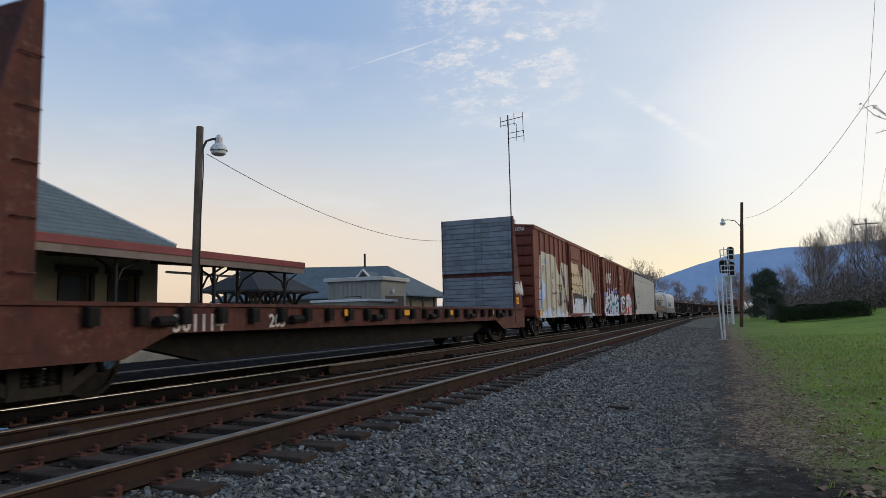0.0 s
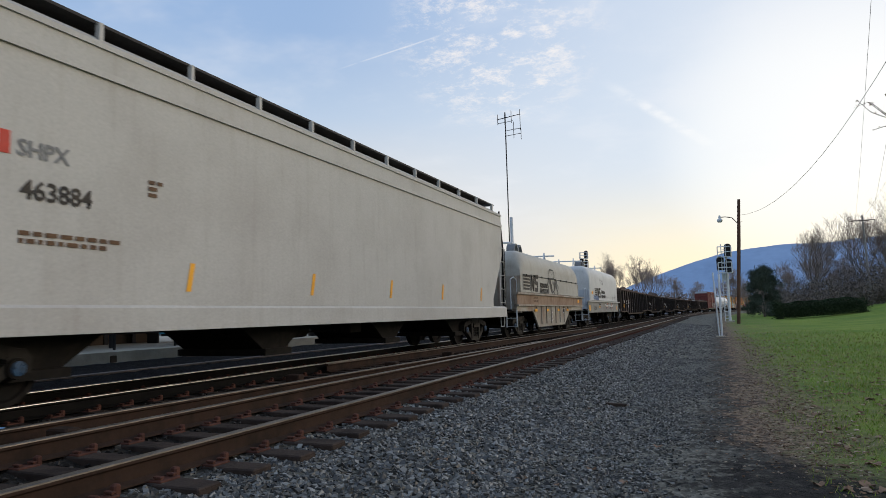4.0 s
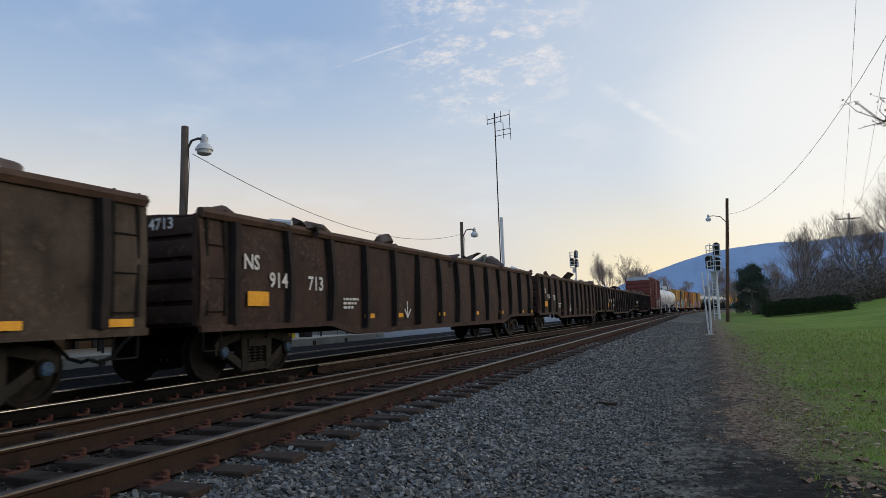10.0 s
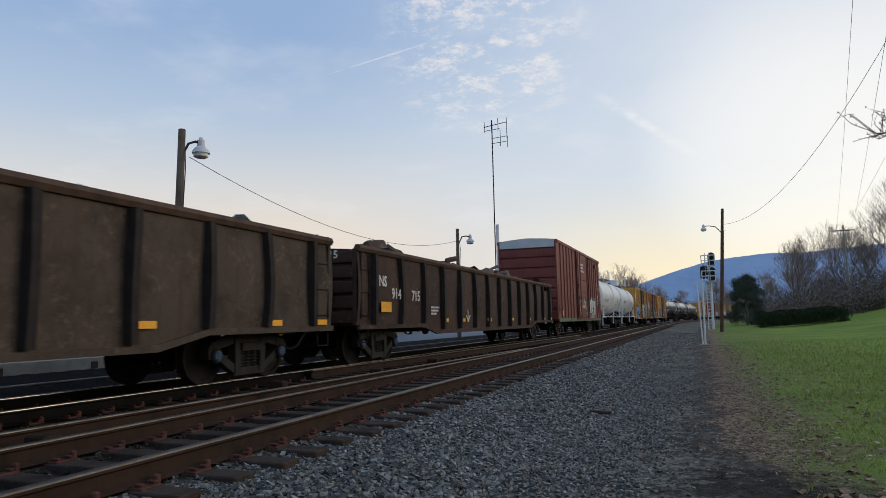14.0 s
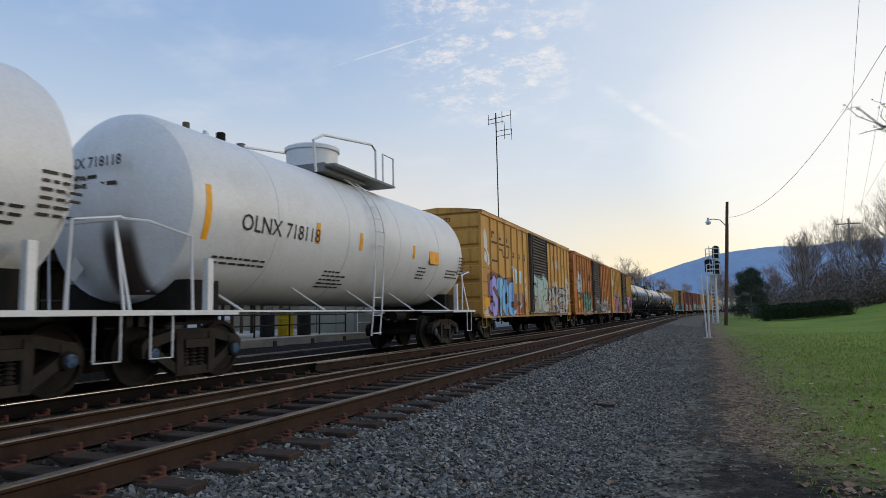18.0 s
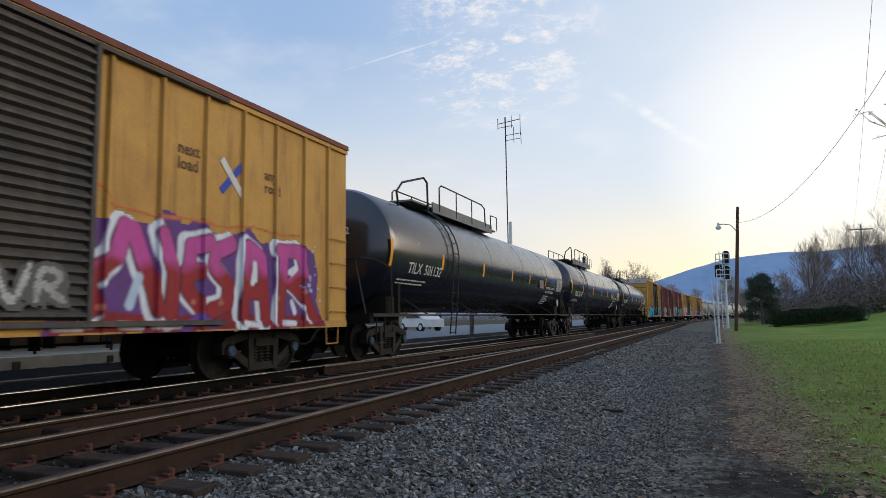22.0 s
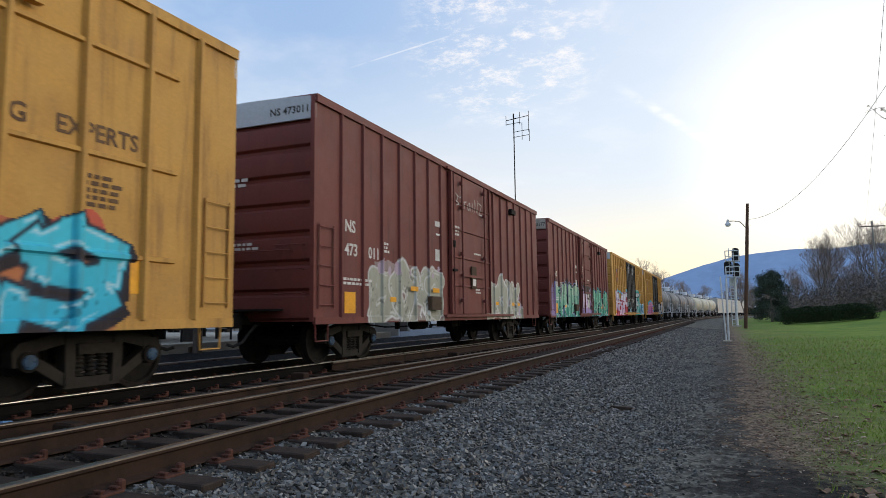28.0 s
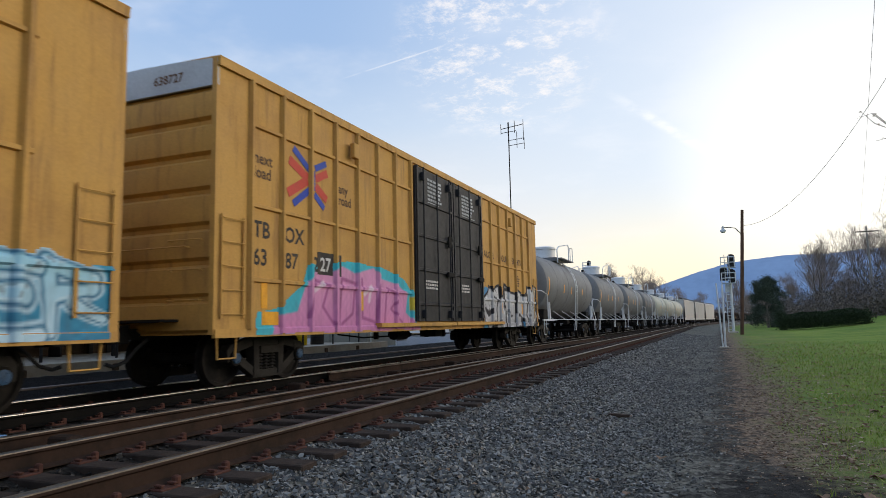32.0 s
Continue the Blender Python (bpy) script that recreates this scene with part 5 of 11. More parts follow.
def boxcar_irons(car, length, z0, z1, material, ladder=True, top=2.6):
    for y in (0.12, length - 0.62):
        if ladder:
            side_ladder(car, y, y + 0.5, z0 + 0.35, top, 5, material)
        else:
            for i in range(4):
                grab(car, HALF, y, y + 0.55, z0 + 0.30 + i * (top - z0 - 0.3) / 3, material)
        sill_step(car, y + 0.02, y + 0.46, z0 + 0.05, material)
    for i in range(3):
        wire_part("grab_iron", car, [(0.75, 0.05, 1.35 + 0.45 * i), (0.75, -0.08, 1.37 + 0.45 * i), (1.35, -0.08, 1.37 + 0.45 * i), (1.35, 0.05, 1.35 + 0.45 * i)], 0.011, material)
    wire_part("grab_iron", car, [(-1.3, 0.05, 2.15), (-1.3, -0.1, 2.17), (1.1, -0.1, 2.17), (1.1, 0.05, 2.15)], 0.012, material)
    g = Geo().lathe([(0.22, -0.02), (0.26, 0.0), (0.22, 0.02)], (-0.6, -0.25, 2.2), "y", 16).tube([(-0.6, -0.25, 2.2), (-0.6, 0.1, 2.2)], 0.025, 6)
    part("brake_wheel", g, M["dark"], car)
    part("brake_platform", Geo().box(-1.0, 0.9, -0.35, 0.06, 1.05, 1.09), M["dark"], car)


def spread(a, b, n):
    return [a + (b - a) * i / (n - 1) for i in range(n)]


# ---- bulkhead flat car with a part load of wrapped boards ----
def flat_car():
    length = 21.2
    car = new_car("bulkhead_flatcar", "empty rusty brown bulkhead flat car with plank-lined ends", "railway flatcar", 3.5, length)
    running_gear(car, length, 2.0)
    part("underframe", Geo().prism([(0.6, 0.62), (3.4, 0.62), (4.6, 0.36), (length - 4.6, 0.36), (length - 3.4, 0.62), (length - 0.6, 0.62), (length - 0.6, 1.02), (0.6, 1.02)], 0.9, 1.1), M["dark"], car, "deep dark underframe sill")
    part("deck", Geo().box(-1.5, 1.5, 0.3, length - 0.3, 1.02, 1.12), M["wainscot"], car, "worn wooden deck")
    for s in (-1, 1):
        prof = [(0.0, 0.50), (2.7, 0.50), (3.5, 0.80), (length - 3.5, 0.80), (length - 2.7, 0.50), (length, 0.50), (length, 1.16), (0.0, 1.16)]
        part("side_sill", Geo().prism(prof, *sorted((s * 1.50, s * 1.57))), M["flat"], car)
        part("deck_edge", Geo().box(*sorted((s * 1.46, s * 1.62)), 0.0, length, 1.16, 1.21), M["flat"], car)
    for i in range(24):
        y = 2.2 + i * 0.74
        part("stake_pocket", Geo().slab(1.57, 1.68, y - 0.09, y + 0.09, 0.92, 1.15, 0.02), M["dark"], car)
        if i % 4 == 1:
            part("strap_winch", Geo().tube([(1.66, y + 0.2, 0.96), (1.66, y + 0.5, 0.96)], 0.07, 8), M["dark"], car)
    for y, f in ((1.5, 1), (length - 1.25, -1)):
        for s in (-1, 1):
            part("bulkhead_wing", Geo().prism([(y, 0.66), (y, 4.58), (y - f * 0.16, 4.58), (y - f * 0.95, 1.5), (y - f * 1.1, 0.66)][::f], *sorted((1.53, 1.58) if s > 0 else (-1.24, -1.19))), M["flat"], car)
        bh = part("bulkhead", Geo().box(-1.19, 1.53, *sorted((y - f * 0.16, y - f * 0.08)), 1.1, 4.56), M["flat"], car, "upright end bulkhead lined with grey planks")
        rr = random.Random(3)
        z = 1.2
        while z < 4.5:
            h = rr.uniform(0.12, 0.21)
            if not 2.35 < z < 2.42:
                o, a, top = rr.uniform(0, 0.025), -1.24 + rr.uniform(-0.03, 0.05), min(4.57, z + h - 0.014)
                pl = part("plank", Geo().slab(a, 1.51, *sorted((y - f * 0.08, y - f * (0.02 - o))), z, top, 0.006), M["wood_load"], bh)
                nails = Geo()
                for q in (-1.1, 0.1, 0.35, 1.4):
                    for w in (0.3, 0.7):
                        nails.slab(q - 0.012, q + 0.012, *sorted((y - f * (0.02 - o), y - f * (0.014 - o))), z + w * (top - z) - 0.012, z + w * (top - z) + 0.012, 0.002)
                tagged(part("nail_heads", nails, M["dark"], pl), kind="stuff")
            z += h
        for i in range(5):
            part("bulkhead_rib", Geo().box(-1.19, 1.5, *sorted((y - f * 0.34, y - f * 0.16)), 1.3 + 0.55 * i, 1.42 + 0.55 * i), M["flat"], car)
        for i in range(5):
            wire_part("grab_iron", car, [(1.58, y - f * 0.02, 1.5 + 0.6 * i), (1.64, y - f * 0.04, 1.5 + 0.6 * i), (1.64, y - f * 0.28, 1.5 + 0.6 * i), (1.58, y - f * 0.29, 1.5 + 0.6 * i)], 0.012, "flat")
    for y in (0.3, 7.9, 10.6, 13.4, 17.0):
        stripe(car, y, 1.0, 0.28, 0.13, 1.63)
    stripe(car, length - 1.1, 1.35, 0.3, 0.25, 1.59)
    words(car, "301114", 0.34, (1.575, 3.5, 0.82), SIDE, "letter_white")
    words(car, "205", 0.3, (1.575, 5.6, 0.84), SIDE, "letter_white")
    graffiti(car, lambda y, z: np.full_like(y, 1.584), length - 1.15, length - 0.2, 1.7, 2.2, 3, 5, (0.6, 0.6, 0.6), (0.5, 0.5, 0.5), (0.1, 0.04, 0.03), fat=0.2)


flat_car()

# ---- two brown boxcars with a large mark ----
P50 = [0.95, 1.85, 2.75, 3.65, 4.55, 5.45, 6.25, 10.2, 11.1, 12.0, 12.9, 13.8, 14.7, 15.5]
car, sf = boxcar(26.4, 16.2, "brown steel boxcar, its lower side overpainted cream and pale blue", "brown", 0.82, 4.58, P50, [(6.55, 9.8)], ends=9)
boxcar_irons(car, 16.2, 0.82, 4.58, "brown", False, 2.5)
CREAM, CREAM2, SKYB, INK = (0.52, 0.46, 0.35), (0.46, 0.41, 0.33), (0.46, 0.56, 0.70), (0.028, 0.024, 0.024)
RUST = (0.20, 0.085, 0.045)
mural(car, sf, (0.55, 6.45, 0.82, 3.6), [
    ("poly", [(0.6, 0.8), (0.65, 2.2), (0.85, 3.45), (1.3, 3.6), (3.3, 3.62), (3.9, 3.5), (4.2, 3.05), (4.55, 2.75), (4.8, 3.3), (5.2, 3.45), (6.6, 3.3), (6.6, 0.8)], CREAM, CREAM2, 3.0),
    ("poly", [(0.6, 0.8), (0.65, 1.25), (1.6, 1.05), (2.4, 1.3), (3.2, 1.05), (4.2, 1.25), (5.4, 1.0), (6.6, 1.1), (6.6, 0.8)], SKYB, (0.52, 0.57, 0.66), 3.0),
    ("poly", [(0.7, 1.6), (1.2, 1.5), (1.75, 1.75), (1.8, 2.2), (1.3, 2.45), (0.85, 2.2)], SKYB, SKYB, 4.0),
    ("line", [(0.75, 1.1), (1.2, 2.6), (2.05, 3.5)], 0.09, (0.22, 0.32, 0.55)), ("line", [(0.85, 2.0), (1.45, 3.05)], 0.07, (0.34, 0.20, 0.22)),
    ("line", [(2.75, 2.35), (2.8, 2.0), (3.3, 1.85), (3.9, 1.95), (3.95, 2.35)], 0.035, (0.10, 0.085, 0.08)), ("line", [(3.05, 1.9), (3.05, 1.2)], 0.03, (0.16, 0.13, 0.12)),
    ("poly", [(4.85, 3.3), (5.0, 3.35), (6.45, 1.2), (6.3, 0.95), (5.9, 1.2)], (0.17, 0.075, 0.065), (0.10, 0.06, 0.06)), ("line", [(4.95, 3.25), (5.15, 2.75), (5.5, 2.4)], 0.08, (0.05, 0.07, 0.16)), ("line", [(5.95, 1.6), (6.35, 0.95)], 0.10, INK),
    ("poly", [(4.4, 1.35), (5.0, 1.35), (5.0, 2.0), (4.4, 2.0)], (0.16, 0.15, 0.14), (0.12, 0.11, 0.10)),
    ("spots", 14, (0.03, 0.10), (0.1, 1.0, 0.0, 0.55), RUST)], seed=21, label="cream overpaint with a maroon slash and pale blue foot")
mural(car, sf, (9.75, 16.0, 0.82, 3.6), [
    ("poly", [(9.7, 0.8), (9.7, 3.75), (10.5, 3.7), (11.2, 3.55), (12.0, 3.5), (12.7, 3.45), (13.3, 3.05), (13.7, 2.75), (13.9, 2.0), (13.75, 0.8)], CREAM, CREAM2, 3.0),
    ("poly", [(9.7, 1.95), (11.3, 1.92), (10.95, 1.45), (10.4, 0.95), (10.0, 0.95), (9.7, 1.3)], INK), ("poly", [(12.55, 2.05), (13.1, 1.75), (13.85, 2.25), (13.8, 0.95), (12.9, 0.95)], (0.045, 0.035, 0.03)),
    ("poly", [(10.9, 0.95), (11.15, 1.9), (11.35, 2.45), (11.6, 1.8), (11.75, 2.2), (12.0, 1.5), (12.35, 1.7), (12.75, 1.0)], SKYB, (0.55, 0.58, 0.63), 2.0),
    ("poly", [(9.7, 2.0), (9.9, 2.1), (10.5, 2.7), (10.75, 2.0)], (0.44, 0.52, 0.62), (0.44, 0.52, 0.62), 4.0),
    ("poly", [(9.7, 0.8), (9.7, 1.02), (13.4, 1.0), (13.4, 0.8)], (0.46, 0.55, 0.66)), ("spots", 10, (0.04, 0.14), (0.5, 0.66, 0.2, 0.75), (0.13, 0.055, 0.04)),
    ("line", [(14.2, 2.55), (14.35, 2.9), (14.5, 2.5), (14.65, 2.85)], 0.03, (0.48, 0.44, 0.42)), ("line", [(14.1, 2.2), (14.7, 2.3)], 0.03, (0.45, 0.4, 0.38)),
    ("spots", 12, (0.03, 0.09), (0.0, 0.6, 0.0, 0.8), RUST)], seed=22, label="cream field with black and pale blue pointed shapes")
mural(car, flush(HALF + 0.12), (6.6, 9.75, 0.98, 3.5), [
    ("poly", [(6.6, 0.95), (6.6, 3.6), (7.4, 3.5), (8.5, 3.5), (8.75, 3.15), (9.3, 2.75), (9.7, 3.2), (9.7, 0.95)], (0.54, 0.45, 0.29), (0.47, 0.39, 0.27), 3.0),
    ("poly", [(6.65, 1.0), (6.65, 1.75), (9.7, 1.75), (9.7, 1.0)], (0.46, 0.54, 0.66), (0.56, 0.58, 0.62), 2.0),
    ("poly", [(7.0, 2.0), (9.45, 1.98), (9.65, 1.75), (7.5, 1.72), (7.4, 1.45), (7.15, 1.45)], INK),
    ("line", [(6.7, 2.42), (9.6, 2.42)], 0.03, RUST), ("line", [(6.7, 2.95), (9.6, 2.92)], 0.025, RUST), ("line", [(6.65, 1.2), (6.65, 3.2)], 0.07, RUST),
    ("spots", 26, (0.03, 0.10), (0.0, 1.0, 0.35, 1.0), RUST), ("spots", 5, (0.08, 0.14), (0.3, 0.9, 0.6, 0.8), (0.30, 0.24, 0.18)), ("spots", 20, (0.02, 0.06), (0.0, 1.0, 0.0, 0.3), (0.20, 0.28, 0.46))], seed=23, label="rust-bitten cream door with a black and pale blue band")
stripe(car, 4.45, 2.05, 0.55, 0.30, HALF + 0.02, "louver", "grey_panel")
for i in range(5):
    stripe(car, 0.95 + 0.03 * i, 3.05 + 0.125 * i, 0.95, 0.065, HALF + 0.012, "letter_white", "mark_bar")
words(car, "NS", 0.36, (HALF + 0.008, 2.85, 2.55), SIDE, "letter_brown")
words(car, "450", 0.30, (HALF + 0.008, 2.8, 2.1), SIDE, "letter_brown")
words(car, "774", 0.30, (HALF + 0.008, 4.15, 2.1), SIDE, "letter_brown")
words(car, "NS 450774", 0.22, (0.2, -0.02, 4.38), END, "letter_white", shear=0.2)
for y in (0.5, 2.9, 5.4):
    stripe(car, y, 0.88, 0.45 if y < 1 else 0.35, 0.28 if y < 1 else 0.12, HALF + 0.036)

car, sf = boxcar(44.0, 16.2, "brown steel boxcar with white railway mark and lilac graffiti", "brown", 0.82, 4.58, P50, [(6.55, 9.8)], ends=9)
boxcar_irons(car, 16.2, 0.82, 4.58, "brown", False, 2.5)
horse_logo(car, 0.88, 2.95, 0.80)
words(car, "NS", 0.36, (HALF + 0.009, 1.98, 2.25), SIDE, "letter_white")
words(car, "NS 450603", 0.24, (0.1, -0.02, 4.32), END, "letter_white", shear=0.2)
small_print(car, -0.6, 3.7, 1, 0.7, 0.05, "letter_white", -0.006, "end")
LILAC, WH = (0.25, 0.23, 0.62), (0.68, 0.69, 0.74)
mural(car, sf, (0.35, 6.4, 0.78, 2.35), [
    ("squares", 70, (0.06, 0.19), (-0.05, 1.0, 0.35, 1.12), LILAC), ("squares", 12, (0.05, 0.1), (0.0, 1.0, 0.9, 1.25), (0.30, 0.27, 0.66)),
    ("letters", "AKER8S", 0.17, WH, (0.58, 0.62, 0.74), ((0.06, (0.018, 0.015, 0.02)), (0.09, (0.02, 0.02, 0.03))), True, 0.06, (0.10, -0.08, (0.09, 0.04, 0.05))),
    ("poly", [(0.4, 0.78), (0.55, 1.05), (1.6, 0.95), (2.8, 1.05), (4.4, 0.92), (6.3, 1.05), (6.4, 0.78)], (0.60, 0.62, 0.70)),
    ("line", [(1.2, 1.9), (1.6, 1.3), (2.1, 1.75), (2.3, 1.1)], 0.05, INK), ("line", [(3.1, 2.1), (3.5, 1.5), (4.1, 1.9), (4.0, 1.2)], 0.05, INK), ("line", [(4.7, 2.0), (5.2, 1.2), (5.9, 1.75)], 0.05, INK),
    ("spots", 11, (0.06, 0.16), (0.0, 1.0, 0.0, 0.9), (0.10, 0.52, 0.62)), ("spots", 12, (0.04, 0.10), (0.0, 1.0, 0.0, 0.9), (0.27, 0.24, 0.55)), ("spots", 5, (0.08, 0.15), (0.0, 1.0, 0.2, 0.7), (0.025, 0.02, 0.03))], seed=31, label="white and black sprayed lettering over lilac blocks")
mural(car, flush(HALF + 0.12), (6.6, 9.7, 0.98, 2.3), [
    ("squares", 20, (0.07, 0.2), (0.0, 0.5, 0.15, 1.0), LILAC), ("poly", [(6.6, 0.95), (6.6, 1.5), (8.0, 1.45), (8.6, 1.55), (9.7, 1.5), (9.7, 0.95)], (0.022, 0.026, 0.024)),
    ("letters", "ZE", 0.10, (0.66, 0.67, 0.68), (0.58, 0.6, 0.62), ((0.05, INK),), False, 0.0), ("spots", 6, (0.08, 0.2), (0.3, 0.8, 0.1, 0.5), (0.03, 0.055, 0.04)),
    ("poly", [(9.0, 0.95), (9.1, 1.35), (9.7, 1.7), (9.7, 0.95)], (0.56, 0.06, 0.05)), ("spots", 3, (0.07, 0.12), (0.1, 0.3, 0.5, 0.9), (0.08, 0.48, 0.55))], seed=32, label="lilac blocks and a black and white scrawl")
mural(car, sf, (9.35, 13.8, 0.78, 2.35), [
    ("spots", 16, (0.08, 0.2), (-0.02, 1.0, 0.85, 1.2), (0.035, 0.045, 0.03)),
    ("poly", [(9.3, 0.78), (9.35, 2.1), (10.2, 2.3), (10.7, 2.55), (11.6, 2.4), (12.4, 2.25), (13.0, 1.95), (13.9, 1.65), (13.6, 1.1), (13.5, 0.78)], (0.60, 0.065, 0.055), (0.56, 0.06, 0.05)),
    ("letters", "CAHE", 0.18, WH, (0.62, 0.62, 0.64), ((0.05, (0.50, 0.04, 0.04)), (0.08, (0.60, 0.06, 0.05))), True, 0.05),
    ("poly", [(9.3, 0.80), (9.4, 0.98), (11.5, 0.92), (11.4, 0.80)], (0.62, 0.60, 0.62)), ("squares", 12, (0.04, 0.12), (0.15, 0.8, 0.15, 0.8), (0.28, 0.29, 0.30)), ("spots", 6, (0.06, 0.12), (0.0, 0.4, 0.0, 0.8), (0.09, 0.40, 0.06))], seed=33, label="white sprayed lettering on a red cloud")
patch(car, sf, 12.2, 12.9, 2.35, 2.9, 36, (0.16, 0.13, 0.09), (0.2, 0.09, 0.05), 0.1, 0.05, "dull scrubbed area")
small_print(car, 7.1, 3.62, 2, 0.9, 0.09, "letter_white", HALF + 0.08)
small_print(car, 6.9, 3.05, 1, 1.7, 0.08, "letter_white", HALF + 0.08)
mural(car, sf, (4.6, 6.1, 2.3, 3.0), [("poly", [(5.2, 2.75), (5.6, 2.85), (5.95, 2.75), (5.85, 2.62), (5.3, 2.64)], (0.55, 0.52, 0.5)), ("line", [(5.4, 2.5), (5.65, 2.52)], 0.04, (0.55, 0.52, 0.5)), ("line", [(5.6, 2.3), (5.75, 2.2)], 0.035, (0.55, 0.52, 0.5)), ("line", [(4.7, 2.3), (5.0, 2.1), (5.1, 2.35), (5.4, 2.1), (5.6, 2.35), (5.8, 2.15)], 0.025, (0.06, 0.05, 0.08))], seed=37, label="white scraps of paper and a black scrawl")
stripe(car, 14.5, 1.5, 0.4, 0.45, HALF + 0.006)
small_print(car, 13.9, 2.4, 6, 0.5, 0.045, "letter_white")


# ---- covered hopper ----
def hopper(s, length, label, material, lettered):
    car = new_car("covered_hopper", label, "railway hopper", s, length)
    running_gear(car, length, 1.95)
    h = HALF
    z0, z1 = 1.12, 4.36
    for sd in (-1, 1):
        prof = [(0.35, z1), (length - 0.35, z1), (length - 0.35, 2.95), (length - 1.45, z0 + 0.3), (length - 1.45, z0), (1.45, z0), (1.45, z0 + 0.3), (0.35, 2.95)]
        part("side_sheet", Geo().prism(prof[::-1] if sd > 0 else prof, *sorted((sd * (h - 0.05), sd * (h - 0.01)))), M[material], car)
        part("side_sill", Geo().prism([(sd * (h - 0.03), z0 + 0.06), (sd * (h + 0.02), z0), (sd * (h + 0.02), z0 - 0.30), (sd * (h - 0.03), z0 - 0.30)][::-sd], 0.05, length - 0.05, "y"), M[material], car)
        part("top_rail", Geo().box(*sorted((sd * (h - 0.05), sd * (h + 0.03))), 0.35, length - 0.35, z1 - 0.42, z1 - 0.34).box(*sorted((sd * (h - 0.05), sd * (h + 0.02))), 0.35, length - 0.35, z1 - 0.05, z1 + 0.02), M[material], car)
    for y, f in ((0.35, 1), (length - 0.35, -1)):
        part("slope_sheet", Geo().prism([(y, 2.95), (y, z1), (y + f * 0.05, z1), (y + f * 0.05, 2.95), (y + f * 1.6, z0 + 0.2), (y + f * 1.5, z0 + 0.2)][::f], -h + 0.05, h - 0.05), M[material], car)
        part("end_frame", Geo().box(-h, -h + 0.1, *sorted((y - f * 0.33, y - f * 0.23)), 0.8, 3.2).box(h - 0.1, h, *sorted((y - f * 0.33, y - f * 0.23)), 0.8, 3.2).box(-h, h, *sorted((y - f * 0.33, y - f * 0.23)), 1.0, 1.1).tube([(h - 0.05, y - f * 0.28, 3.15), (h - 0.05, y + f * 0.05, 4.5)], 0.03, 5), M["dark"], car)
        part("bolster_web", Geo().box(-0.1, 0.1, *sorted((y - f * 0.2, y + f * 1.4)), 1.0, 2.2), M["dark"], car)
    g = Geo().prism([(-h + 0.02, z1), (h - 0.02, z1), (h * 0.75, z1 + 0.26), (0.4, z1 + 0.36), (-0.4, z1 + 0.36), (-h * 0.75, z1 + 0.26)], 0.35, length - 0.35, "y")
    part("roof", g, M[material], car)
    walkw = part("running_board", Geo().box(0.55, 1.25, 0.1, length - 0.1, z1 + 0.40, z1 + 0.44).box(-1.25, -0.55, 0.1, length - 0.1, z1 + 0.40, z1 + 0.44), M["iron"], car, "dark steel roof walkway")
    for i in range(13):
        y = 0.4 + (length - 0.8) * i / 12
        part("walkway_bracket", Geo().box(1.22, 1.30, y - 0.03, y + 0.03, z1 + 0.05, z1 + 0.42), M[material], walkw)
    for i in range(4):
        y = 3.2 + (length - 6.4) * i / 3
        part("outlet", Geo().prism([(y - 1.4, z0), (y + 1.4, z0), (y + 0.35, 0.42), (y - 0.35, 0.42)][::-1], -0.9, 0.9), M["dark"], car)
        part("outlet_gate", Geo().slab(-1.0, 1.0, y - 0.4, y + 0.4, 0.30, 0.42), M["dark"], car)
    side_ladder(car, 0.12, 0.62, 1.3, 3.2, 5, "hopper", x=h - 0.05)
    side_ladder(car, length - 0.62, length - 0.12, 1.3, 3.2, 5, "hopper", x=h - 0.05)
    sill_step(car, 0.1, 0.5, 0.85, "hopper")
    sill_step(car, length - 0.5, length - 0.1, 0.85, "hopper")
    for y in (1.75, 4.9, 8.0, 11.2, 14.3, 17.5):
        if y < length - 1:
            part("reflector", Geo().prism([(y, 1.35), (y + 0.09, 1.35), (y + 0.17, 2.15 if y < 2 else 1.75), (y + 0.08, 2.15 if y < 2 else 1.75)], h - 0.004, h), M["reflect"], car)
    if lettered:
        part("owner_mark", Geo().box(h - 0.005, h, 2.0, 2.12, 2.75, 3.0).box(h - 0.005, h, 2.2, 2.32, 2.75, 3.0), M["red"], car)
        words(car, "SHPX", 0.26, (h, 2.4, 2.76), SIDE, "grey_tank")
        words(car, "463884", 0.30, (h, 2.45, 2.30), SIDE, "letter_black")
        words(car, "SHPX", 0.26, (-0.75, 0.34, 4.2), END, "letter_black")
        words(car, "463884", 0.26, (-0.75, 0.34, 3.9), END, "letter_black")
        small_print(car, 2.45, 1.9, 2, 1.2, 0.05, "letter_brown", h)
        small_print(car, 4.2, 2.75, 3, 0.18, 0.05, "letter_brown", h)
    return car


hopper(61.2, 20.3, "light grey covered hopper car, clean, with dark roof walkway", "hopper", True)


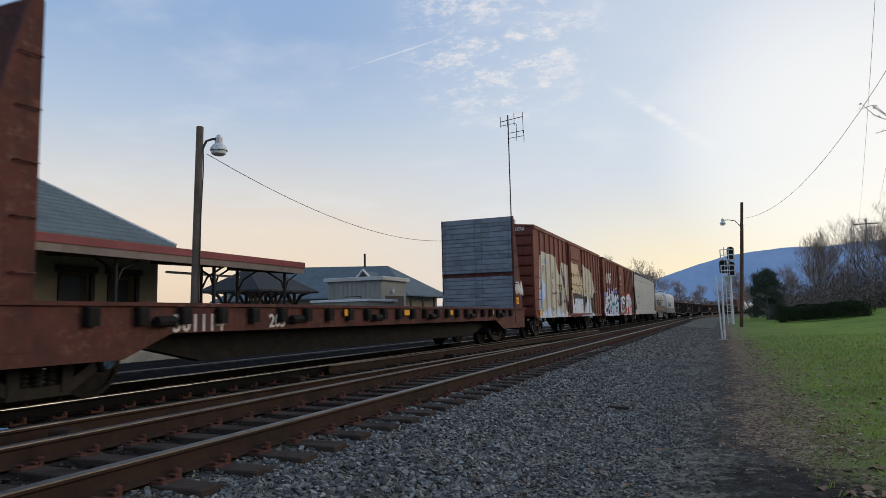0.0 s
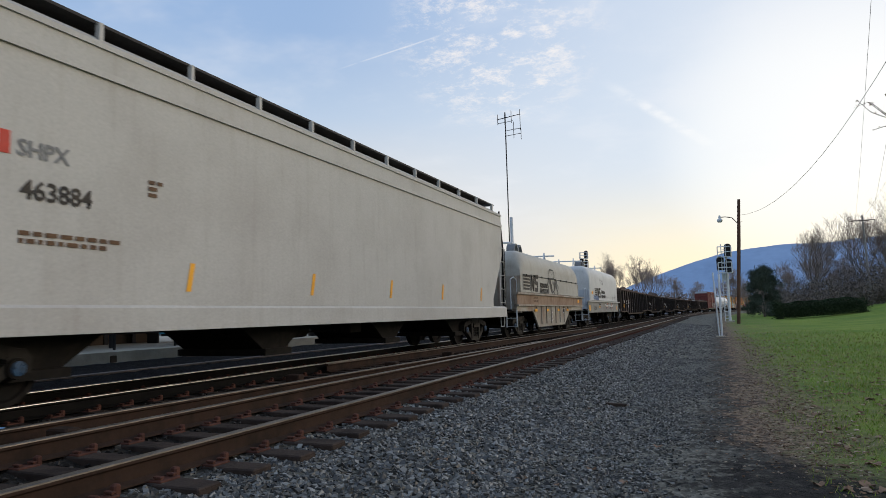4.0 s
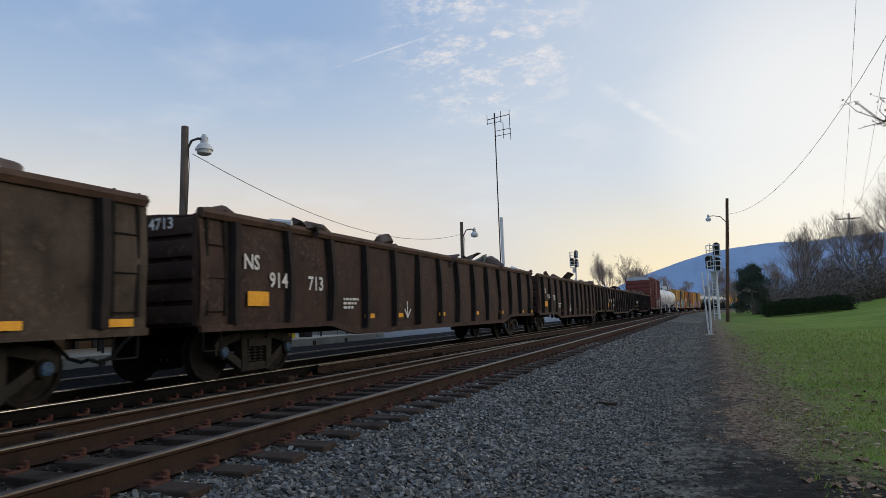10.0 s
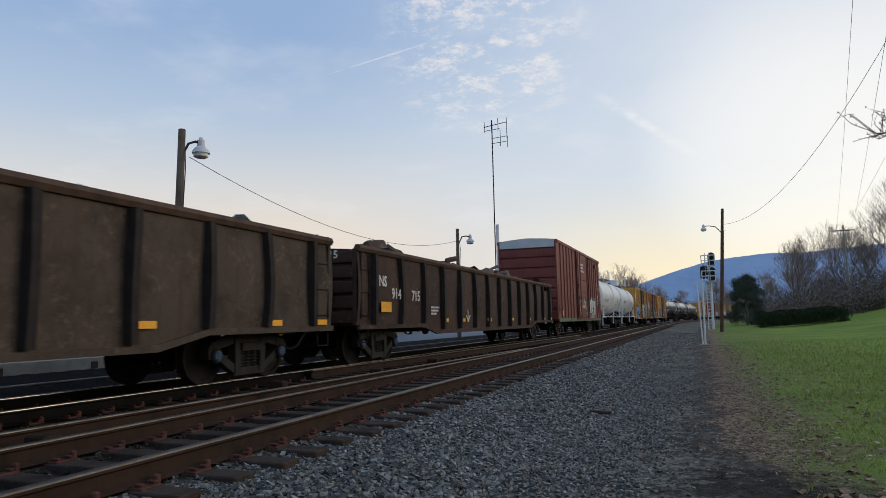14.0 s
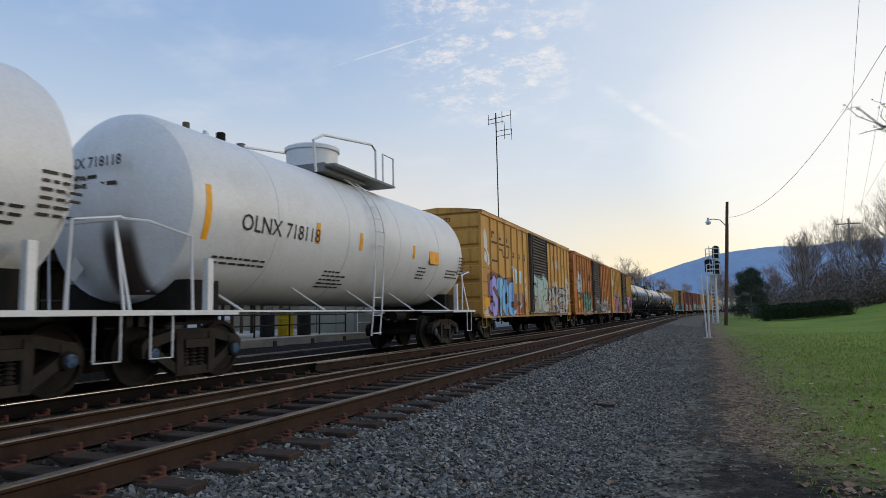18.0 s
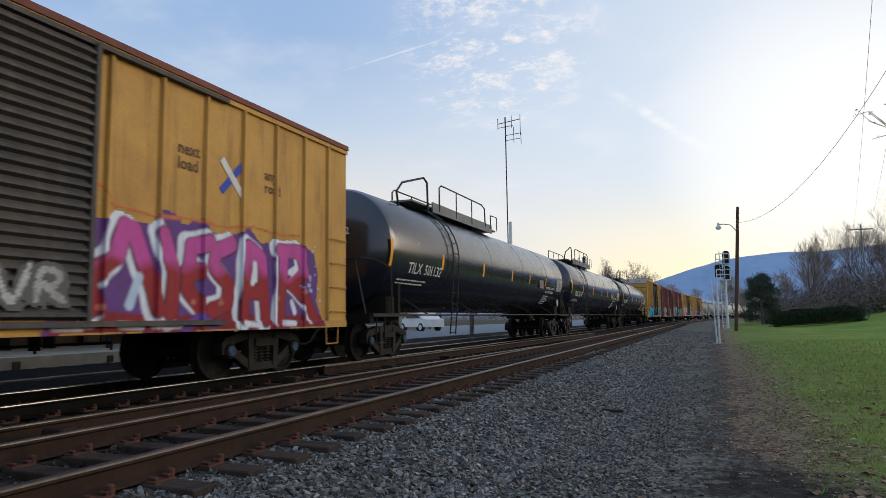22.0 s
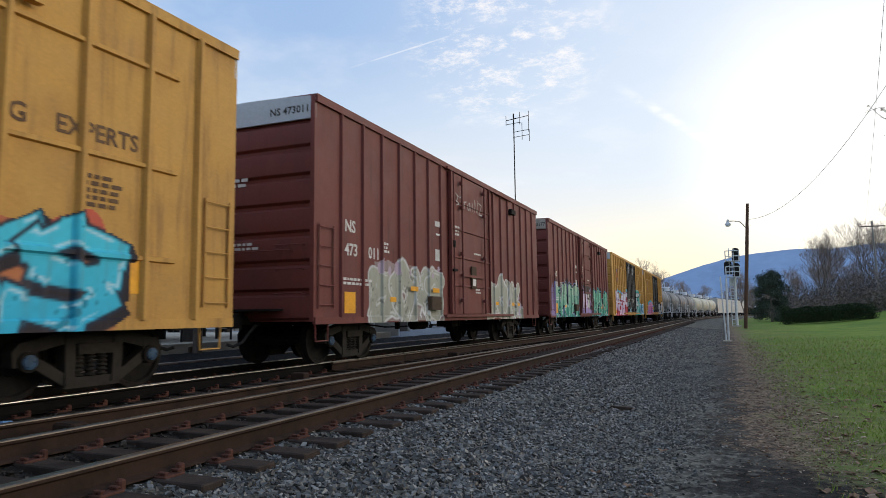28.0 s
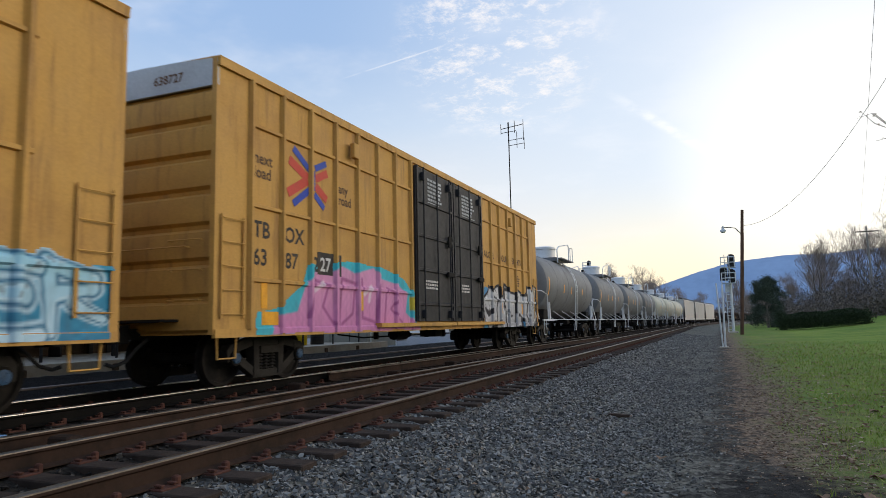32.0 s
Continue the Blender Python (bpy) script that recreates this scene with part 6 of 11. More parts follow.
# ---- coil steel cars under rounded hoods ----
def coil_car(s, length, label, second):
    car = new_car("coil_car", label, "railway coil car", s, length)
    running_gear(car, length, 2.4)
    hood, body = ("hood2", "silver") if second else ("hood", "coil")
    w = 1.55
    z0, z1 = (1.60, 3.74) if second else (1.75, 3.50)
    a0, a1 = 1.2, length - (1.2 if second else 1.55)
    prof = [(-w, z0)] + [(-w + 0.02, z1 - 0.75)] + [(-w + 0.6 - 0.58 * math.cos(t), z1 - 0.75 + 0.68 * math.sin(t)) for t in spread(0.3, 1.45, 5)]
    prof += [(-x, z) for x, z in prof[::-1]]
    g = Geo()
    rows = []
    round_end = 0.38 if second else 0.8
    for q in [1 - math.cos(t) for t in spread(0.0, 1.571, 7)]:
        fall = round_end * (1 - math.sqrt(max(0.0, 1 - (1 - q) ** 2)))
        rows.append([(x * (0.97 + 0.03 * min(1, 3 * q)), a0 + round_end * q, z0 + (z - z0) * (1 - fall * 0.85 / (z1 - z0))) for x, z in prof])
    rows += [[(x, a0 + a1 - y, z) for x, y, z in rw] for rw in rows[::-1]]
    g.sheet(rows)
    n = len(prof)
    g.f += [tuple(range(n))[::-1], tuple(range(13 * n, 14 * n))]
    part("hood", g, M[hood], car, "rounded removable steel hood")
    if not second:
        wire_part("hood_seam", car, [(w + 0.01, a0 + 0.1, 2.42), (w + 0.01, a1 - 0.1, 2.42)], 0.014, "iron")
        for i in range(9):
            part("seam_clip", Geo().slab(w - 0.01, w + 0.035, a0 + 0.6 + 1.25 * i, a0 + 0.68 + 1.25 * i, 2.39, 2.46, 0.01), M["iron"], car)
    for y in (a0 + 0.9, a1 - 3.0):
        g = Geo()
        for x in (-0.45, 0.45):
            g.tube([(x, y - 0.28, z1 - 0.1), (x, y, z1 + 0.42), (x, y + 0.30, z1 - 0.1)], 0.035, 6)
        g.tube([(-0.8, y, z1 + 0.30), (0.95, y + 0.05, z1 + 0.26)], 0.04, 6)
        part("lifting_bracket", g, M["galv"], car, "pale steel lifting bracket")
    # a pair of broad arched lifting straps on the ridge
    y = a0 + (3.65 if not second else 3.95)
    for q in (-0.30, 0.34):
        ring = [(y + q + 0.34 * math.cos(t), z1 + 0.06 + 0.42 * math.sin(t)) for t in spread(0.0, math.pi, 10)]
        ring += [(y + q + 0.27 * math.cos(t), z1 + 0.06 + 0.35 * math.sin(t)) for t in spread(math.pi, 0.0, 10)]
        part("lifting_strap", Geo().prism(ring, 0.05, 0.42), M["grey_tank"], car, "arched grey lifting strap")
    part("strap_base", Geo().prism([(y - 0.95, z1 - 0.05), (y + 1.0, z1 - 0.05), (y + 0.75, z1 + 0.12), (y - 0.7, z1 + 0.12)], 0.0, 0.5), M[hood], car)
    for s2 in (-1, 1):
        if second:
            pr = [(0.6, 0.85), (length - 0.6, 0.85), (length - 0.6, z0 - 0.08), (0.6, z0 - 0.08)]
        else:
            pr = [(0.5, 1.0), (2.9, 1.0), (3.75, 0.34), (8.9, 0.34), (10.2, 1.0), (length - 0.5, 1.0), (length - 0.5, z0 - 0.06), (0.5, z0 - 0.06)]
        part("side_girder", Geo().prism(pr, *sorted((s2 * 1.44, s2 * 1.50))), M[body if not second else "coil2"], car)
        part("side_rail", Geo().box(*sorted((s2 * 1.42, s2 * 1.60)), 0.4, length - 0.4, z0 - 0.10, z0 - 0.02), M[body if not second else "hopper"], car)
        if not second:
            part("girder_flange", Geo().box(*sorted((s2 * 1.44, s2 * 1.58)), 0.5, length - 0.5, 1.20, 1.26), M[body], car)
            part("rim_plate", Geo().box(*sorted((s2 * 1.50, s2 * 1.53)), 0.5, length - 0.5, 1.26, 1.64), M["coil_rust"], car, "rust-stained plate below the hood")
            for i in range(8):
                part("stiffener", Geo().box(*sorted((s2 * 1.50, s2 * 1.54)), 3.3 + 0.9 * i, 3.34 + 0.9 * i, 0.45 if 3.75 < 3.3 + 0.9 * i < 8.9 else 1.0, 1.2), M[body], car)
    for y, f in ((a0, -1), (a1, 1)):
        part("end_bulkhead", Geo().box(-1.5, 1.5, *sorted((y + f * 0.02, y + f * 0.10)), 0.95, z0 + 0.62), M["silver" if second else "coil"], car, "blue-grey end bulkhead")
        for x in (-1.3, -0.65, 0.0, 0.65, 1.3):
            part("end_stiffener", Geo().box(x - 0.05, x + 0.05, *sorted((y + f * 0.10, y + f * 0.2)), 0.95, z0 + 0.62), M["silver" if second else "coil"], car)
        part("end_platform", Geo().box(-1.45, 1.45, *sorted((y + f * 0.1, y + f * 1.15)), 1.02, 1.08), M["dark"], car)
        for x in (-1.35, 1.35):
            wire_part("handrail", car, [(x, y + f * 0.15, 1.08), (x, y + f * 0.15, 2.2), (x, y + f * 0.5, 2.3), (x, y + f * 0.95, 2.2), (x, y + f * 0.95, 1.08)], 0.022, "silver")
            g = Geo()
            for z in (0.45, 0.75):
                g.tube([(x - 0.2, y + f * 0.9, z), (x + 0.2, y + f * 0.9, z)], 0.015, 5)
            for q in (-0.2, 0.2):
                g.box(x + q - 0.02, x + q + 0.02, y + f * 0.9 - 0.02, y + f * 0.9 + 0.02, 0.42, 1.05)
            part("ladder", g, M["silver"], car)
    if second:
        horse_logo(car, 2.75, 1.76, 0.69, "letter_black", 1.553)
        block_word(car, 5.25, 2.06, 7, 0.16, 0.2, 0.06, "letter_black", 1.553)
        block_word(car, 5.20, 1.77, 8, 0.16, 0.2, 0.06, "letter_black", 1.553)
        words(car, "S162769", 0.32, (1.503, a0 + 1.25, 1.0), SIDE, "letter_black")
        words(car, "CS31A", 0.16, (-0.2, a0 - 0.005, 2.5), END, "letter_black")
        g = Geo()
        for i in range(4):
            g.box(-0.55, 0.0, a0 - 0.012, a0 - 0.004, 2.75 + 0.07 * i, 2.785 + 0.07 * i)
        g.box(0.05, 0.15, a0 - 0.012, a0 - 0.004, 2.75, 3.0).box(0.2, 0.3, a0 - 0.012, a0 - 0.004, 2.75, 3.0).box(0.37, 0.6, a0 - 0.012, a0 - 0.004, 2.93, 3.0).box(0.37, 0.6, a0 - 0.012, a0 - 0.004, 2.75, 2.82)
        part("railway_mark", g, M["letter_black"], car)
        stripe(car, a0 - 0.4, 0.98, 0.5, 0.3, 1.505)
        for y in (4.4, 7.2):
            stripe(car, y, 1.15, 0.5, 0.12, 1.505)
        stripe(car, a1 - 0.5, 1.0, 0.4, 0.25, 1.505)
        stripe(car, a0 + 0.4, 1.95, 0.5, 0.18, 1.555)
        fl = lambda y, z: np.full_like(y, 1.552)
        graffiti(car, fl, a0 + 1.0, a0 + 2.9, 1.64, 1.86, 5, 41, (0.2, 0.35, 0.55), (0.2, 0.35, 0.55), (0.1, 0.12, 0.2), fat=0.10, step=0.02)
        hooks = []
        for i in range(6):
            o = 7.3 + 0.62 * i
            hooks += [("poly", [(o - 0.2, 1.46), (o + 0.35, 1.46), (o + 0.25, 1.1), (o + 0.05, 1.02), (o - 0.1, 1.2)], [(0.05, 0.05, 0.06), (0.30, 0.13, 0.08), (0.12, 0.10, 0.10)][i % 3]),
                      ("line", [(o - 0.25, 1.38), (o - 0.05, 1.25), (o + 0.15, 1.28), (o + 0.3, 1.40), (o + 0.33, 1.46)], 0.045, (0.66, 0.65, 0.64)), ("line", [(o + 0.28, 1.36), (o + 0.26, 0.98 + 0.1 * (i % 2))], 0.035, (0.66, 0.65, 0.64))]
        mural(car, flush(1.506), (7.0, 11.0, 0.90, 1.44), hooks, 0.02, 42, "white hooked sprayed strokes with dark fill")
        mural(car, flush(1.556), (4.5, 11.8, 1.64, 3.1), [("line", [(4.65, 3.0), (4.72, 2.82), (4.8, 3.02), (4.88, 2.85)], 0.02, INK), ("line", [(4.6, 2.9), (4.95, 2.96)], 0.018, INK),
            ("line", [(5.1, 2.6), (5.15, 2.95), (5.3, 2.8), (5.1, 2.72)], 0.02, INK), ("line", [(5.35, 2.95), (5.42, 2.78), (5.5, 2.95), (5.42, 2.78), (5.4, 2.6)], 0.02, INK), ("line", [(5.72, 2.92), (5.56, 2.84), (5.7, 2.72), (5.55, 2.62)], 0.02, INK), ("line", [(5.8, 2.95), (5.8, 2.58), (6.0, 2.9), (5.82, 2.75), (6.0, 2.58)], 0.02, INK),
            ("line", [(7.6, 1.66), (7.7, 1.9), (7.9, 1.68), (8.0, 1.92), (8.2, 1.7), (8.35, 1.9), (8.5, 1.7), (8.7, 1.92), (8.85, 1.7), (9.1, 1.88)], 0.035, (0.62, 0.60, 0.56)),
            ("line", [(10.0, 1.68), (10.05, 1.9), (10.2, 1.85), (10.08, 1.76), (10.3, 1.7), (10.35, 1.9), (10.5, 1.72), (10.6, 1.9), (10.75, 1.72)], 0.022, INK), ("line", [(11.1, 1.7), (11.15, 2.0), (11.35, 1.75), (11.3, 2.02), (11.5, 1.74)], 0.024, INK), ("line", [(11.05, 1.85), (11.55, 1.9)], 0.02, INK)], 0.018, 43, "thin black sprayed tags")
        small_print(car, 4.3, 1.32, 2, 0.9, 0.09, "letter_black", 1.506)
    else:
        horse_logo(car, 1.35, 1.80, 0.74, "letter_black", 1.553)
        block_word(car, 3.98, 1.99, 7, 0.155, 0.19, 0.05, "letter_black", 1.553)
        block_word(car, 3.90, 1.76, 8, 0.155, 0.19, 0.05, "letter_black", 1.553)
        for y in (3.0, 5.05, 7.2, 9.25):
            stripe(car, y, 0.98, 0.42, 0.11, 1.545)
        stripe(car, 12.2, 1.40, 0.42, 0.17, 1.535)
        part("notice", Geo().box(1.502, 1.506, 8.55, 8.95, 0.88, 1.12), M["letter_white"], car)
        part("notice_face", Geo().box(1.506, 1.509, 8.58, 8.92, 0.91, 1.09), M["dark"], car)
        mural(car, flush(1.556), (5.3, 7.5, 1.74, 2.55), [("spots", 16, (0.06, 0.15), (0.0, 1.0, 0.1, 0.75), (0.20, 0.19, 0.18)), ("line", [(5.6, 2.62), (5.75, 2.85), (6.5, 2.82), (6.75, 2.6), (6.6, 2.45), (5.7, 2.45), (5.6, 2.62)], 0.04, (0.09, 0.085, 0.08)), ("line", [(5.9, 2.55), (6.0, 2.72), (6.1, 2.58), (6.25, 2.7), (6.4, 2.58)], 0.02, (0.09, 0.085, 0.08)),
            ("line", [(5.5, 2.35), (5.35, 2.15), (5.55, 2.0), (5.4, 1.8)], 0.06, (0.10, 0.095, 0.09)), ("line", [(7.0, 2.4), (7.3, 2.2), (7.1, 2.05), (7.4, 1.85), (7.2, 1.75)], 0.06, (0.10, 0.095, 0.09)), ("line", [(5.9, 2.3), (6.1, 1.95)], 0.12, (0.06, 0.055, 0.05)), ("line", [(6.85, 2.25), (6.65, 2.0)], 0.13, (0.06, 0.055, 0.05)), ("line", [(6.2, 1.78), (6.45, 1.86), (6.7, 1.76)], 0.04, (0.08, 0.07, 0.07))], 0.02, 44, "soft black sprayed scribble")
        mural(car, flush(1.506), (5.4, 6.6, 0.5, 1.1), [("line", [(5.6, 0.6), (5.55, 0.9), (5.75, 1.05), (5.8, 0.75), (5.65, 0.6)], 0.022, (0.5, 0.49, 0.46)), ("line", [(5.85, 0.55), (6.0, 0.95), (6.1, 0.6), (5.9, 0.75)], 0.022, (0.5, 0.49, 0.46)), ("line", [(6.2, 0.95), (6.4, 0.9), (6.2, 0.75), (6.4, 0.62), (6.15, 0.55)], 0.022, (0.5, 0.49, 0.46))], 0.02, 45, "white chalk scrawl")
        small_print(car, 2.9, 1.50, 2, 0.8, 0.08, "letter_brown", 1.536)
    return car


coil_car(82.55, 14.1, "grimy cream coil steel car with rust-stained girder", False)
coil_car(97.6, 14.0, "white hooded coil steel car with blue-grey end", True)


# ---- scrap gondolas ----
def gondola(s, label, material, number, seed, length=20.2):
    car = new_car("gondola_car", label, "railway gondola", s, length)
    running_gear(car, length, 1.95)
    r = random.Random(seed)
    z1, h = 2.55, 1.52
    for sd in (-1, 1):
        prof = [(0.0, 0.80), (3.6, 0.80), (4.6, 0.60), (length - 4.6, 0.60), (length - 3.6, 0.80), (length, 0.80), (length, z1), (0.0, z1)]
        # the sheet bulges a little between its posts
        ys = np.linspace(0, length, 90)
        zs = np.linspace(0, 1, 12)
        g = Geo()
        rows = []
        for z in zs:
            row = []
            for y in ys:
                bot = 0.80 - 0.20 * min(1, max(0, (min(y, length - y) - 3.6)))
                zz = bot + (z1 - bot) * z
                out = h + (0.05 * math.sin(math.pi * ((y - 0.75) % 1.44) / 1.44) * math.sin(math.pi * z) + 0.03 * noise.noise((y * 0.7, z * 2, seed)))
                row.append((sd * out, y, zz + (0.03 * noise.noise((y * 0.9, 3, seed)) if z == 1 else 0)))
            rows.append(row)
        g.sheet(rows if sd < 0 else rows[::-1])
        part("side_sheet", g, M[material], car)
        part("inner_sheet", Geo().box(*sorted((sd * (h - 0.06), sd * (h - 0.04))), 0.02, length - 0.02, 0.86, z1 - 0.04), M[material], car)
        part("top_rail", Geo().tube([(sd * (h + 0.01), 0.02 + length * i / 24, z1 + 0.02 + 0.025 * noise.noise((i, sd, seed))) for i in range(24)] + [(sd * (h + 0.01), length - 0.02, z1 + 0.02)], 0.085, 6), M["top_rust"], car, "battered top rail")
        part("bottom_rail", Geo().prism([(y, z) for y, z in prof[:6]] + [(y, z + 0.10) for y, z in prof[:6][::-1]], *sorted((sd * (h + 0.0), sd * (h + 0.07)))), M[material], car)
    def bowed(z0, bow, lean):
        rows = []
        for i in range(8):
            k = i / 7
            z = z0 + (z1 - 0.05 - z0) * k
            dx, dy = bow * math.sin(math.pi * k), lean * math.sin(math.pi * k) + 0.4 * lean * math.sin(5 * k)
            rows.append([(h + dx - 0.06, dy - 0.085, z), (h + dx + 0.12, dy - 0.06, z), (h + dx + 0.12, dy + 0.06, z), (h + dx - 0.06, dy + 0.085, z)])
        return Geo().sheet(rows).mesh("side_post", M["post"])
    tall_posts = [bowed(0.72, *q) for q in ((0.02, 0.05), (0.04, -0.04), (-0.01, 0.09), (0.03, 0.0))]
    short_posts = [bowed(0.90, *q) for q in ((0.02, 0.04), (0.03, -0.03), (0.0, 0.06), (0.03, 0.0))]
    for i in range(14):
        y = 0.75 + 1.44 * i
        me = (tall_posts if 3.9 < y < length - 3.9 else short_posts)[r.randrange(4)]
        part("side_post", me, None, car, at=(0, y, 0))
        part("side_post", me, None, car, at=Matrix.Translation((0, y, 0)) @ Matrix.Rotation(math.pi, 4, "Z"))
    end_wall(car, 0.0, -1, 0.9, z1, 5, material, h, None, 0.06)
    end_wall(car, length, 1, 0.9, z1, 5, material, h, None, 0.06)
    part("floor", Geo().box(-h + 0.05, h - 0.05, 0.05, length - 0.05, 0.88, 0.96), M["dark"], car)
    # heaped scrap, in the car
    g = Geo()
    rows = [[(x, y, 2.36 + 0.34 * noise.noise((x * 1.3, y * 0.8, seed)) + 0.22 * noise.noise((x * 3.1, y * 2.6, seed + 5)) - 0.3 * (abs(x) / h) ** 4) for x in np.linspace(-h + 0.07, h - 0.07, 12)] for y in np.linspace(0.1, length - 0.1, 70)]
    g.sheet(rows)
    heap = part("scrap_load", g, M["scrap"], car, "heap of rusty scrap metal", smooth=False)
    for i in range(60):
        y, x = r.uniform(0.6, length - 0.6), r.uniform(-1.0, 1.4)
        z = 2.40 + r.uniform(0, 0.34)
        c = Geo()
        k = r.random()
        if k < 0.45:
            w, l, t = r.uniform(0.2, 0.75), r.uniform(0.25, 1.0), r.uniform(0.01, 0.05)
            c.sheet([[(a * w, b * l, 0.12 * math.sin(3 * a + 2 * b + i)) for a in (-0.5, -0.1, 0.2, 0.5)] for b in (-0.5, 0.0, 0.5)])
            c.sheet([[(a * w, b * l, t + 0.12 * math.sin(3 * a + 2 * b + i)) for a in (0.5, 0.2, -0.1, -0.5)] for b in (-0.5, 0.0, 0.5)])
        elif k < 0.8:
            c.tube([(0, -0.3, 0), (r.uniform(-0.2, 0.2), 0.0, r.uniform(0.0, 0.12)), (r.uniform(-0.3, 0.3), r.uniform(0.2, 0.4), r.uniform(-0.1, 0.1))], r.uniform(0.04, 0.10), 6)
        else:
            c.slab(-0.2, 0.2, -0.3, 0.3, -0.1, 0.16, 0.05)
        m = Matrix.Translation((x, y, z)) @ Euler((r.uniform(-0.7, 0.7), r.uniform(-0.7, 0.7), r.uniform(0, 6))).to_matrix().to_4x4()
        part("scrap_piece", c, M["scrap" if r.random() < 0.85 else "galv"], heap, at=m, smooth=False)
    side_ladder(car, 0.15, 0.55, 1.1, 2.6, 4, "dark", x=h)
    side_ladder(car, length - 0.55, length - 0.15, 1.1, 2.6, 4, "dark", x=h)
    sill_step(car, 0.1, 0.5, 0.88, "dark", x=h)
    sill_step(car, length - 0.5, length - 0.1, 0.88, "dark", x=h)
    x = h + 0.062
    for y, big in ((0.95, 1), (4.9, 0), (6.4, 0), (9.2, 0), (12.2, 0), (15.0, 0), (17.9, 0), (19.4, 0)):
        if big or r.random() < 0.8:
            stripe(car, y + 0.1, 1.18 if big else 0.92, 0.55 if big else 0.45, 0.24 if big else 0.10, h + 0.07)
    words(car, "NS", 0.34, (h + 0.07, 0.95, 1.78), SIDE, "letter_white")
    words(car, number[:3], 0.36, (h + 0.075, 1.62, 1.50), SIDE, "letter_white")
    words(car, number[3:], 0.36, (h + 0.075, 2.80, 1.48), SIDE, "letter_white")
    words(car, "NS " + number, 0.24, (0.0, -0.03, 2.36), END, "letter_white")
    if seed % 2:
        mural(car, flush(h + 0.078), (3.8, 9.0, 1.2, 1.9), [("line", [(4.0, 1.5), (4.08, 1.85), (4.2, 1.6), (4.32, 1.85), (4.4, 1.5)], 0.032, (0.55, 0.54, 0.52)), ("line", [(4.48, 1.8), (4.56, 1.5), (4.64, 1.72), (4.74, 1.5), (4.82, 1.82)], 0.032, (0.55, 0.54, 0.52)),
            ("line", [(6.5, 1.9), (6.3, 1.75), (6.35, 1.5), (6.6, 1.45), (6.75, 1.65), (6.65, 1.88), (6.5, 1.9)], 0.016, (0.30, 0.27, 0.24)), ("line", [(7.75, 1.85), (7.45, 1.85), (7.4, 1.4), (7.75, 1.35), (7.75, 1.55)], 0.016, (0.30, 0.27, 0.24)), ("line", [(8.3, 1.35), (8.3, 1.88), (8.65, 1.8), (8.35, 1.62), (8.75, 1.5), (8.3, 1.35)], 0.016, (0.30, 0.27, 0.24))], 0.022, seed, "white hand-painted letters and chalk marks")
    small_print(car, 4.1, 1.3, 3, 0.6, 0.05, "letter_white", h + 0.07)
    part("chalk_arrow", Geo().box(h + 0.06, h + 0.065, 7.2, 7.25, 0.9, 1.3).prism([(7.05, 1.1), (7.1, 1.12), (7.25, 0.92), (7.2, 0.9)], h + 0.06, h + 0.065).prism([(7.4, 1.12), (7.45, 1.1), (7.25, 0.9), (7.2, 0.92)], h + 0.06, h + 0.065), M["letter_white"], car)
    return car


gondola(112.3, "grimy dark brown gondola heaped with scrap metal", "gond", "914733", 1)
gondola(133.6, "dark grimy gondola loaded level with scrap metal", "gond", "914729", 2)
gondola(154.8, "rusty dark gondola with low scrap load", "gond2", "914713", 4)
gondola(176.1, "rusty dark gondola with a bent plate on its load", "gond2", "914718", 6)
gondola(197.3, "dark grimy gondola with jagged scrap above its rails", "gond", "914708", 5)
gondola(218.6, "rusty dark brown gondola with scrap and old plates", "gond2", "914715", 8)

# ---- tall brown boxcar with a green sill ----
car, sf = boxcar(240.4, 15.7, "tall red-brown boxcar with plug door, green sill and graffiti", "maroon", 0.82, 5.08, [0.9, 1.8, 2.7, 3.6, 4.5, 10.2, 11.1, 12.0, 12.9, 13.8, 14.7], [(5.6, 9.8)], ends=7, band=(0.35, "silver"), hold=2.4)
boxcar_irons(car, 15.7, 0.82, 5.08, "maroon", True, 2.7)
CHALK = (0.50, 0.46, 0.43)
mural(car, sf, (9.6, 13.1, 0.84, 2.1), [
    ("poly", [(9.6, 0.84), (9.65, 1.2), (11.0, 1.1), (12.4, 1.2), (13.3, 1.0), (13.3, 0.84)], (0.30, 0.26, 0.24), (0.34, 0.30, 0.28), 3.0),
    ("letters", "MAKA", 0.19, (0.52, 0.51, 0.48), (0.34, 0.33, 0.33), ((0.045, (0.03, 0.045, 0.05)), (0.08, (0.10, 0.14, 0.15))), True, 0.05, (0.09, -0.07, (0.03, 0.04, 0.045))),
    ("line", [(9.5, 1.62), (9.62, 1.85), (9.75, 1.7), (9.6, 1.5), (9.5, 1.62)], 0.03, (0.40, 0.36, 0.32)), ("line", [(12.75, 1.6), (12.9, 2.2), (13.05, 2.0), (12.8, 2.3), (13.0, 2.45)], 0.03, CHALK), ("line", [(13.5, 1.2), (13.6, 1.5), (13.5, 1.6)], 0.02, CHALK), ("spots", 10, (0.04, 0.1), (0.0, 1.0, 0.0, 0.3), (0.14, 0.19, 0.13))], seed=51, label="chalky grey sharp-edged lettering")
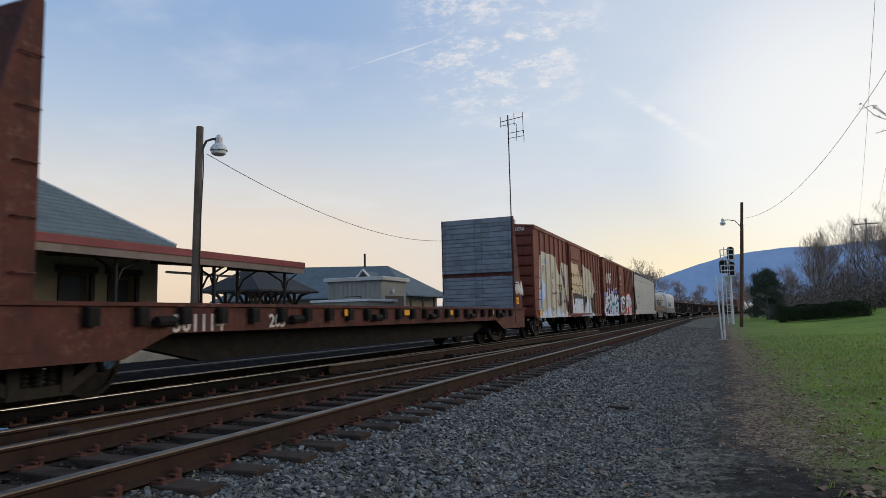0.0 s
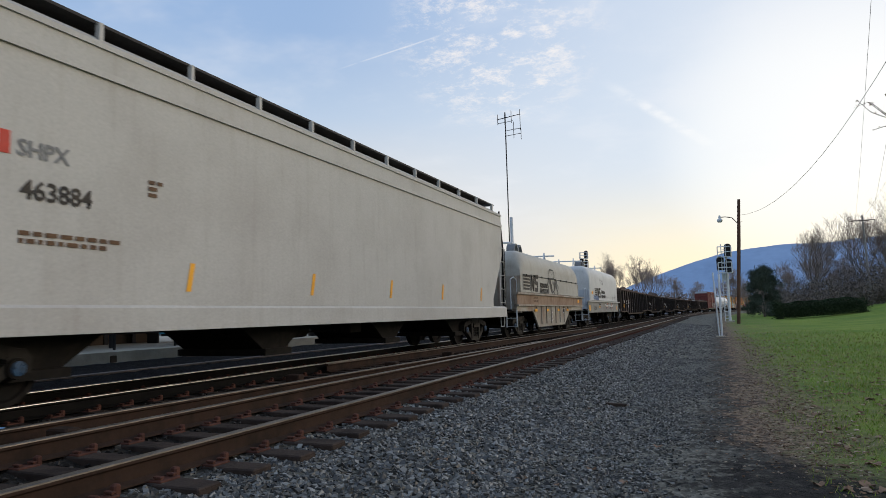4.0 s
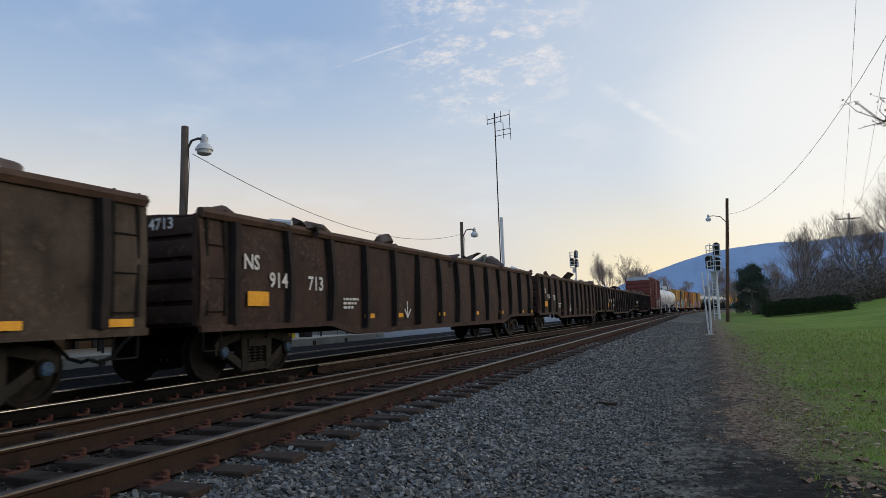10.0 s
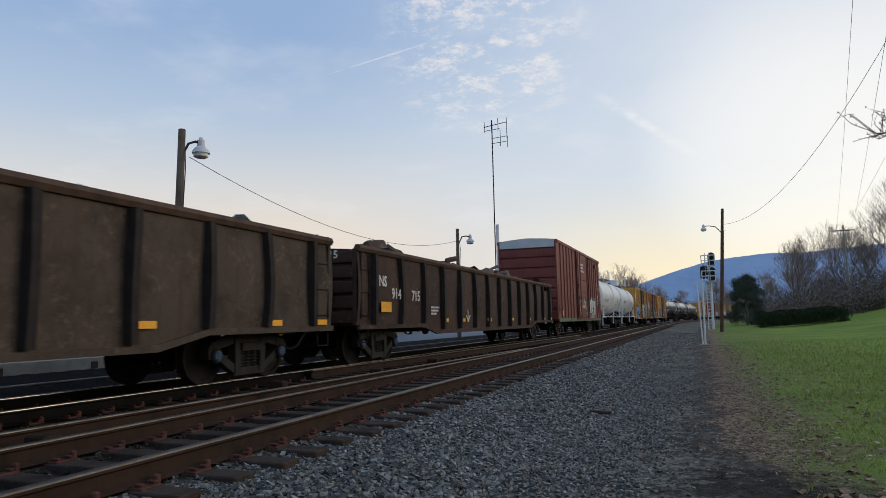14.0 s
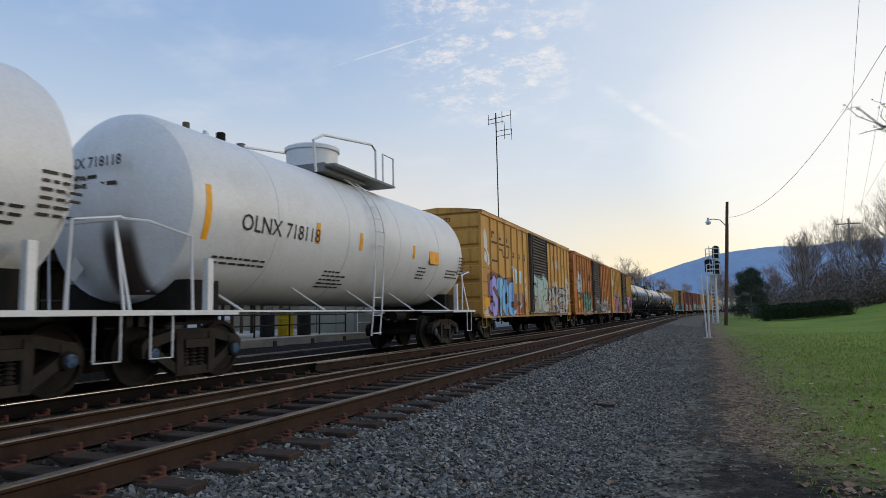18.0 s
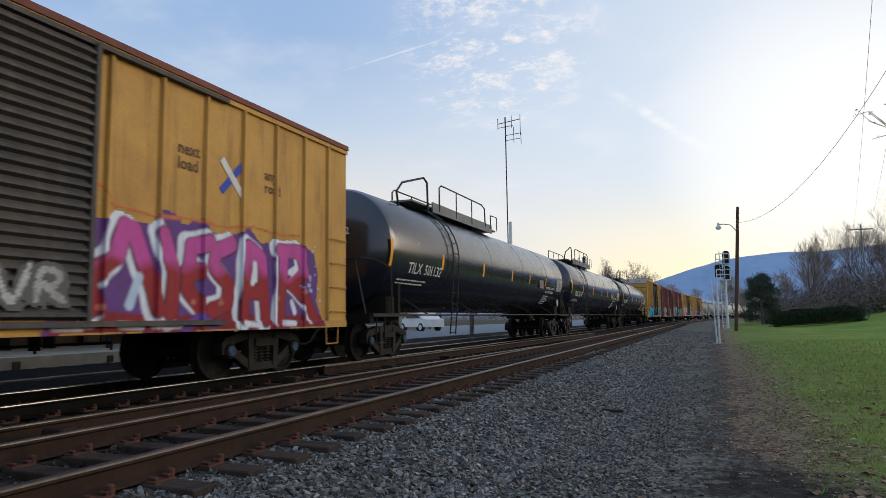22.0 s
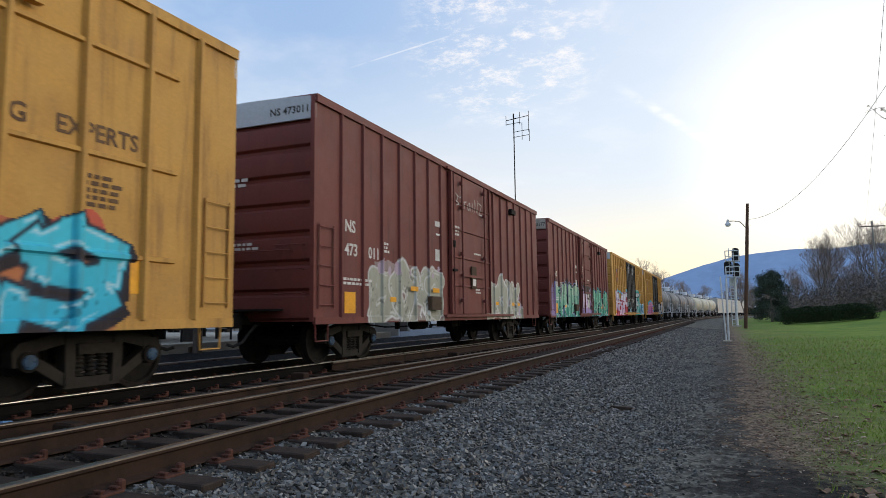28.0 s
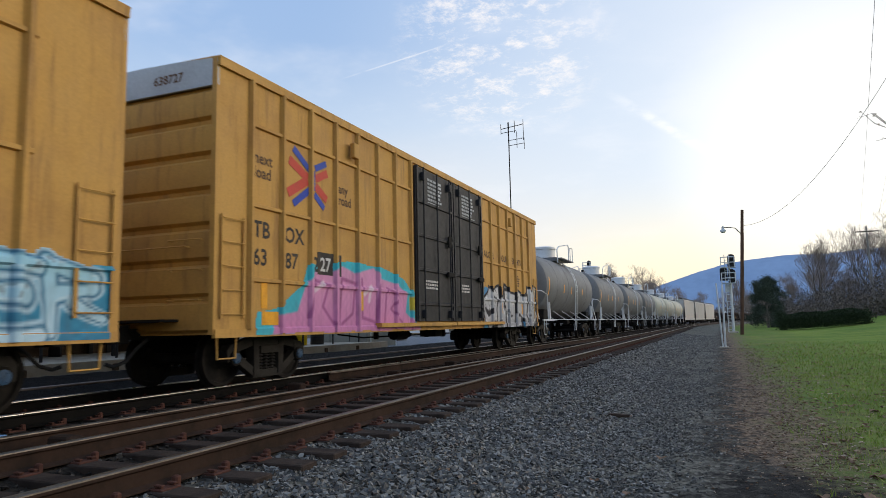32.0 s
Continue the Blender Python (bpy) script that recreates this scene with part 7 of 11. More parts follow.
mural(car, sf, (14.0, 15.6, 2.7, 3.5), [("line", [(14.25, 3.35), (14.5, 3.42), (14.6, 3.3), (14.35, 3.24), (14.25, 3.35)], 0.025, CHALK), ("line", [(14.2, 3.1), (14.3, 2.85), (14.4, 3.1), (14.55, 2.8), (14.5, 3.12)], 0.025, CHALK), ("line", [(14.7, 2.85), (14.8, 3.1), (14.95, 2.9), (15.05, 3.15)], 0.022, (0.42, 0.27, 0.20)), ("line", [(15.0, 3.3), (15.15, 3.15), (15.05, 3.0), (15.25, 2.9)], 0.022, CHALK), ("line", [(15.3, 2.95), (15.45, 2.8), (15.3, 2.7), (15.45, 2.65)], 0.022, (0.42, 0.27, 0.20))], 0.02, 53, "thin pale sprayed tag")
mural(car, flush(HALF + 0.12), (5.7, 9.7, 1.0, 2.4), [("poly", [(5.7, 1.0), (5.7, 2.35), (8.6, 2.25), (9.6, 1.3), (9.6, 1.0)], (0.07, 0.03, 0.026), (0.10, 0.05, 0.04), 4.0), ("line", [(6.2, 1.5), (6.4, 2.1), (6.6, 1.6), (6.9, 2.1)], 0.04, CHALK), ("line", [(7.4, 1.7), (7.7, 2.15), (7.9, 1.6), (8.2, 2.0), (8.3, 1.5)], 0.045, CHALK), ("squares", 8, (0.05, 0.13), (0.1, 0.9, 0.1, 0.7), (0.42, 0.12, 0.09)), ("squares", 8, (0.04, 0.1), (0.1, 0.9, 0.1, 0.7), (0.40, 0.38, 0.36))], seed=52, label="dark scuffed door foot with white tags")
part("panel", Geo().box(HALF + 0.006, HALF + 0.009, 14.40, 14.95, 1.66, 2.02), M["letter_white"], car, "white-edged inspection panel")
part("panel_face", Geo().box(HALF + 0.009, HALF + 0.012, 14.43, 14.92, 1.69, 1.99), M["dark"], car)
part("roof_lug", Geo().slab(HALF + 0.04, HALF + 0.18, 12.75, 13.25, 4.42, 4.62), M["maroon"], car)
for q in (6.35, 8.85):
    part("lock_bar", Geo().tube([(HALF + 0.17, q, 1.0), (HALF + 0.17, q, 4.85)], 0.03, 6), M["maroon"], car)
small_print(car, 13.7, 2.5, 6, 0.35, 0.06, "letter_white")
small_print(car, 14.35, 2.5, 4, 0.4, 0.06, "letter_white")
small_print(car, 6.7, 4.2, 3, 1.2, 0.12, "letter_white", HALF + 0.117)
small_print(car, 14.6, 2.2, 5, 0.4, 0.06, "letter_white")
part("green_sill", Geo().box(HALF + 0.03, HALF + 0.05, 0.05, 15.65, 0.80, 0.98), surf("faded_green", (0.10, 0.15, 0.10), (0.07, 0.06, 0.045), 0.7, scale=2), car, "faded green side sill")
stripe(car, 0.9, 1.1, 0.45, 0.3)
stripe(car, 9.75, 1.17, 0.42, 0.11, HALF + 0.062)
stripe(car, 11.45, 1.17, 0.38, 0.11, HALF + 0.062)
stripe(car, 14.6, 1.0, 0.4, 0.22)


# ---- tank cars ----
def tank_car(s, shell, label, material, r, zc, long_type, marks, dark_letters, number="", owner=""):
    over, o = 0.75, 0.38
    length = shell + 2 * over
    car = new_car("tank_car", label, "railway tank car", s - over, length)
    running_gear(car, length, 1.75, sill=(0.85, 1.10), through_sill=False)
    pts = []
    d = r * 0.42
    for t in spread(0.0, 1.0, 7):
        a = t * math.pi / 2
        pts.append((max(0.02, r * math.sin(a)), over + d * (1 - math.cos(a))))
    prof = pts + [(r, over + shell * k) for k in (0.25, 0.5, 0.75)] + [(q, length - y) for q, y in pts[::-1]]
    part("tank_shell", Geo().lathe(prof, (0, 0, zc), "y", 48), M[material], car)
    for k in (0.2, 0.4, 0.6, 0.8):
        part("weld_seam", Geo().lathe([(r - 0.02, -0.02), (r + 0.006, -0.012), (r + 0.006, 0.012), (r - 0.02, 0.02)], (0, over + shell * k, zc), "y", 48), M[material], car)
    rail_m = "iron" if long_type else "white"
    if marks and not long_type:
        # rust and grease run down the end by the coupler
        rows = []
        for i in range(17):
            z = -1.38 + 1.30 * i / 16
            rows.append([(x, over + d * (1 - math.sqrt(max(0.0, 1 - (x * x + z * z) / (r * r)))) - 0.006, zc + z) for x in spread(0.08, 0.80, 9)])
        part("rust_stain", Geo().sheet(rows), M["smear"], car, "dark rust stain run down the tank end")
        for k, z in enumerate((0.52, 0.36, 0.24)):
            if k == 0:
                words(car, owner + " " + number, 0.22, (-0.75, over + d * (1 - math.sqrt(1 - (z / r) ** 2)) - 0.09, zc + z), END, "letter_black" if dark_letters else "letter_white")
            else:
                small_print(car, -0.6, zc + z, 1, 0.9, 0.06, "letter_black", over + 0.02, "end")
    for sd in (-1, 1):
        part("side_sill", Geo().box(*sorted((sd * 1.40, sd * 1.50)), over + 0.4, length - over - 0.4, 1.04, 1.07), M["louver" if long_type else "white"], car)
        for y in (0.55, length - 0.55 - 1.3):
            part("end_platform", Geo().box(*sorted((sd * 0.5, sd * 1.52)), y - 0.35, y + 1.65, 1.0, 1.07), M[rail_m], car)
        for k in (0.13, 0.33, 0.5, 0.67, 0.87):
            y = over + shell * k
            part("sill_brace", Geo().tube([(sd * 1.44, y, 1.06), (sd * (r * 0.62), y - 0.42, zc - r * 0.79)], 0.022, 5), M[rail_m], car)
        for q in (1.55, length - 1.75):
            part("saddle", Geo().box(*sorted((sd * 1.36, sd * 1.46)), q, q + 0.12, 1.05, zc - 0.85), M["dark" if long_type else "white"], car)
    for q in (1.4, length - 2.1):
        part("bolster_saddle", Geo().box(-1.2, 1.2, q, q + 0.7, 0.9, zc - r + 0.35), M["dark"], car)
    # end rails
    for y, f in ((0.35, 1), (length - 0.35, -1)):
        wire_part("end_handrail", car, [(1.45, y + f * 0.9, 1.07), (1.45, y + f * 0.85, 2.15), (1.40, y + f * 0.1, 2.28), (1.2, y - f * 0.15, 2.30), (-1.2, y - f * 0.15, 2.30), (-1.40, y + f * 0.1, 2.28), (-1.45, y + f * 0.85, 2.15), (-1.45, y + f * 0.9, 1.07)], 0.022, rail_m)
        for x in (-1.3, 1.3):
            wire_part("end_brace", car, [(x, y - f * 0.1, 1.05), (x * 0.8, y - f * 0.15, 2.3)], 0.022, rail_m)
        for x in (-1.46, 1.46):
            sx = 1 if x > 0 else -1
            wire_part("sill_step", car, [(x, y + f * 0.1, 1.02), (x, y + f * 0.1, 0.42), (x, y + f * 0.5, 0.42), (x, y + f * 0.5, 1.02)], 0.016, rail_m)
        part("end_sill", Geo().box(-1.45, 1.45, *sorted((y - f * 0.2, y)), 0.85, 1.07), M["dark"], car)
    mid = length / 2 if long_type else over + 6.0
    top = zc + r
    # dome, walkway and rails on top
    if long_type:
        w0, w1 = over + 3.2, over + 10.9
        part("walkway", Geo().box(-0.75, 0.75, w0, w1, top + 0.06, top + 0.11).box(0.75, 0.80, w0 + 1.4, w1 - 0.6, top - 0.06, top + 0.24).box(-0.80, -0.75, w0 + 1.4, w1 - 0.6, top - 0.06, top + 0.24), M["grey_tank"], car)
        part("valve_housing", Geo().lathe([(0.40, 0.0), (0.40, 0.42), (0.36, 0.48), (0.2, 0.52)], (0, w1 - 1.8, top - 0.08), "z", 20), M["black"], car)
        g = Geo().tube([(0.75, w0 - 0.85, top - 0.3), (0.78, w0 - 1.05, top + 0.15), (0.78, w0 - 0.7, top + 0.45), (0.78, w0 + 0.75, top + 0.85), (0.78, w0 + 1.0, top + 0.75), (0.78, w0 + 1.05, top - 0.1)], 0.03, 6)
        part("handrail", g, M["iron"], car)
        for sd in (0.80, -0.80):
            g = Geo().tube([(sd, w0 + 1.9, top), (sd, w0 + 1.9, top + 0.75), (sd, w0 + 2.05, top + 0.85), (sd, w1 - 1.8, top + 0.85), (sd, w1 - 1.45, top + 0.75), (sd, w1 - 1.4, top + 0.1)], 0.025, 6)
            part("handrail", g, M["iron"], car)
            for k in (0.33, 0.67):
                part("rail_post", Geo().tube([(sd, w0 + 1.9 + k * (w1 - w0 - 3.3), top), (sd, w0 + 1.9 + k * (w1 - w0 - 3.3), top + 0.85)], 0.02, 5), M["iron"], car)
            g = Geo().tube([(sd, w1 - 0.75, top + 0.1), (sd, w1 - 0.75, top + 0.6), (sd, w1, top + 0.62), (sd, w1, top + 0.1)], 0.02, 6)
            part("handrail", g, M["iron"], car)
        ly = over + 4.15
    else:
        part("dome", Geo().lathe([(0.60, -0.1), (0.60, 0.56), (0.64, 0.58), (0.64, 0.66), (0.5, 0.72), (0.1, 0.74)], (0, mid, top - 0.02), "z", 28), M["white"], car, "round manway dome")
        part("dome_skirt", Geo().box(-0.9, 0.9, mid - 0.95, mid + 0.95, top - 0.12, top + 0.06), M["grey_tank"], car)
        part("walkway", Geo().box(0.4, 1.15, mid - 0.9, mid + 2.1, top - 0.02, top + 0.03).box(-1.15, -0.4, mid - 0.9, mid + 2.1, top - 0.02, top + 0.03), M["grey_tank"], car)
        for sd in (1.1, -1.1):
            g = Geo().tube([(sd, mid - 1.6, top - 0.3), (sd, mid - 1.7, top + 0.35), (sd, mid - 1.3, top + 0.55), (sd, mid + 0.9, top + 0.85), (sd, mid + 1.1, top + 0.75), (sd, mid + 1.12, top)], 0.028, 6)
            part("handrail", g, M["white"], car)
            g = Geo().tube([(sd, mid + 1.5, top), (sd, mid + 1.5, top + 0.75), (sd, mid + 2.1, top + 0.75), (sd, mid + 2.1, top)], 0.024, 6)
            part("handrail", g, M["white"], car)
        part("vent", Geo().lathe([(0.09, 0), (0.09, 0.26), (0.07, 0.28)], (0, mid - 3.2, top - 0.03), "z", 12), M["dark"], car)
        part("vent", Geo().lathe([(0.07, 0), (0.07, 0.18), (0.09, 0.2)], (0, mid - 2.6, top - 0.03), "z", 12), M["grey_tank"], car)
        ly = mid + 0.1
    # side ladder that follows the shell
    for q in (0.0, 0.42):
        arc = [(1.46, ly + q, 0.5), (1.52, ly + q, 1.1)] + [((r + 0.10) * math.cos(a), ly + q, zc + (r + 0.10) * math.sin(a)) for a in spread(-0.15, 1.25, 8)]
        part("ladder_rail", Geo().tube(arc, 0.02, 5), M[rail_m], car)
    for k in range(10):
        if k < 3:
            p = (1.5, 0.55 + 0.4 * k)
        else:
            a = -0.1 + 0.19 * (k - 3)
            p = ((r + 0.10) * math.cos(a), zc + (r + 0.10) * math.sin(a))
        part("rung", Geo().tube([(p[0], ly, p[1]), (p[0], ly + 0.42, p[1])], 0.014, 5), M[rail_m], car)
    # reflective stripes bent round the shell
    def curved(y, w, a0, a1, material_name, name="reflector"):
        rows = [[((r + 0.007) * math.cos(a), q, zc + (r + 0.007) * math.sin(a)) for a in spread(a0, a1, 6)] for q in (y, y + w)]
        g = Geo().sheet([rw[::-1] for rw in rows])
        g.sheet([[(x - 0.004 * math.cos(0.2), q, z) for x, q, z in rw] for rw in rows])
        part(name, g, M[material_name], car)
    for k, (y, ht) in enumerate(((-0.05, 0.46), (3.15, 0.28), (6.7, 0.28), (10.05, 0.26), (12.6, 0.24), (15.4, 0.24), (18.6, 0.24)) if long_type else ((0.3, 0.56), (3.4, 0.27), (5.15, 0.25), (8.0, 0.22))):
        curved(over + o + y, 0.13, -0.10 - ht / 2, -0.10 + ht / 2, "reflect")
    tone = "letter_black" if dark_letters else "letter_white"

    def shell_words(text, size, y, a, space=1.0):
        me = lettering_mesh(text, size, 0.0, space, 0.006)
        for v in me.vertices:
            b = a + v.co.y / r
            v.co = ((r + 0.008) * math.cos(b), y + v.co.x, zc + (r + 0.008) * math.sin(b))
        me.materials.clear()
        me.materials.append(M[tone])
        part("lettering", me, None, car)
    if marks:
        shell_words(owner, 0.40, over + o + (1.15 if not long_type else 1.05), (-0.33 if owner == "TILX" else -0.22) if not long_type else -0.38)
        shell_words(number, 0.38, over + o + ((2.15 if owner == "TILX" else 2.4) if not long_type else 2.05), (-0.33 if owner == "TILX" else -0.22) if not long_type else -0.38)
        rows = ((0.085, -0.56, 2, 1.7), (0.86, -0.34, 3, 0.9), (0.93, -0.05, 6, 0.5), (0.35, -0.60, 5, 0.9), (0.70, -0.36, 4, 0.5))
        if long_type:
            rows = ((0.05, -0.52, 2, 1.7), ((shell - 3.25 - over) / shell, -0.53, 4, 1.0), (0.80, -0.72, 2, 0.9))
        for k, (y, a, n, w) in enumerate(rows):
            rr = random.Random(k + int(s))
            g = Geo()
            for i in range(n):
                b, o = a - i * 0.065, 0.0
                while o < w * rr.uniform(0.7, 1.0):
                    lg = rr.uniform(0.06, 0.2)
                    g.prism([((r + 0.006) * math.cos(b), zc + (r + 0.006) * math.sin(b)), ((r + 0.012) * math.cos(b), zc + (r + 0.012) * math.sin(b)), ((r + 0.012) * math.cos(b + 0.024), zc + (r + 0.012) * math.sin(b + 0.024)), ((r + 0.006) * math.cos(b + 0.024), zc + (r + 0.006) * math.sin(b + 0.024))], over + shell * y + o, over + shell * y + o + lg, "y")
                    o += lg + 0.05
            part("small_print", g, M[tone], car)
        if not long_type:
            part("placard", Geo().box(r - 0.005, r + 0.012, over + o + 8.9, over + o + 9.55, zc - 0.38, zc - 0.04), M["reflect"], car, "yellow notice plate")
        else:
            part("placard", Geo().box(r - 0.005, r + 0.012, over + o + 13.8, over + o + 14.5, zc - 0.45, zc - 0.1), M["trim"], car, "pale notice plate")
            shell_words("ANHYDROUS AMMONIA", 0.15, shell - 3.2, -0.30)
            shell_words("INHALATION HAZARD", 0.15, shell - 3.2, -0.42)
            tb = Geo()
            rr = random.Random(int(s) + 7)
            for i in range(13):
                a, y = 0.04 - 0.030 * i, shell - 1.18
                while y < shell - 0.06:
                    lg = rr.uniform(0.04, 0.12)
                    tb.prism([((r + q) * math.cos(a + w), zc + (r + q) * math.sin(a + w)) for q, w in ((0.006, 0.0), (0.010, 0.0), (0.010, 0.015), (0.006, 0.015))], y, y + lg, "y")
                    y += lg + 0.025
            tagged(part("print_table", tb, M["letter_white"], car, "table of small white print"), kind="stuff")
            part("placard", Geo().prism([(shell - 0.56, 1.62), (shell - 0.38, 1.44), (shell - 0.20, 1.62), (shell - 0.38, 1.80)], 1.30, 1.34), M["letter_white"], car, "white diamond placard")
            words(car, owner + " " + number, 0.24, (-0.7, over + 0.03, zc + 0.30), END, "letter_white")
            for z in (0.16, 0.05):
                small_print(car, -0.6, zc + z, 1, 0.8, 0.05, "letter_white", over + 0.02, "end")
        g = Geo().lathe([(0.19, 0.0), (0.19, 0.012)], (0, 0, 0), "y", 4)
        g.v = [(x - 0.45, y + over + (0.02 if long_type else 0.10), z + 1.72) for x, y, z in g.v]
        part("placard", g, M["letter_white"], car, "white diamond placard")
    return car


tank_car(258.1, 12.7, "white tank car with round dome and side ladder", "white", 1.51, 2.70, False, True, True, "110688", "TILX")
tank_car(271.9, 12.7, "white tank car, rust-stained ends, with round dome", "white", 1.51, 2.70, False, True, True, "718118", "OLNX")


# ---- yellow and orange boxcars with dark louvred doors ----
def rail_box(s, label, material, faded, number):
    L0 = 15.6
    posts = [0.95, 1.87, 2.78, 3.68, 4.58, 5.45, 6.22, 9.85, 10.7, 11.55, 12.4, 13.25, 14.1, 14.9]
    car, sf = boxcar(s, L0, label, material, 0.80, 4.40, posts, [(6.55, 9.55)], ends=6, door_kind="louver", door_mat="louver", roof="brown", rise=0.2)
    boxcar_irons(car, L0, 0.80, 4.40, material, False, 2.5)
    ink = "letter_black" if not faded else "letter_brown"
    x = HALF + 0.006
    # the lettered mark, as plain blocks over a folded bar
    for i, y in enumerate((1.15, 2.02, 3.02, 3.70)):
        part("name_mark", Geo().box(x, x + 0.003, y, y + 0.10, 3.58, 3.84 if i != 2 else 3.74).box(x, x + 0.0035, y + 0.09, y + (0.34 if i < 2 else 0.11), 3.75 if i == 0 else 3.60, 3.84 if i == 0 else 3.68), M[ink], car)
    for k, y in enumerate((3.78, 4.62, 5.45)):
        if k < 2:
            part("name_mark", Geo().box(x, x + 0.003, y, y + 0.1, 3.08, 3.40 if k == 0 else 3.28).box(x, x + 0.003, y + 0.22, y + 0.32, 3.08, 3.28).box(x, x + 0.0035, y + 0.08, y + 0.24, 3.08, 3.15).box(x, x + 0.0035, y + 0.08, y + 0.24, 3.22, 3.285), M[ink], car)
        else:
            g = Geo()
            bar(g, (y, 3.08), (y + 0.34, 3.32), 0.10, x, x + 0.003)
            bar(g, (y, 3.32), (y + 0.34, 3.08), 0.10, x + 0.0005, x + 0.0035)
            part("name_mark", g, M[ink], car)
    g = Geo()
    for a, b in (((1.06, 3.45), (3.42, 3.45)), ((1.06, 3.45), (0.92, 2.80)), ((0.92, 2.80), (1.85, 2.80)), ((1.85, 2.80), (2.02, 3.25)), ((2.02, 3.25), (2.45, 3.25)), ((2.45, 3.25), (2.56, 3.02)), ((2.56, 3.02), (3.28, 3.02)), ((3.28, 3.02), (3.42, 3.45))):
        bar(g, a, b, 0.07, x, x + 0.003)
    part("folded_bar_mark", g, M[ink], car)
    words(car, number, 0.2, (0.0, -0.02, 4.08), END, "letter_brown")
    return car, sf


car, sf = rail_box(285.8, "yellow boxcar with dark louvred door and purple and blue graffiti", "yellow", False, "34473")
mural(car, sf, (0.2, 6.3, 0.82, 3.7), [
    ("poly", [(0.62, 0.84), (0.5, 2.3), (1.2, 2.45), (2.6, 2.25), (3.9, 2.35), (4.0, 1.7), (5.2, 1.75), (5.9, 1.3), (5.6, 0.84)], (0.26, 0.10, 0.045), (0.20, 0.08, 0.04), 5.0),
    ("line", [(1.62, 1.95), (1.35, 2.1), (1.02, 1.98), (1.0, 1.68), (1.3, 1.52), (1.55, 1.38), (1.52, 1.10), (1.2, 0.98), (0.98, 1.15)], 0.23, (0.018, 0.02, 0.05)), ("line", [(1.62, 1.95), (1.35, 2.1), (1.02, 1.98), (1.0, 1.68), (1.3, 1.52), (1.55, 1.38), (1.52, 1.10), (1.2, 0.98), (0.98, 1.15)], 0.17, (0.36, 0.32, 0.72)),
    ("line", [(1.85, 2.05), (2.0, 1.6), (2.25, 2.05), (2.05, 1.5), (2.0, 1.0)], 0.23, (0.018, 0.03, 0.05)), ("line", [(1.85, 2.05), (2.0, 1.6), (2.25, 2.05), (2.05, 1.5), (2.0, 1.0)], 0.175, (0.22, 0.48, 0.72)),
    ("line", [(2.75, 2.0), (2.5, 1.7), (2.5, 1.2), (2.8, 1.0), (3.0, 1.4), (2.95, 1.8), (2.75, 2.0)], 0.24, (0.018, 0.03, 0.05)), ("line", [(2.75, 2.0), (2.5, 1.7), (2.5, 1.2), (2.8, 1.0), (3.0, 1.4), (2.95, 1.8), (2.75, 2.0)], 0.18, (0.20, 0.46, 0.72)),
    ("line", [(3.75, 0.98), (3.35, 1.05), (3.3, 1.5), (3.65, 1.55), (3.6, 1.95), (3.35, 1.9), (3.3, 1.5)], 0.22, (0.018, 0.03, 0.05)), ("line", [(3.75, 0.98), (3.35, 1.05), (3.3, 1.5), (3.65, 1.55), (3.6, 1.95), (3.35, 1.9), (3.3, 1.5)], 0.165, (0.19, 0.42, 0.74)),
    ("poly", [(3.62, 2.75), (3.95, 2.72), (4.0, 2.2), (3.75, 2.12), (3.66, 2.3)], (0.42, 0.60, 0.70)), ("poly", [(4.08, 2.68), (4.5, 2.66), (4.45, 2.1), (4.2, 2.1)], (0.42, 0.60, 0.70)), ("poly", [(4.6, 2.66), (5.15, 2.62), (5.12, 2.1), (4.6, 2.08)], (0.42, 0.60, 0.70)),
    ("poly", [(4.4, 1.72), (5.15, 1.7), (5.1, 1.35), (4.4, 1.4)], (0.32, 0.26, 0.20)), ("line", [(3.85, 0.95), (4.6, 1.05), (5.1, 1.3)], 0.06, (0.32, 0.55, 0.68)), ("poly", [(4.2, 0.9), (4.9, 0.9), (4.7, 1.25), (4.3, 1.2)], (0.50, 0.15, 0.06)),
    ("poly", [(5.45, 1.5), (5.5, 2.3), (5.7, 2.5), (5.88, 2.3), (5.92, 1.6), (5.7, 1.4)], (0.50, 0.49, 0.50)), ("line", [(5.55, 2.2), (5.8, 2.1), (5.6, 1.9), (5.82, 1.7), (5.6, 1.55)], 0.03, (0.12, 0.10, 0.14)),
    ("poly", [(0.22, 3.75), (0.4, 3.85), (0.62, 3.55), (0.7, 3.2), (0.45, 3.1), (0.25, 3.2)], (0.58, 0.57, 0.55)), ("poly", [(0.22, 2.85), (0.4, 3.12), (0.62, 3.15), (0.85, 2.95), (0.88, 2.65), (0.7, 2.55), (0.45, 2.7), (0.3, 2.7)], (0.58, 0.57, 0.55)), ("line", [(0.25, 3.15), (0.5, 3.08), (0.65, 2.85), (0.6, 2.65)], 0.025, (0.10, 0.09, 0.09)), ("line", [(0.7, 3.2), (0.62, 3.55), (0.4, 3.88)], 0.02, (0.12, 0.10, 0.09))], 0.025, 61, "lilac and blue bubble letters on a rusty smear")
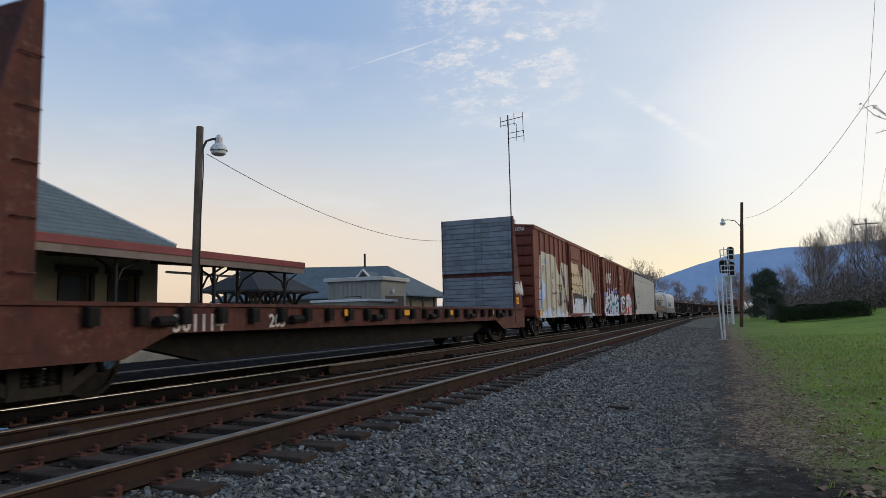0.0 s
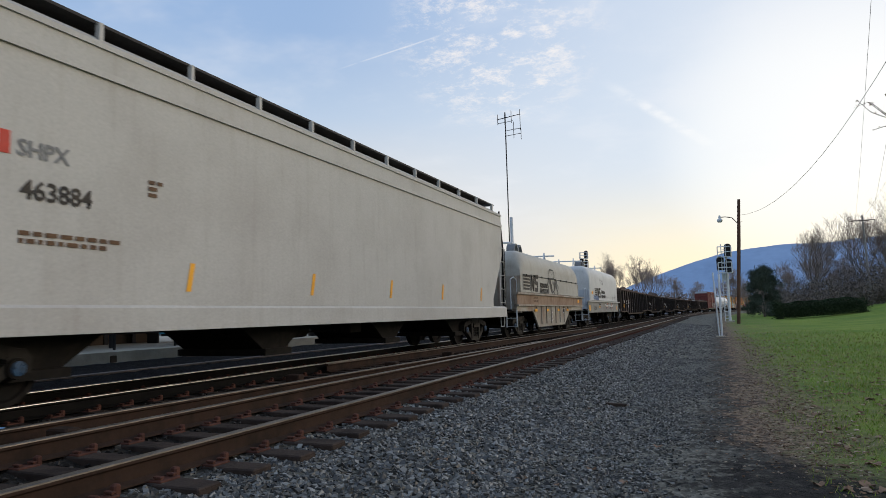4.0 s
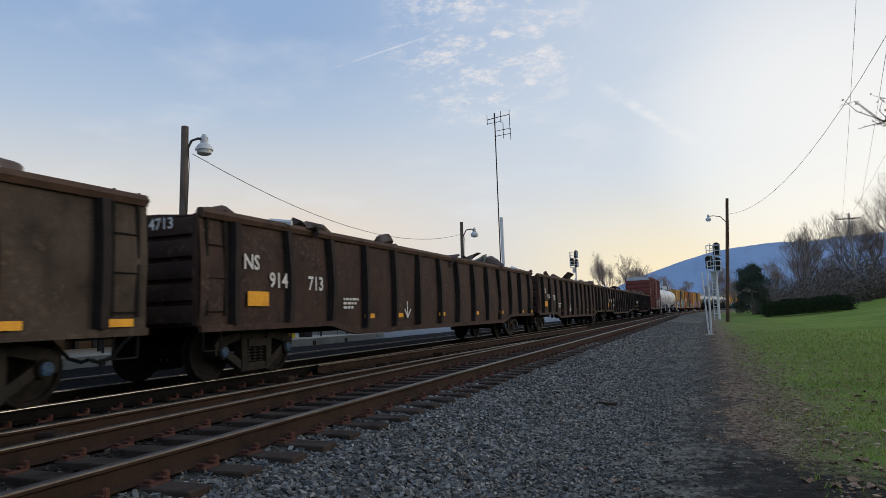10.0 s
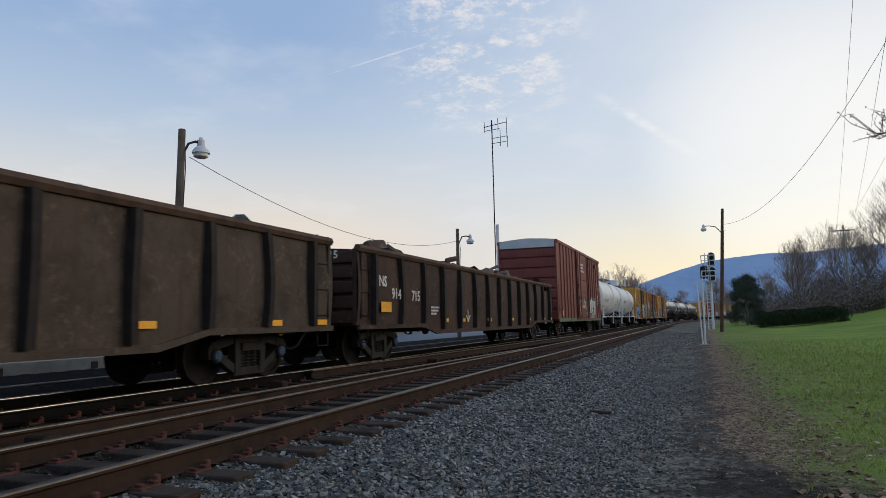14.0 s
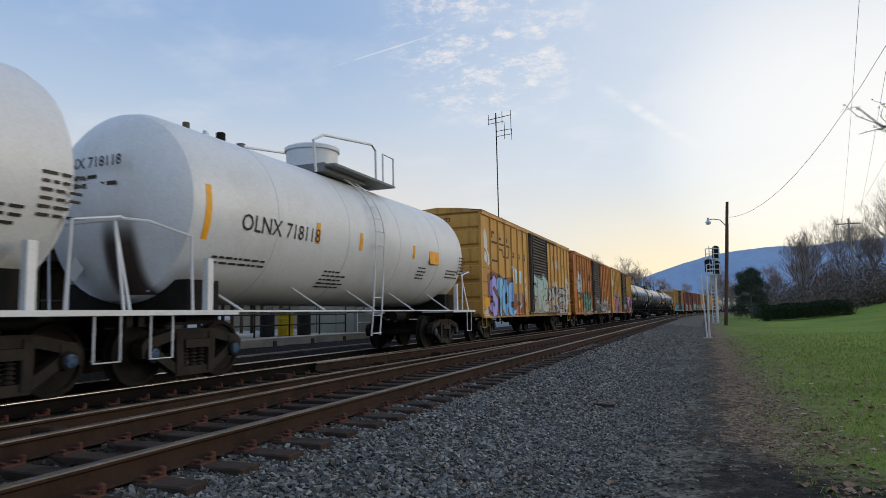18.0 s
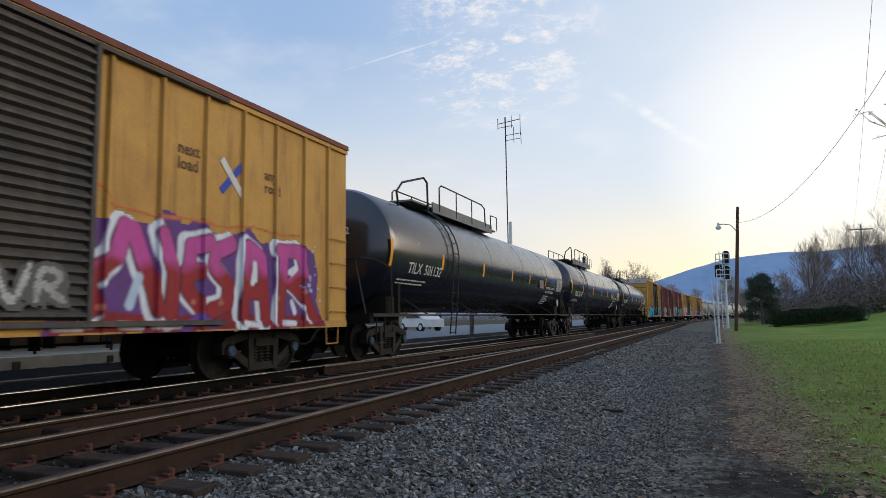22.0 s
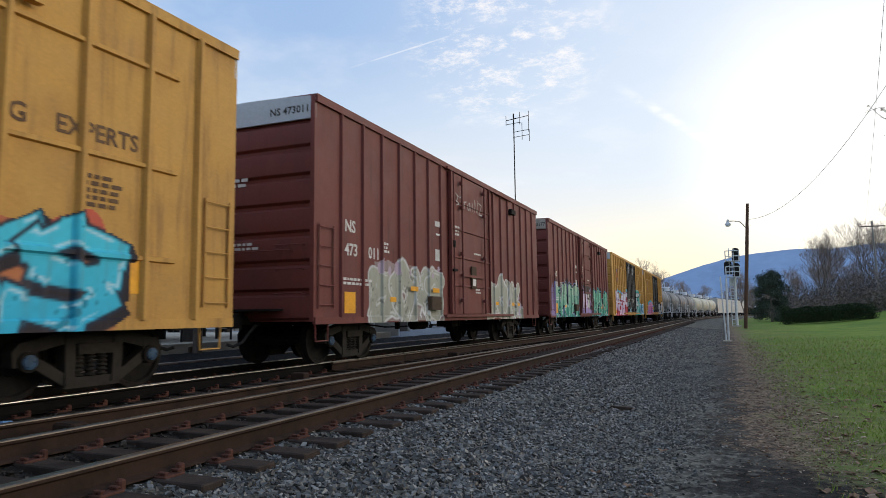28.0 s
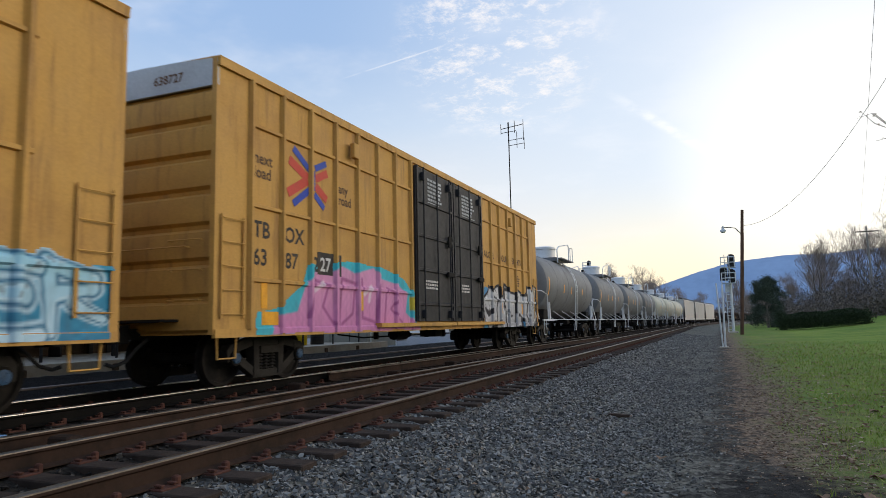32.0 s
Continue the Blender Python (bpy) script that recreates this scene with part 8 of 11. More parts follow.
mural(car, sf, (9.9, 14.4, 0.82, 2.2), [("spots", 9, (0.08, 0.2), (0.0, 1.0, 0.7, 1.1), (0.50, 0.47, 0.40)), ("field", 0.35, 0.3, (0.35, 0.31, 0.25), (0.30, 0.16, 0.08)), ("letters", "PAKER", 0.13, (0.42, 0.39, 0.33), (0.36, 0.33, 0.28), ((0.05, (0.05, 0.06, 0.09)), (0.09, (0.05, 0.06, 0.10)), (0.12, (0.52, 0.50, 0.46)))), ("spots", 2, (0.08, 0.12), (0.85, 0.95, 0.6, 0.9), (0.03, 0.22, 0.08))], seed=66, label="tan and navy sprayed lettering")
mural(car, sf, (14.3, 15.2, 0.9, 2.9), [("letters", "8", 0.09, (0.56, 0.56, 0.54), (0.56, 0.56, 0.56), ((0.035, (0.15, 0.11, 0.08)), (0.1, (0.52, 0.49, 0.4))))], seed=70, label="white sprayed tag")
for y, z in ((11.2, 3.6), (13.4, 3.3)):
    small_print(car, y, z, 2, 0.42, 0.07, "letter_brown")
mural(car, flush(HALF + 0.118), (6.7, 9.5, 0.93, 2.5), [("field", 0.3, 0.3, (0.32, 0.31, 0.24), (0.25, 0.26, 0.2)), ("letters", "FRE", 0.16, (0.30, 0.47, 0.47), (0.40, 0.42, 0.34), ((0.05, (0.04, 0.045, 0.05)), (0.08, (0.42, 0.52, 0.52))))], seed=67, label="pale teal sprayed lettering")
stripe(car, 0.25, 1.18, 0.5, 0.30)
patch(car, sf, 0.1, 0.9, 0.82, 1.5, 68, (0.55, 0.52, 0.47), (0.5, 0.47, 0.42), 0.1, 0.04)
graffiti(car, sf, 11.8, 12.4, 3.1, 3.5, 1, 69, (0.4, 0.45, 0.6), (0.5, 0.5, 0.55), (0.45, 0.4, 0.35), fat=0.1, step=0.02)

car, sf = rail_box(302.8, "rust-streaked orange boxcar with grey louvred door", "orange", True, "34445")
graffiti(car, sf, 1.0, 2.35, 1.95, 3.25, 2, 71, (0.42, 0.48, 0.52), (0.36, 0.40, 0.44), (0.10, 0.30, 0.30), fat=0.22)
graffiti(car, sf, 2.9, 5.6, 0.88, 2.0, 3, 72, (0.05, 0.24, 0.17), (0.04, 0.18, 0.14), (0.03, 0.10, 0.08), (0.12, 0.05, 0.03), fat=0.22)
mural(car, sf, (9.6, 15.4, 0.82, 2.0), [
    ("poly", [(9.6, 0.82), (9.6, 1.9), (10.0, 2.0), (10.4, 1.6), (10.9, 1.95), (11.4, 1.5), (12.0, 1.9), (12.6, 1.55), (13.3, 1.9), (14.2, 1.6), (15.4, 1.5), (15.4, 0.82)], (0.16, 0.13, 0.11), (0.20, 0.15, 0.12), 3.0),
    ("line", [(9.7, 1.0), (9.9, 1.6), (10.3, 1.75), (10.5, 1.3), (10.2, 1.05)], 0.10, (0.42, 0.42, 0.41)), ("line", [(10.6, 0.95), (10.9, 1.75), (11.3, 1.5), (11.2, 1.1)], 0.09, (0.34, 0.42, 0.46)), ("line", [(11.5, 0.95), (11.9, 1.75), (12.4, 1.6), (12.3, 1.1), (12.0, 1.0)], 0.11, (0.30, 0.44, 0.52)), ("line", [(12.7, 1.0), (13.0, 1.7), (13.6, 1.5)], 0.09, (0.42, 0.43, 0.42)),
    ("poly", [(9.6, 0.82), (9.7, 1.1), (10.8, 1.0), (12.2, 1.12), (13.4, 0.98), (15.3, 1.05), (15.4, 0.82)], (0.44, 0.40, 0.36), (0.40, 0.36, 0.32), 2.0),
    ("line", [(9.75, 1.7), (10.35, 1.85)], 0.03, (0.04, 0.04, 0.045)), ("line", [(11.6, 1.7), (12.5, 1.3)], 0.04, (0.05, 0.05, 0.055)), ("spots", 30, (0.02, 0.07), (0.0, 1.0, 0.0, 0.9), (0.06, 0.045, 0.04)), ("spots", 20, (0.02, 0.06), (0.0, 1.0, 0.0, 0.8), (0.5, 0.47, 0.43))], seed=73, label="worn pale blue and grey sprayed waves")
mural(car, flush(HALF + 0.118), (6.6, 9.5, 0.93, 2.1), [("line", [(6.9, 1.5), (7.4, 1.75), (8.0, 1.4)], 0.03, (0.36, 0.35, 0.33)), ("line", [(7.9, 1.2), (8.1, 1.85), (8.35, 1.5), (8.6, 1.8), (8.4, 1.2)], 0.045, (0.48, 0.47, 0.45)), ("spots", 26, (0.03, 0.10), (0.1, 1.0, 0.2, 0.8), (0.34, 0.33, 0.30)), ("spots", 30, (0.03, 0.12), (0.0, 1.0, 0.0, 0.5), (0.10, 0.045, 0.035))], seed=76, label="rust and pale sprayed strokes on the door")
mural(car, sf, (0.1, 6.4, 0.82, 1.5), [("poly", [(2.4, 0.82), (2.7, 1.2), (4.8, 1.1), (5.6, 1.5), (6.3, 1.3), (6.4, 0.82)], (0.30, 0.20, 0.14), (0.34, 0.26, 0.20), 4.0), ("spots", 30, (0.04, 0.13), (0.3, 1.0, 0.0, 0.9), (0.13, 0.06, 0.035)), ("line", [(5.3, 1.0), (5.8, 1.35), (6.2, 1.0)], 0.05, (0.44, 0.41, 0.38))], seed=77, label="scuffed rusty lower side")
stripe(car, 13.2, 1.1, 0.85, 0.95, HALF + 0.02, "yellow", "number_panel")
mural(car, sf, (11.6, 14.0, 2.3, 3.5), [("line", [(12.1, 3.4), (13.5, 2.4)], 0.13, (0.46, 0.10, 0.045)), ("line", [(13.45, 3.3), (12.1, 2.4)], 0.13, (0.50, 0.30, 0.13)), ("line", [(12.75, 3.0), (13.5, 2.4)], 0.12, (0.46, 0.10, 0.045))], seed=74, label="faded crossed mark")
mural(car, sf, (4.9, 6.3, 2.6, 3.5), [("poly", [(4.75, 3.05), (5.2, 3.15), (5.35, 3.4), (5.5, 3.2), (5.85, 3.25), (5.6, 2.98), (5.75, 2.75), (5.35, 2.9), (5.0, 2.7), (5.1, 2.95)], (0.07, 0.055, 0.05)), ("poly", [(5.45, 2.75), (5.75, 2.75), (5.75, 2.98), (5.45, 2.98)], (0.6, 0.6, 0.58)), ("poly", [(5.72, 2.6), (5.92, 2.6), (5.92, 2.74), (5.72, 2.74)], (0.6, 0.6, 0.58))], seed=75, label="dark star shape and white stickers")
stripe(car, 1.0, 1.72, 1.75, 0.4, HALF + 0.006, "letter_black", "number_panel")
words(car, "344 45", 0.34, (HALF + 0.013, 1.05, 1.78), SIDE, "letter_white")
stripe(car, 2.7, 1.75, 0.1, 0.5, HALF + 0.012)
stripe(car, 1.0, 1.2, 0.8, 0.42, HALF + 0.006)
stripe(car, 6.6, 0.88, 0.5, 0.1, HALF + 0.14)

car, sf = rail_box(319.5, "clean yellow boxcar with dark louvred door and red and magenta graffiti", "yellow", False, "43309")
mural(car, sf, (1.2, 4.8, 0.80, 2.15), [("spots", 9, (0.2, 0.34), (-0.04, 1.02, 0.2, 0.6), (0.10, 0.42, 0.58)), ("letters", "ARIU", 0.15, (0.52, 0.15, 0.14), (0.46, 0.16, 0.17), ((0.05, (0.10, 0.02, 0.03)), (0.12, (0.05, 0.30, 0.52)))), ("spots", 12, (0.02, 0.05), (0.0, 1.0, 0.2, 1.0), (0.6, 0.5, 0.5))], seed=81, label="red sprayed lettering with a cyan edge")
STROKES = [[(10.15, 2.15), (10.02, 1.75), (9.62, 1.45), (9.72, 1.12)], [(10.28, 2.12), (10.5, 1.6), (10.72, 1.12)], [(10.78, 2.12), (10.98, 1.6), (10.95, 1.08)], [(11.68, 2.08), (11.3, 2.0), (11.24, 1.4), (11.5, 1.15)], [(11.24, 1.65), (11.48, 1.66)], [(12.15, 2.12), (11.82, 1.98), (11.78, 1.75), (12.12, 1.5), (12.08, 1.2), (11.78, 1.1)], [(12.46, 1.0), (12.58, 2.1), (12.9, 1.95), (13.0, 0.98)], [(12.55, 1.4), (12.95, 1.4)], [(13.42, 0.98), (13.52, 2.05)], [(13.36, 2.12), (13.98, 2.15), (14.16, 1.8), (13.72, 1.56), (14.22, 1.3), (14.45, 0.98)]]
WHITE, VIOLET = (0.62, 0.65, 0.72), (0.11, 0.045, 0.19)
mural(car, sf, (9.2, 14.8, 0.80, 2.3), [
    ("poly", [(9.0, 0.8), (9.25, 1.25), (9.35, 1.95), (9.65, 2.2), (10.6, 2.25), (10.75, 2.5), (11.0, 2.45), (11.15, 2.3), (11.5, 2.45), (11.75, 2.25), (12.3, 2.3), (12.6, 2.45), (12.9, 2.2), (13.3, 2.3), (13.9, 2.35), (14.45, 2.2), (14.6, 1.8), (14.55, 1.3), (14.85, 0.8)], VIOLET, (0.12, 0.05, 0.20), 2.0),
    ("line", [(9.6, 2.45), (9.75, 2.6), (9.95, 2.4), (10.6, 2.35), (11.3, 2.4), (12.0, 2.35), (12.7, 2.45), (13.4, 2.4), (14.0, 2.45)], 0.03, (0.52, 0.16, 0.05)),
    ("poly", [(9.1, 0.8), (9.3, 1.08), (10.8, 1.02), (12.2, 1.1), (13.4, 1.0), (14.7, 1.05), (14.8, 0.8)], (0.25, 0.025, 0.03), (0.20, 0.02, 0.03), 1.5)]
    + [("line", [(a - 0.09, b + 0.035) for a, b in st], 0.165, WHITE) for st in STROKES] + [("line", [(a - 0.05, b - 0.10) for a, b in st], 0.15, WHITE) for st in STROKES[:3] + STROKES[6:7]]
    + [("line", st, 0.140, (0.035, 0.012, 0.03)) for st in STROKES] + [("line", [(a + 0.01, b) for a, b in st], 0.122, (0.46, 0.075, 0.29), (0.27, 0.024, 0.03)) for st in STROKES]
    + [("line", [(a, 0.9), (a + 0.34, 0.88)], 0.045, WHITE) for a in (9.2, 10.1, 10.9, 12.5, 13.5)] + [("line", [(11.2, 0.85), (11.5, 1.0), (11.8, 0.86)], 0.07, (0.13, 0.06, 0.30))]
    + [("line", [(12.68, 1.55), (12.74, 1.85)], 0.045, WHITE), ("line", [(13.75, 1.75), (13.9, 1.85)], 0.05, WHITE), ("line", [(13.75, 1.25), (13.85, 1.08)], 0.055, WHITE), ("line", [(10.25, 1.15), (10.38, 1.5)], 0.07, (0.42, 0.52, 0.66))]
    + [("spots", 9, (0.025, 0.05), (0.0, 1.0, 0.1, 0.6), (0.44, 0.14, 0.10)), ("spots", 14, (0.015, 0.04), (0.9, 0.98, 0.3, 1.0), (0.42, 0.45, 0.66))], seed=83, label="magenta and red sharp-edged sprayed lettering")
part("roof_edge", Geo().box(HALF + 0.03, HALF + 0.075, 0.0, 15.6, 4.36, 4.45), M["brown"], car, "rust-brown roof edge")
graffiti(car, sf, 0.3, 1.0, 3.0, 3.5, 3, 83, (0.5, 0.5, 0.48), (0.5, 0.5, 0.48), (0.5, 0.45, 0.35), fat=0.05, step=0.02)
graffiti(car, lambda y, z: np.full_like(y, HALF + 0.118), 6.8, 9.3, 1.1, 1.6, 5, 84, (0.4, 0.4, 0.38), (0.3, 0.3, 0.28), (0.1, 0.1, 0.1), fat=0.1, step=0.02)
words(car, "RB", 0.36, (HALF + 0.007, 2.0, 2.25), SIDE, "letter_black")
words(car, "OX", 0.36, (HALF + 0.007, 2.85, 2.25), SIDE, "letter_black")
words(car, "43", 0.34, (HALF + 0.004, 2.0, 1.85), SIDE, "letter_black")
words(car, "309", 0.34, (HALF + 0.004, 2.85, 1.85), SIDE, "letter_black")
g = Geo()
bar(g, (11.9, 2.9), (12.4, 3.4), 0.12, HALF + 0.006, HALF + 0.009)
part("crossed_mark", g, M["blue"], car)
g = Geo()
bar(g, (11.9, 3.4), (12.4, 2.9), 0.12, HALF + 0.0065, HALF + 0.0095)
part("crossed_mark", g, M["letter_white"], car)
stripe(car, 4.9, 1.55, 0.4, 0.4, HALF + 0.006, "silver", "panel_patch")
for tx, y, z in (("next", 11.0, 3.30), ("load", 11.0, 3.08), ("any", 12.95, 3.28), ("road", 12.95, 3.06)):
    words(car, tx, 0.24, (HALF + 0.008, y, z), SIDE, "letter_brown")

# ---- long black tank cars ----
tank_car(336.95, 20.0, "long glossy black pressure tank car with roof walkway", "black", 1.51, 2.64, True, True, False, "501132", "TILX")
tank_car(358.4, 20.0, "long glossy black pressure tank car with handrails on top", "black", 1.51, 2.64, True, True, False, "501107", "TILX")
tank_car(379.9, 19.6, "long black pressure tank car with dusty shell", "black", 1.51, 2.64, True, True, False, "501091", "TILX")


# ---- tall yellow boxcars with black double doors ----
def tall_yellow(s, label, nums, seed, L0=18.9):
    posts = [0.78, 1.62, 2.48, 3.34, 4.20, 5.08, 5.95, 6.80, 12.02, 12.95, 13.85, 14.8, 15.75, 16.7, 17.6]
    car, sf = boxcar(s, L0, label, "yellow", 0.80, 5.05, posts, [], ends=7, band=(0.42, "silver"), rails=(1.70, 2.90, 4.22), skip=((0.78, 6.85), (12.0, L0 - 1.2)), rib=(0.12, 0.075), rise=0.07)
    boxcar_irons(car, L0, 0.80, 5.05, "yellow", True, 2.6)
    x = HALF + 0.02
    for k, (a, b) in enumerate(((6.97, 9.40), (9.44, 11.88))):
        d = part("door", Geo().slab(x, x + 0.06, a, b, 1.02, 4.88, 0.012), M["door"], car, "black plug door leaf")
        for z in (1.45, 2.3, 3.15, 4.0):
            part("door_rib", Geo().prism([(x + 0.055, z - 0.05), (x + 0.10, z - 0.03), (x + 0.10, z + 0.03), (x + 0.055, z + 0.05)], a + 0.03, b - 0.03, "y"), M["door"], d)
        for q in (a + 0.35, (a + b) / 2, b - 0.35):
            part("lock_rod", Geo().tube([(x + 0.13, q, 1.02), (x + 0.13, q, 4.88)], 0.022, 6), M["door"], d)
        part("door_handle", Geo().slab(x + 0.11, x + 0.18, b - 0.6, b - 0.15, 2.2, 2.32), M["dark"], d)
        part("latch", Geo().slab(x + 0.11, x + 0.16, b - 0.5, b - 0.3, 3.0, 3.3), M["dark"], d)
        for q in (a + 0.02, b - 0.10):
            part("door_frame", Geo().box(x + 0.055, x + 0.10, q, q + 0.08, 1.02, 4.88), M["door"], d)
        for q in (a + 0.35, b - 0.35):
            part("rod_guide", Geo().slab(x + 0.06, x + 0.17, q - 0.06, q + 0.06, 4.55, 4.75).slab(x + 0.06, x + 0.17, q - 0.06, q + 0.06, 1.1, 1.3), M["door"], d)
        small_print(d, a + 0.75, 4.62, 7, 1.0, 0.06, "silver", x + 0.062)
        small_print(d, a + 0.5, 2.0, 3, 0.8, 0.05, "letter_white", x + 0.062)
        part("door_track", Geo().box(HALF, HALF + 0.16, a - (2.0 if k == 0 else 0), b + (2.0 if k else 0), 0.90, 0.99), M["yellow"], d)
    for y in (3.85, 14.9):
        part("roof_bracket", Geo().slab(HALF + 0.05, HALF + 0.16, y, y + 0.2, 4.35, 4.65), M["yellow"], car)
    x = HALF + 0.006
    # crossed red and blue mark
    for a, b, w, ink, up in (((1.83, 3.87), (2.40, 3.64), 0.17, "red", 0), ((1.79, 3.27), (2.40, 3.60), 0.17, "red", 0), ((2.66, 3.68), (3.06, 3.86), 0.15, "red", 0), ((2.66, 3.54), (3.04, 3.34), 0.16, "red", 0),
                             ((1.95, 4.10), (2.50, 3.78), 0.13, "blue", 1), ((2.54, 3.82), (2.54, 3.44), 0.20, "blue", 2), ((2.50, 3.46), (1.95, 3.10), 0.13, "blue", 3), ((2.64, 3.87), (3.02, 4.04), 0.12, "blue", 1), ((2.62, 3.38), (2.95, 3.16), 0.12, "blue", 1)):
        g = Geo()
        bar(g, a, b, w, x + 0.0008 * up, x + 0.003 + 0.0008 * up)
        part("crossed_mark", g, M[ink], car)
    for tx, y, z in (("next", 0.86, 3.62), ("load", 0.86, 3.38), ("any", 3.46, 3.56), ("road", 3.46, 3.33)):
        words(car, tx, 0.27, (x, y, z), SIDE, "letter_brown")
    words(car, "TB", 0.38, (x, 0.86, 2.40), SIDE, "letter_black")
    words(car, "OX", 0.38, (x, 1.70, 2.40), SIDE, "letter_black")
    for w, y in zip(nums, (0.86, 1.72, 2.58)):
        words(car, w, 0.38, (x, y, 1.95), SIDE, "letter_black")
    words(car, nums[0] + nums[1] + nums[2], 0.2, (0.3, -0.016, 4.78), END, "letter_brown")
    for t, y in (("RAILCAR", 12.1), ("POOLING", 13.75), ("EXPERTS", 15.4)):
        words(car, t, 0.30, (x, y, 3.05), SIDE, "letter_brown")
    small_print(car, 15.8, 2.6, 5, 0.5, 0.05, "letter_brown")
    part("notice", Geo().box(x, x + 0.004, 1.1, 1.75, 0.98, 1.2), M["reflect"], car)
    for y in (0.98, 4.15, 13.9, 16.4):
        stripe(car, y + 0.1, 1.25, 0.16, 0.42)
    return car, sf


car, sf = tall_yellow(401.3, "tall yellow boxcar with black double doors and turquoise graffiti", ("64", "02", "45"), 1, 18.4)
TURQ, TURQ2 = (0.06, 0.50, 0.64), (0.035, 0.40, 0.58)
mural(car, sf, (1.35, 6.9, 0.80, 1.95), [
    ("poly", [(0.75, 0.82), (0.75, 1.7), (1.3, 1.75), (2.0, 1.95), (3.0, 2.2), (3.6, 2.35), (4.2, 2.1), (5.0, 1.95), (6.0, 2.05), (6.9, 1.75), (6.9, 0.82)], (0.45, 0.15, 0.07), (0.40, 0.17, 0.07), 3.0),
    ("spots", 16, (0.14, 0.3), (0.05, 0.95, 0.75, 1.15), (0.52, 0.11, 0.08)), ("spots", 40, (0.015, 0.04), (0.0, 1.0, 0.7, 1.2), (0.62, 0.50, 0.44)),
    ("letters", "ANENS", 0.16, TURQ, TURQ2, ((0.05, (0.02, 0.03, 0.05)),), True, 0.12, (0.12, -0.10, (0.025, 0.02, 0.025))),
    ("line", [(1.5, 1.3), (2.3, 1.6), (2.9, 1.3)], 0.09, TURQ), ("line", [(4.4, 1.75), (5.2, 1.3), (6.4, 1.5)], 0.08, TURQ2), ("spots", 6, (0.06, 0.12), (0.1, 0.9, 0.0, 0.6), (0.55, 0.22, 0.03))], seed=91, label="turquoise sharp-edged lettering over red bubbles")
mural(car, sf, (0.2, 1.4, 0.82, 2.0), [("poly", [(0.1, 0.82), (0.1, 1.6), (0.5, 1.75), (0.78, 1.5), (0.8, 0.82)], (0.50, 0.44, 0.12), (0.50, 0.42, 0.10), 4.0), ("line", [(0.75, 1.75), (0.95, 1.95), (1.0, 1.75), (1.15, 1.95), (1.3, 1.8)], 0.04, (0.55, 0.60, 0.25))], seed=94, label="pale yellow sprayed patch")
mural(car, sf, (12.0, 16.2, 0.80, 2.05), [("poly", [(12.0, 0.8), (12.0, 2.1), (13.2, 2.3), (14.5, 2.05), (16.3, 1.9), (16.3, 0.8)], (0.44, 0.13, 0.06), (0.42, 0.18, 0.07), 4.0), ("spots", 8, (0.12, 0.22), (0.0, 1.0, 0.7, 1.1), (0.50, 0.10, 0.06)), ("letters", "TEKS", 0.16, TURQ, TURQ2, ((0.05, (0.02, 0.03, 0.05)),), True, 0.1, (0.1, -0.1, (0.025, 0.02, 0.025)))], seed=92, label="turquoise sprayed lettering")
mural(car, flush(HALF + 0.086), (7.2, 11.6, 1.2, 2.0), [("line", [(8.4, 1.35), (8.5, 1.75), (8.65, 1.4), (8.8, 1.8), (8.9, 1.4), (9.1, 1.7)], 0.035, (0.62, 0.62, 0.64)), ("line", [(8.3, 1.55), (9.15, 1.5)], 0.03, (0.6, 0.6, 0.62)), ("line", [(10.2, 1.6), (10.4, 1.5)], 0.03, (0.5, 0.5, 0.5)), ("line", [(8.1, 1.9), (8.3, 1.9)], 0.04, (0.55, 0.55, 0.55))], 0.02, 93, "white sprayed tag")


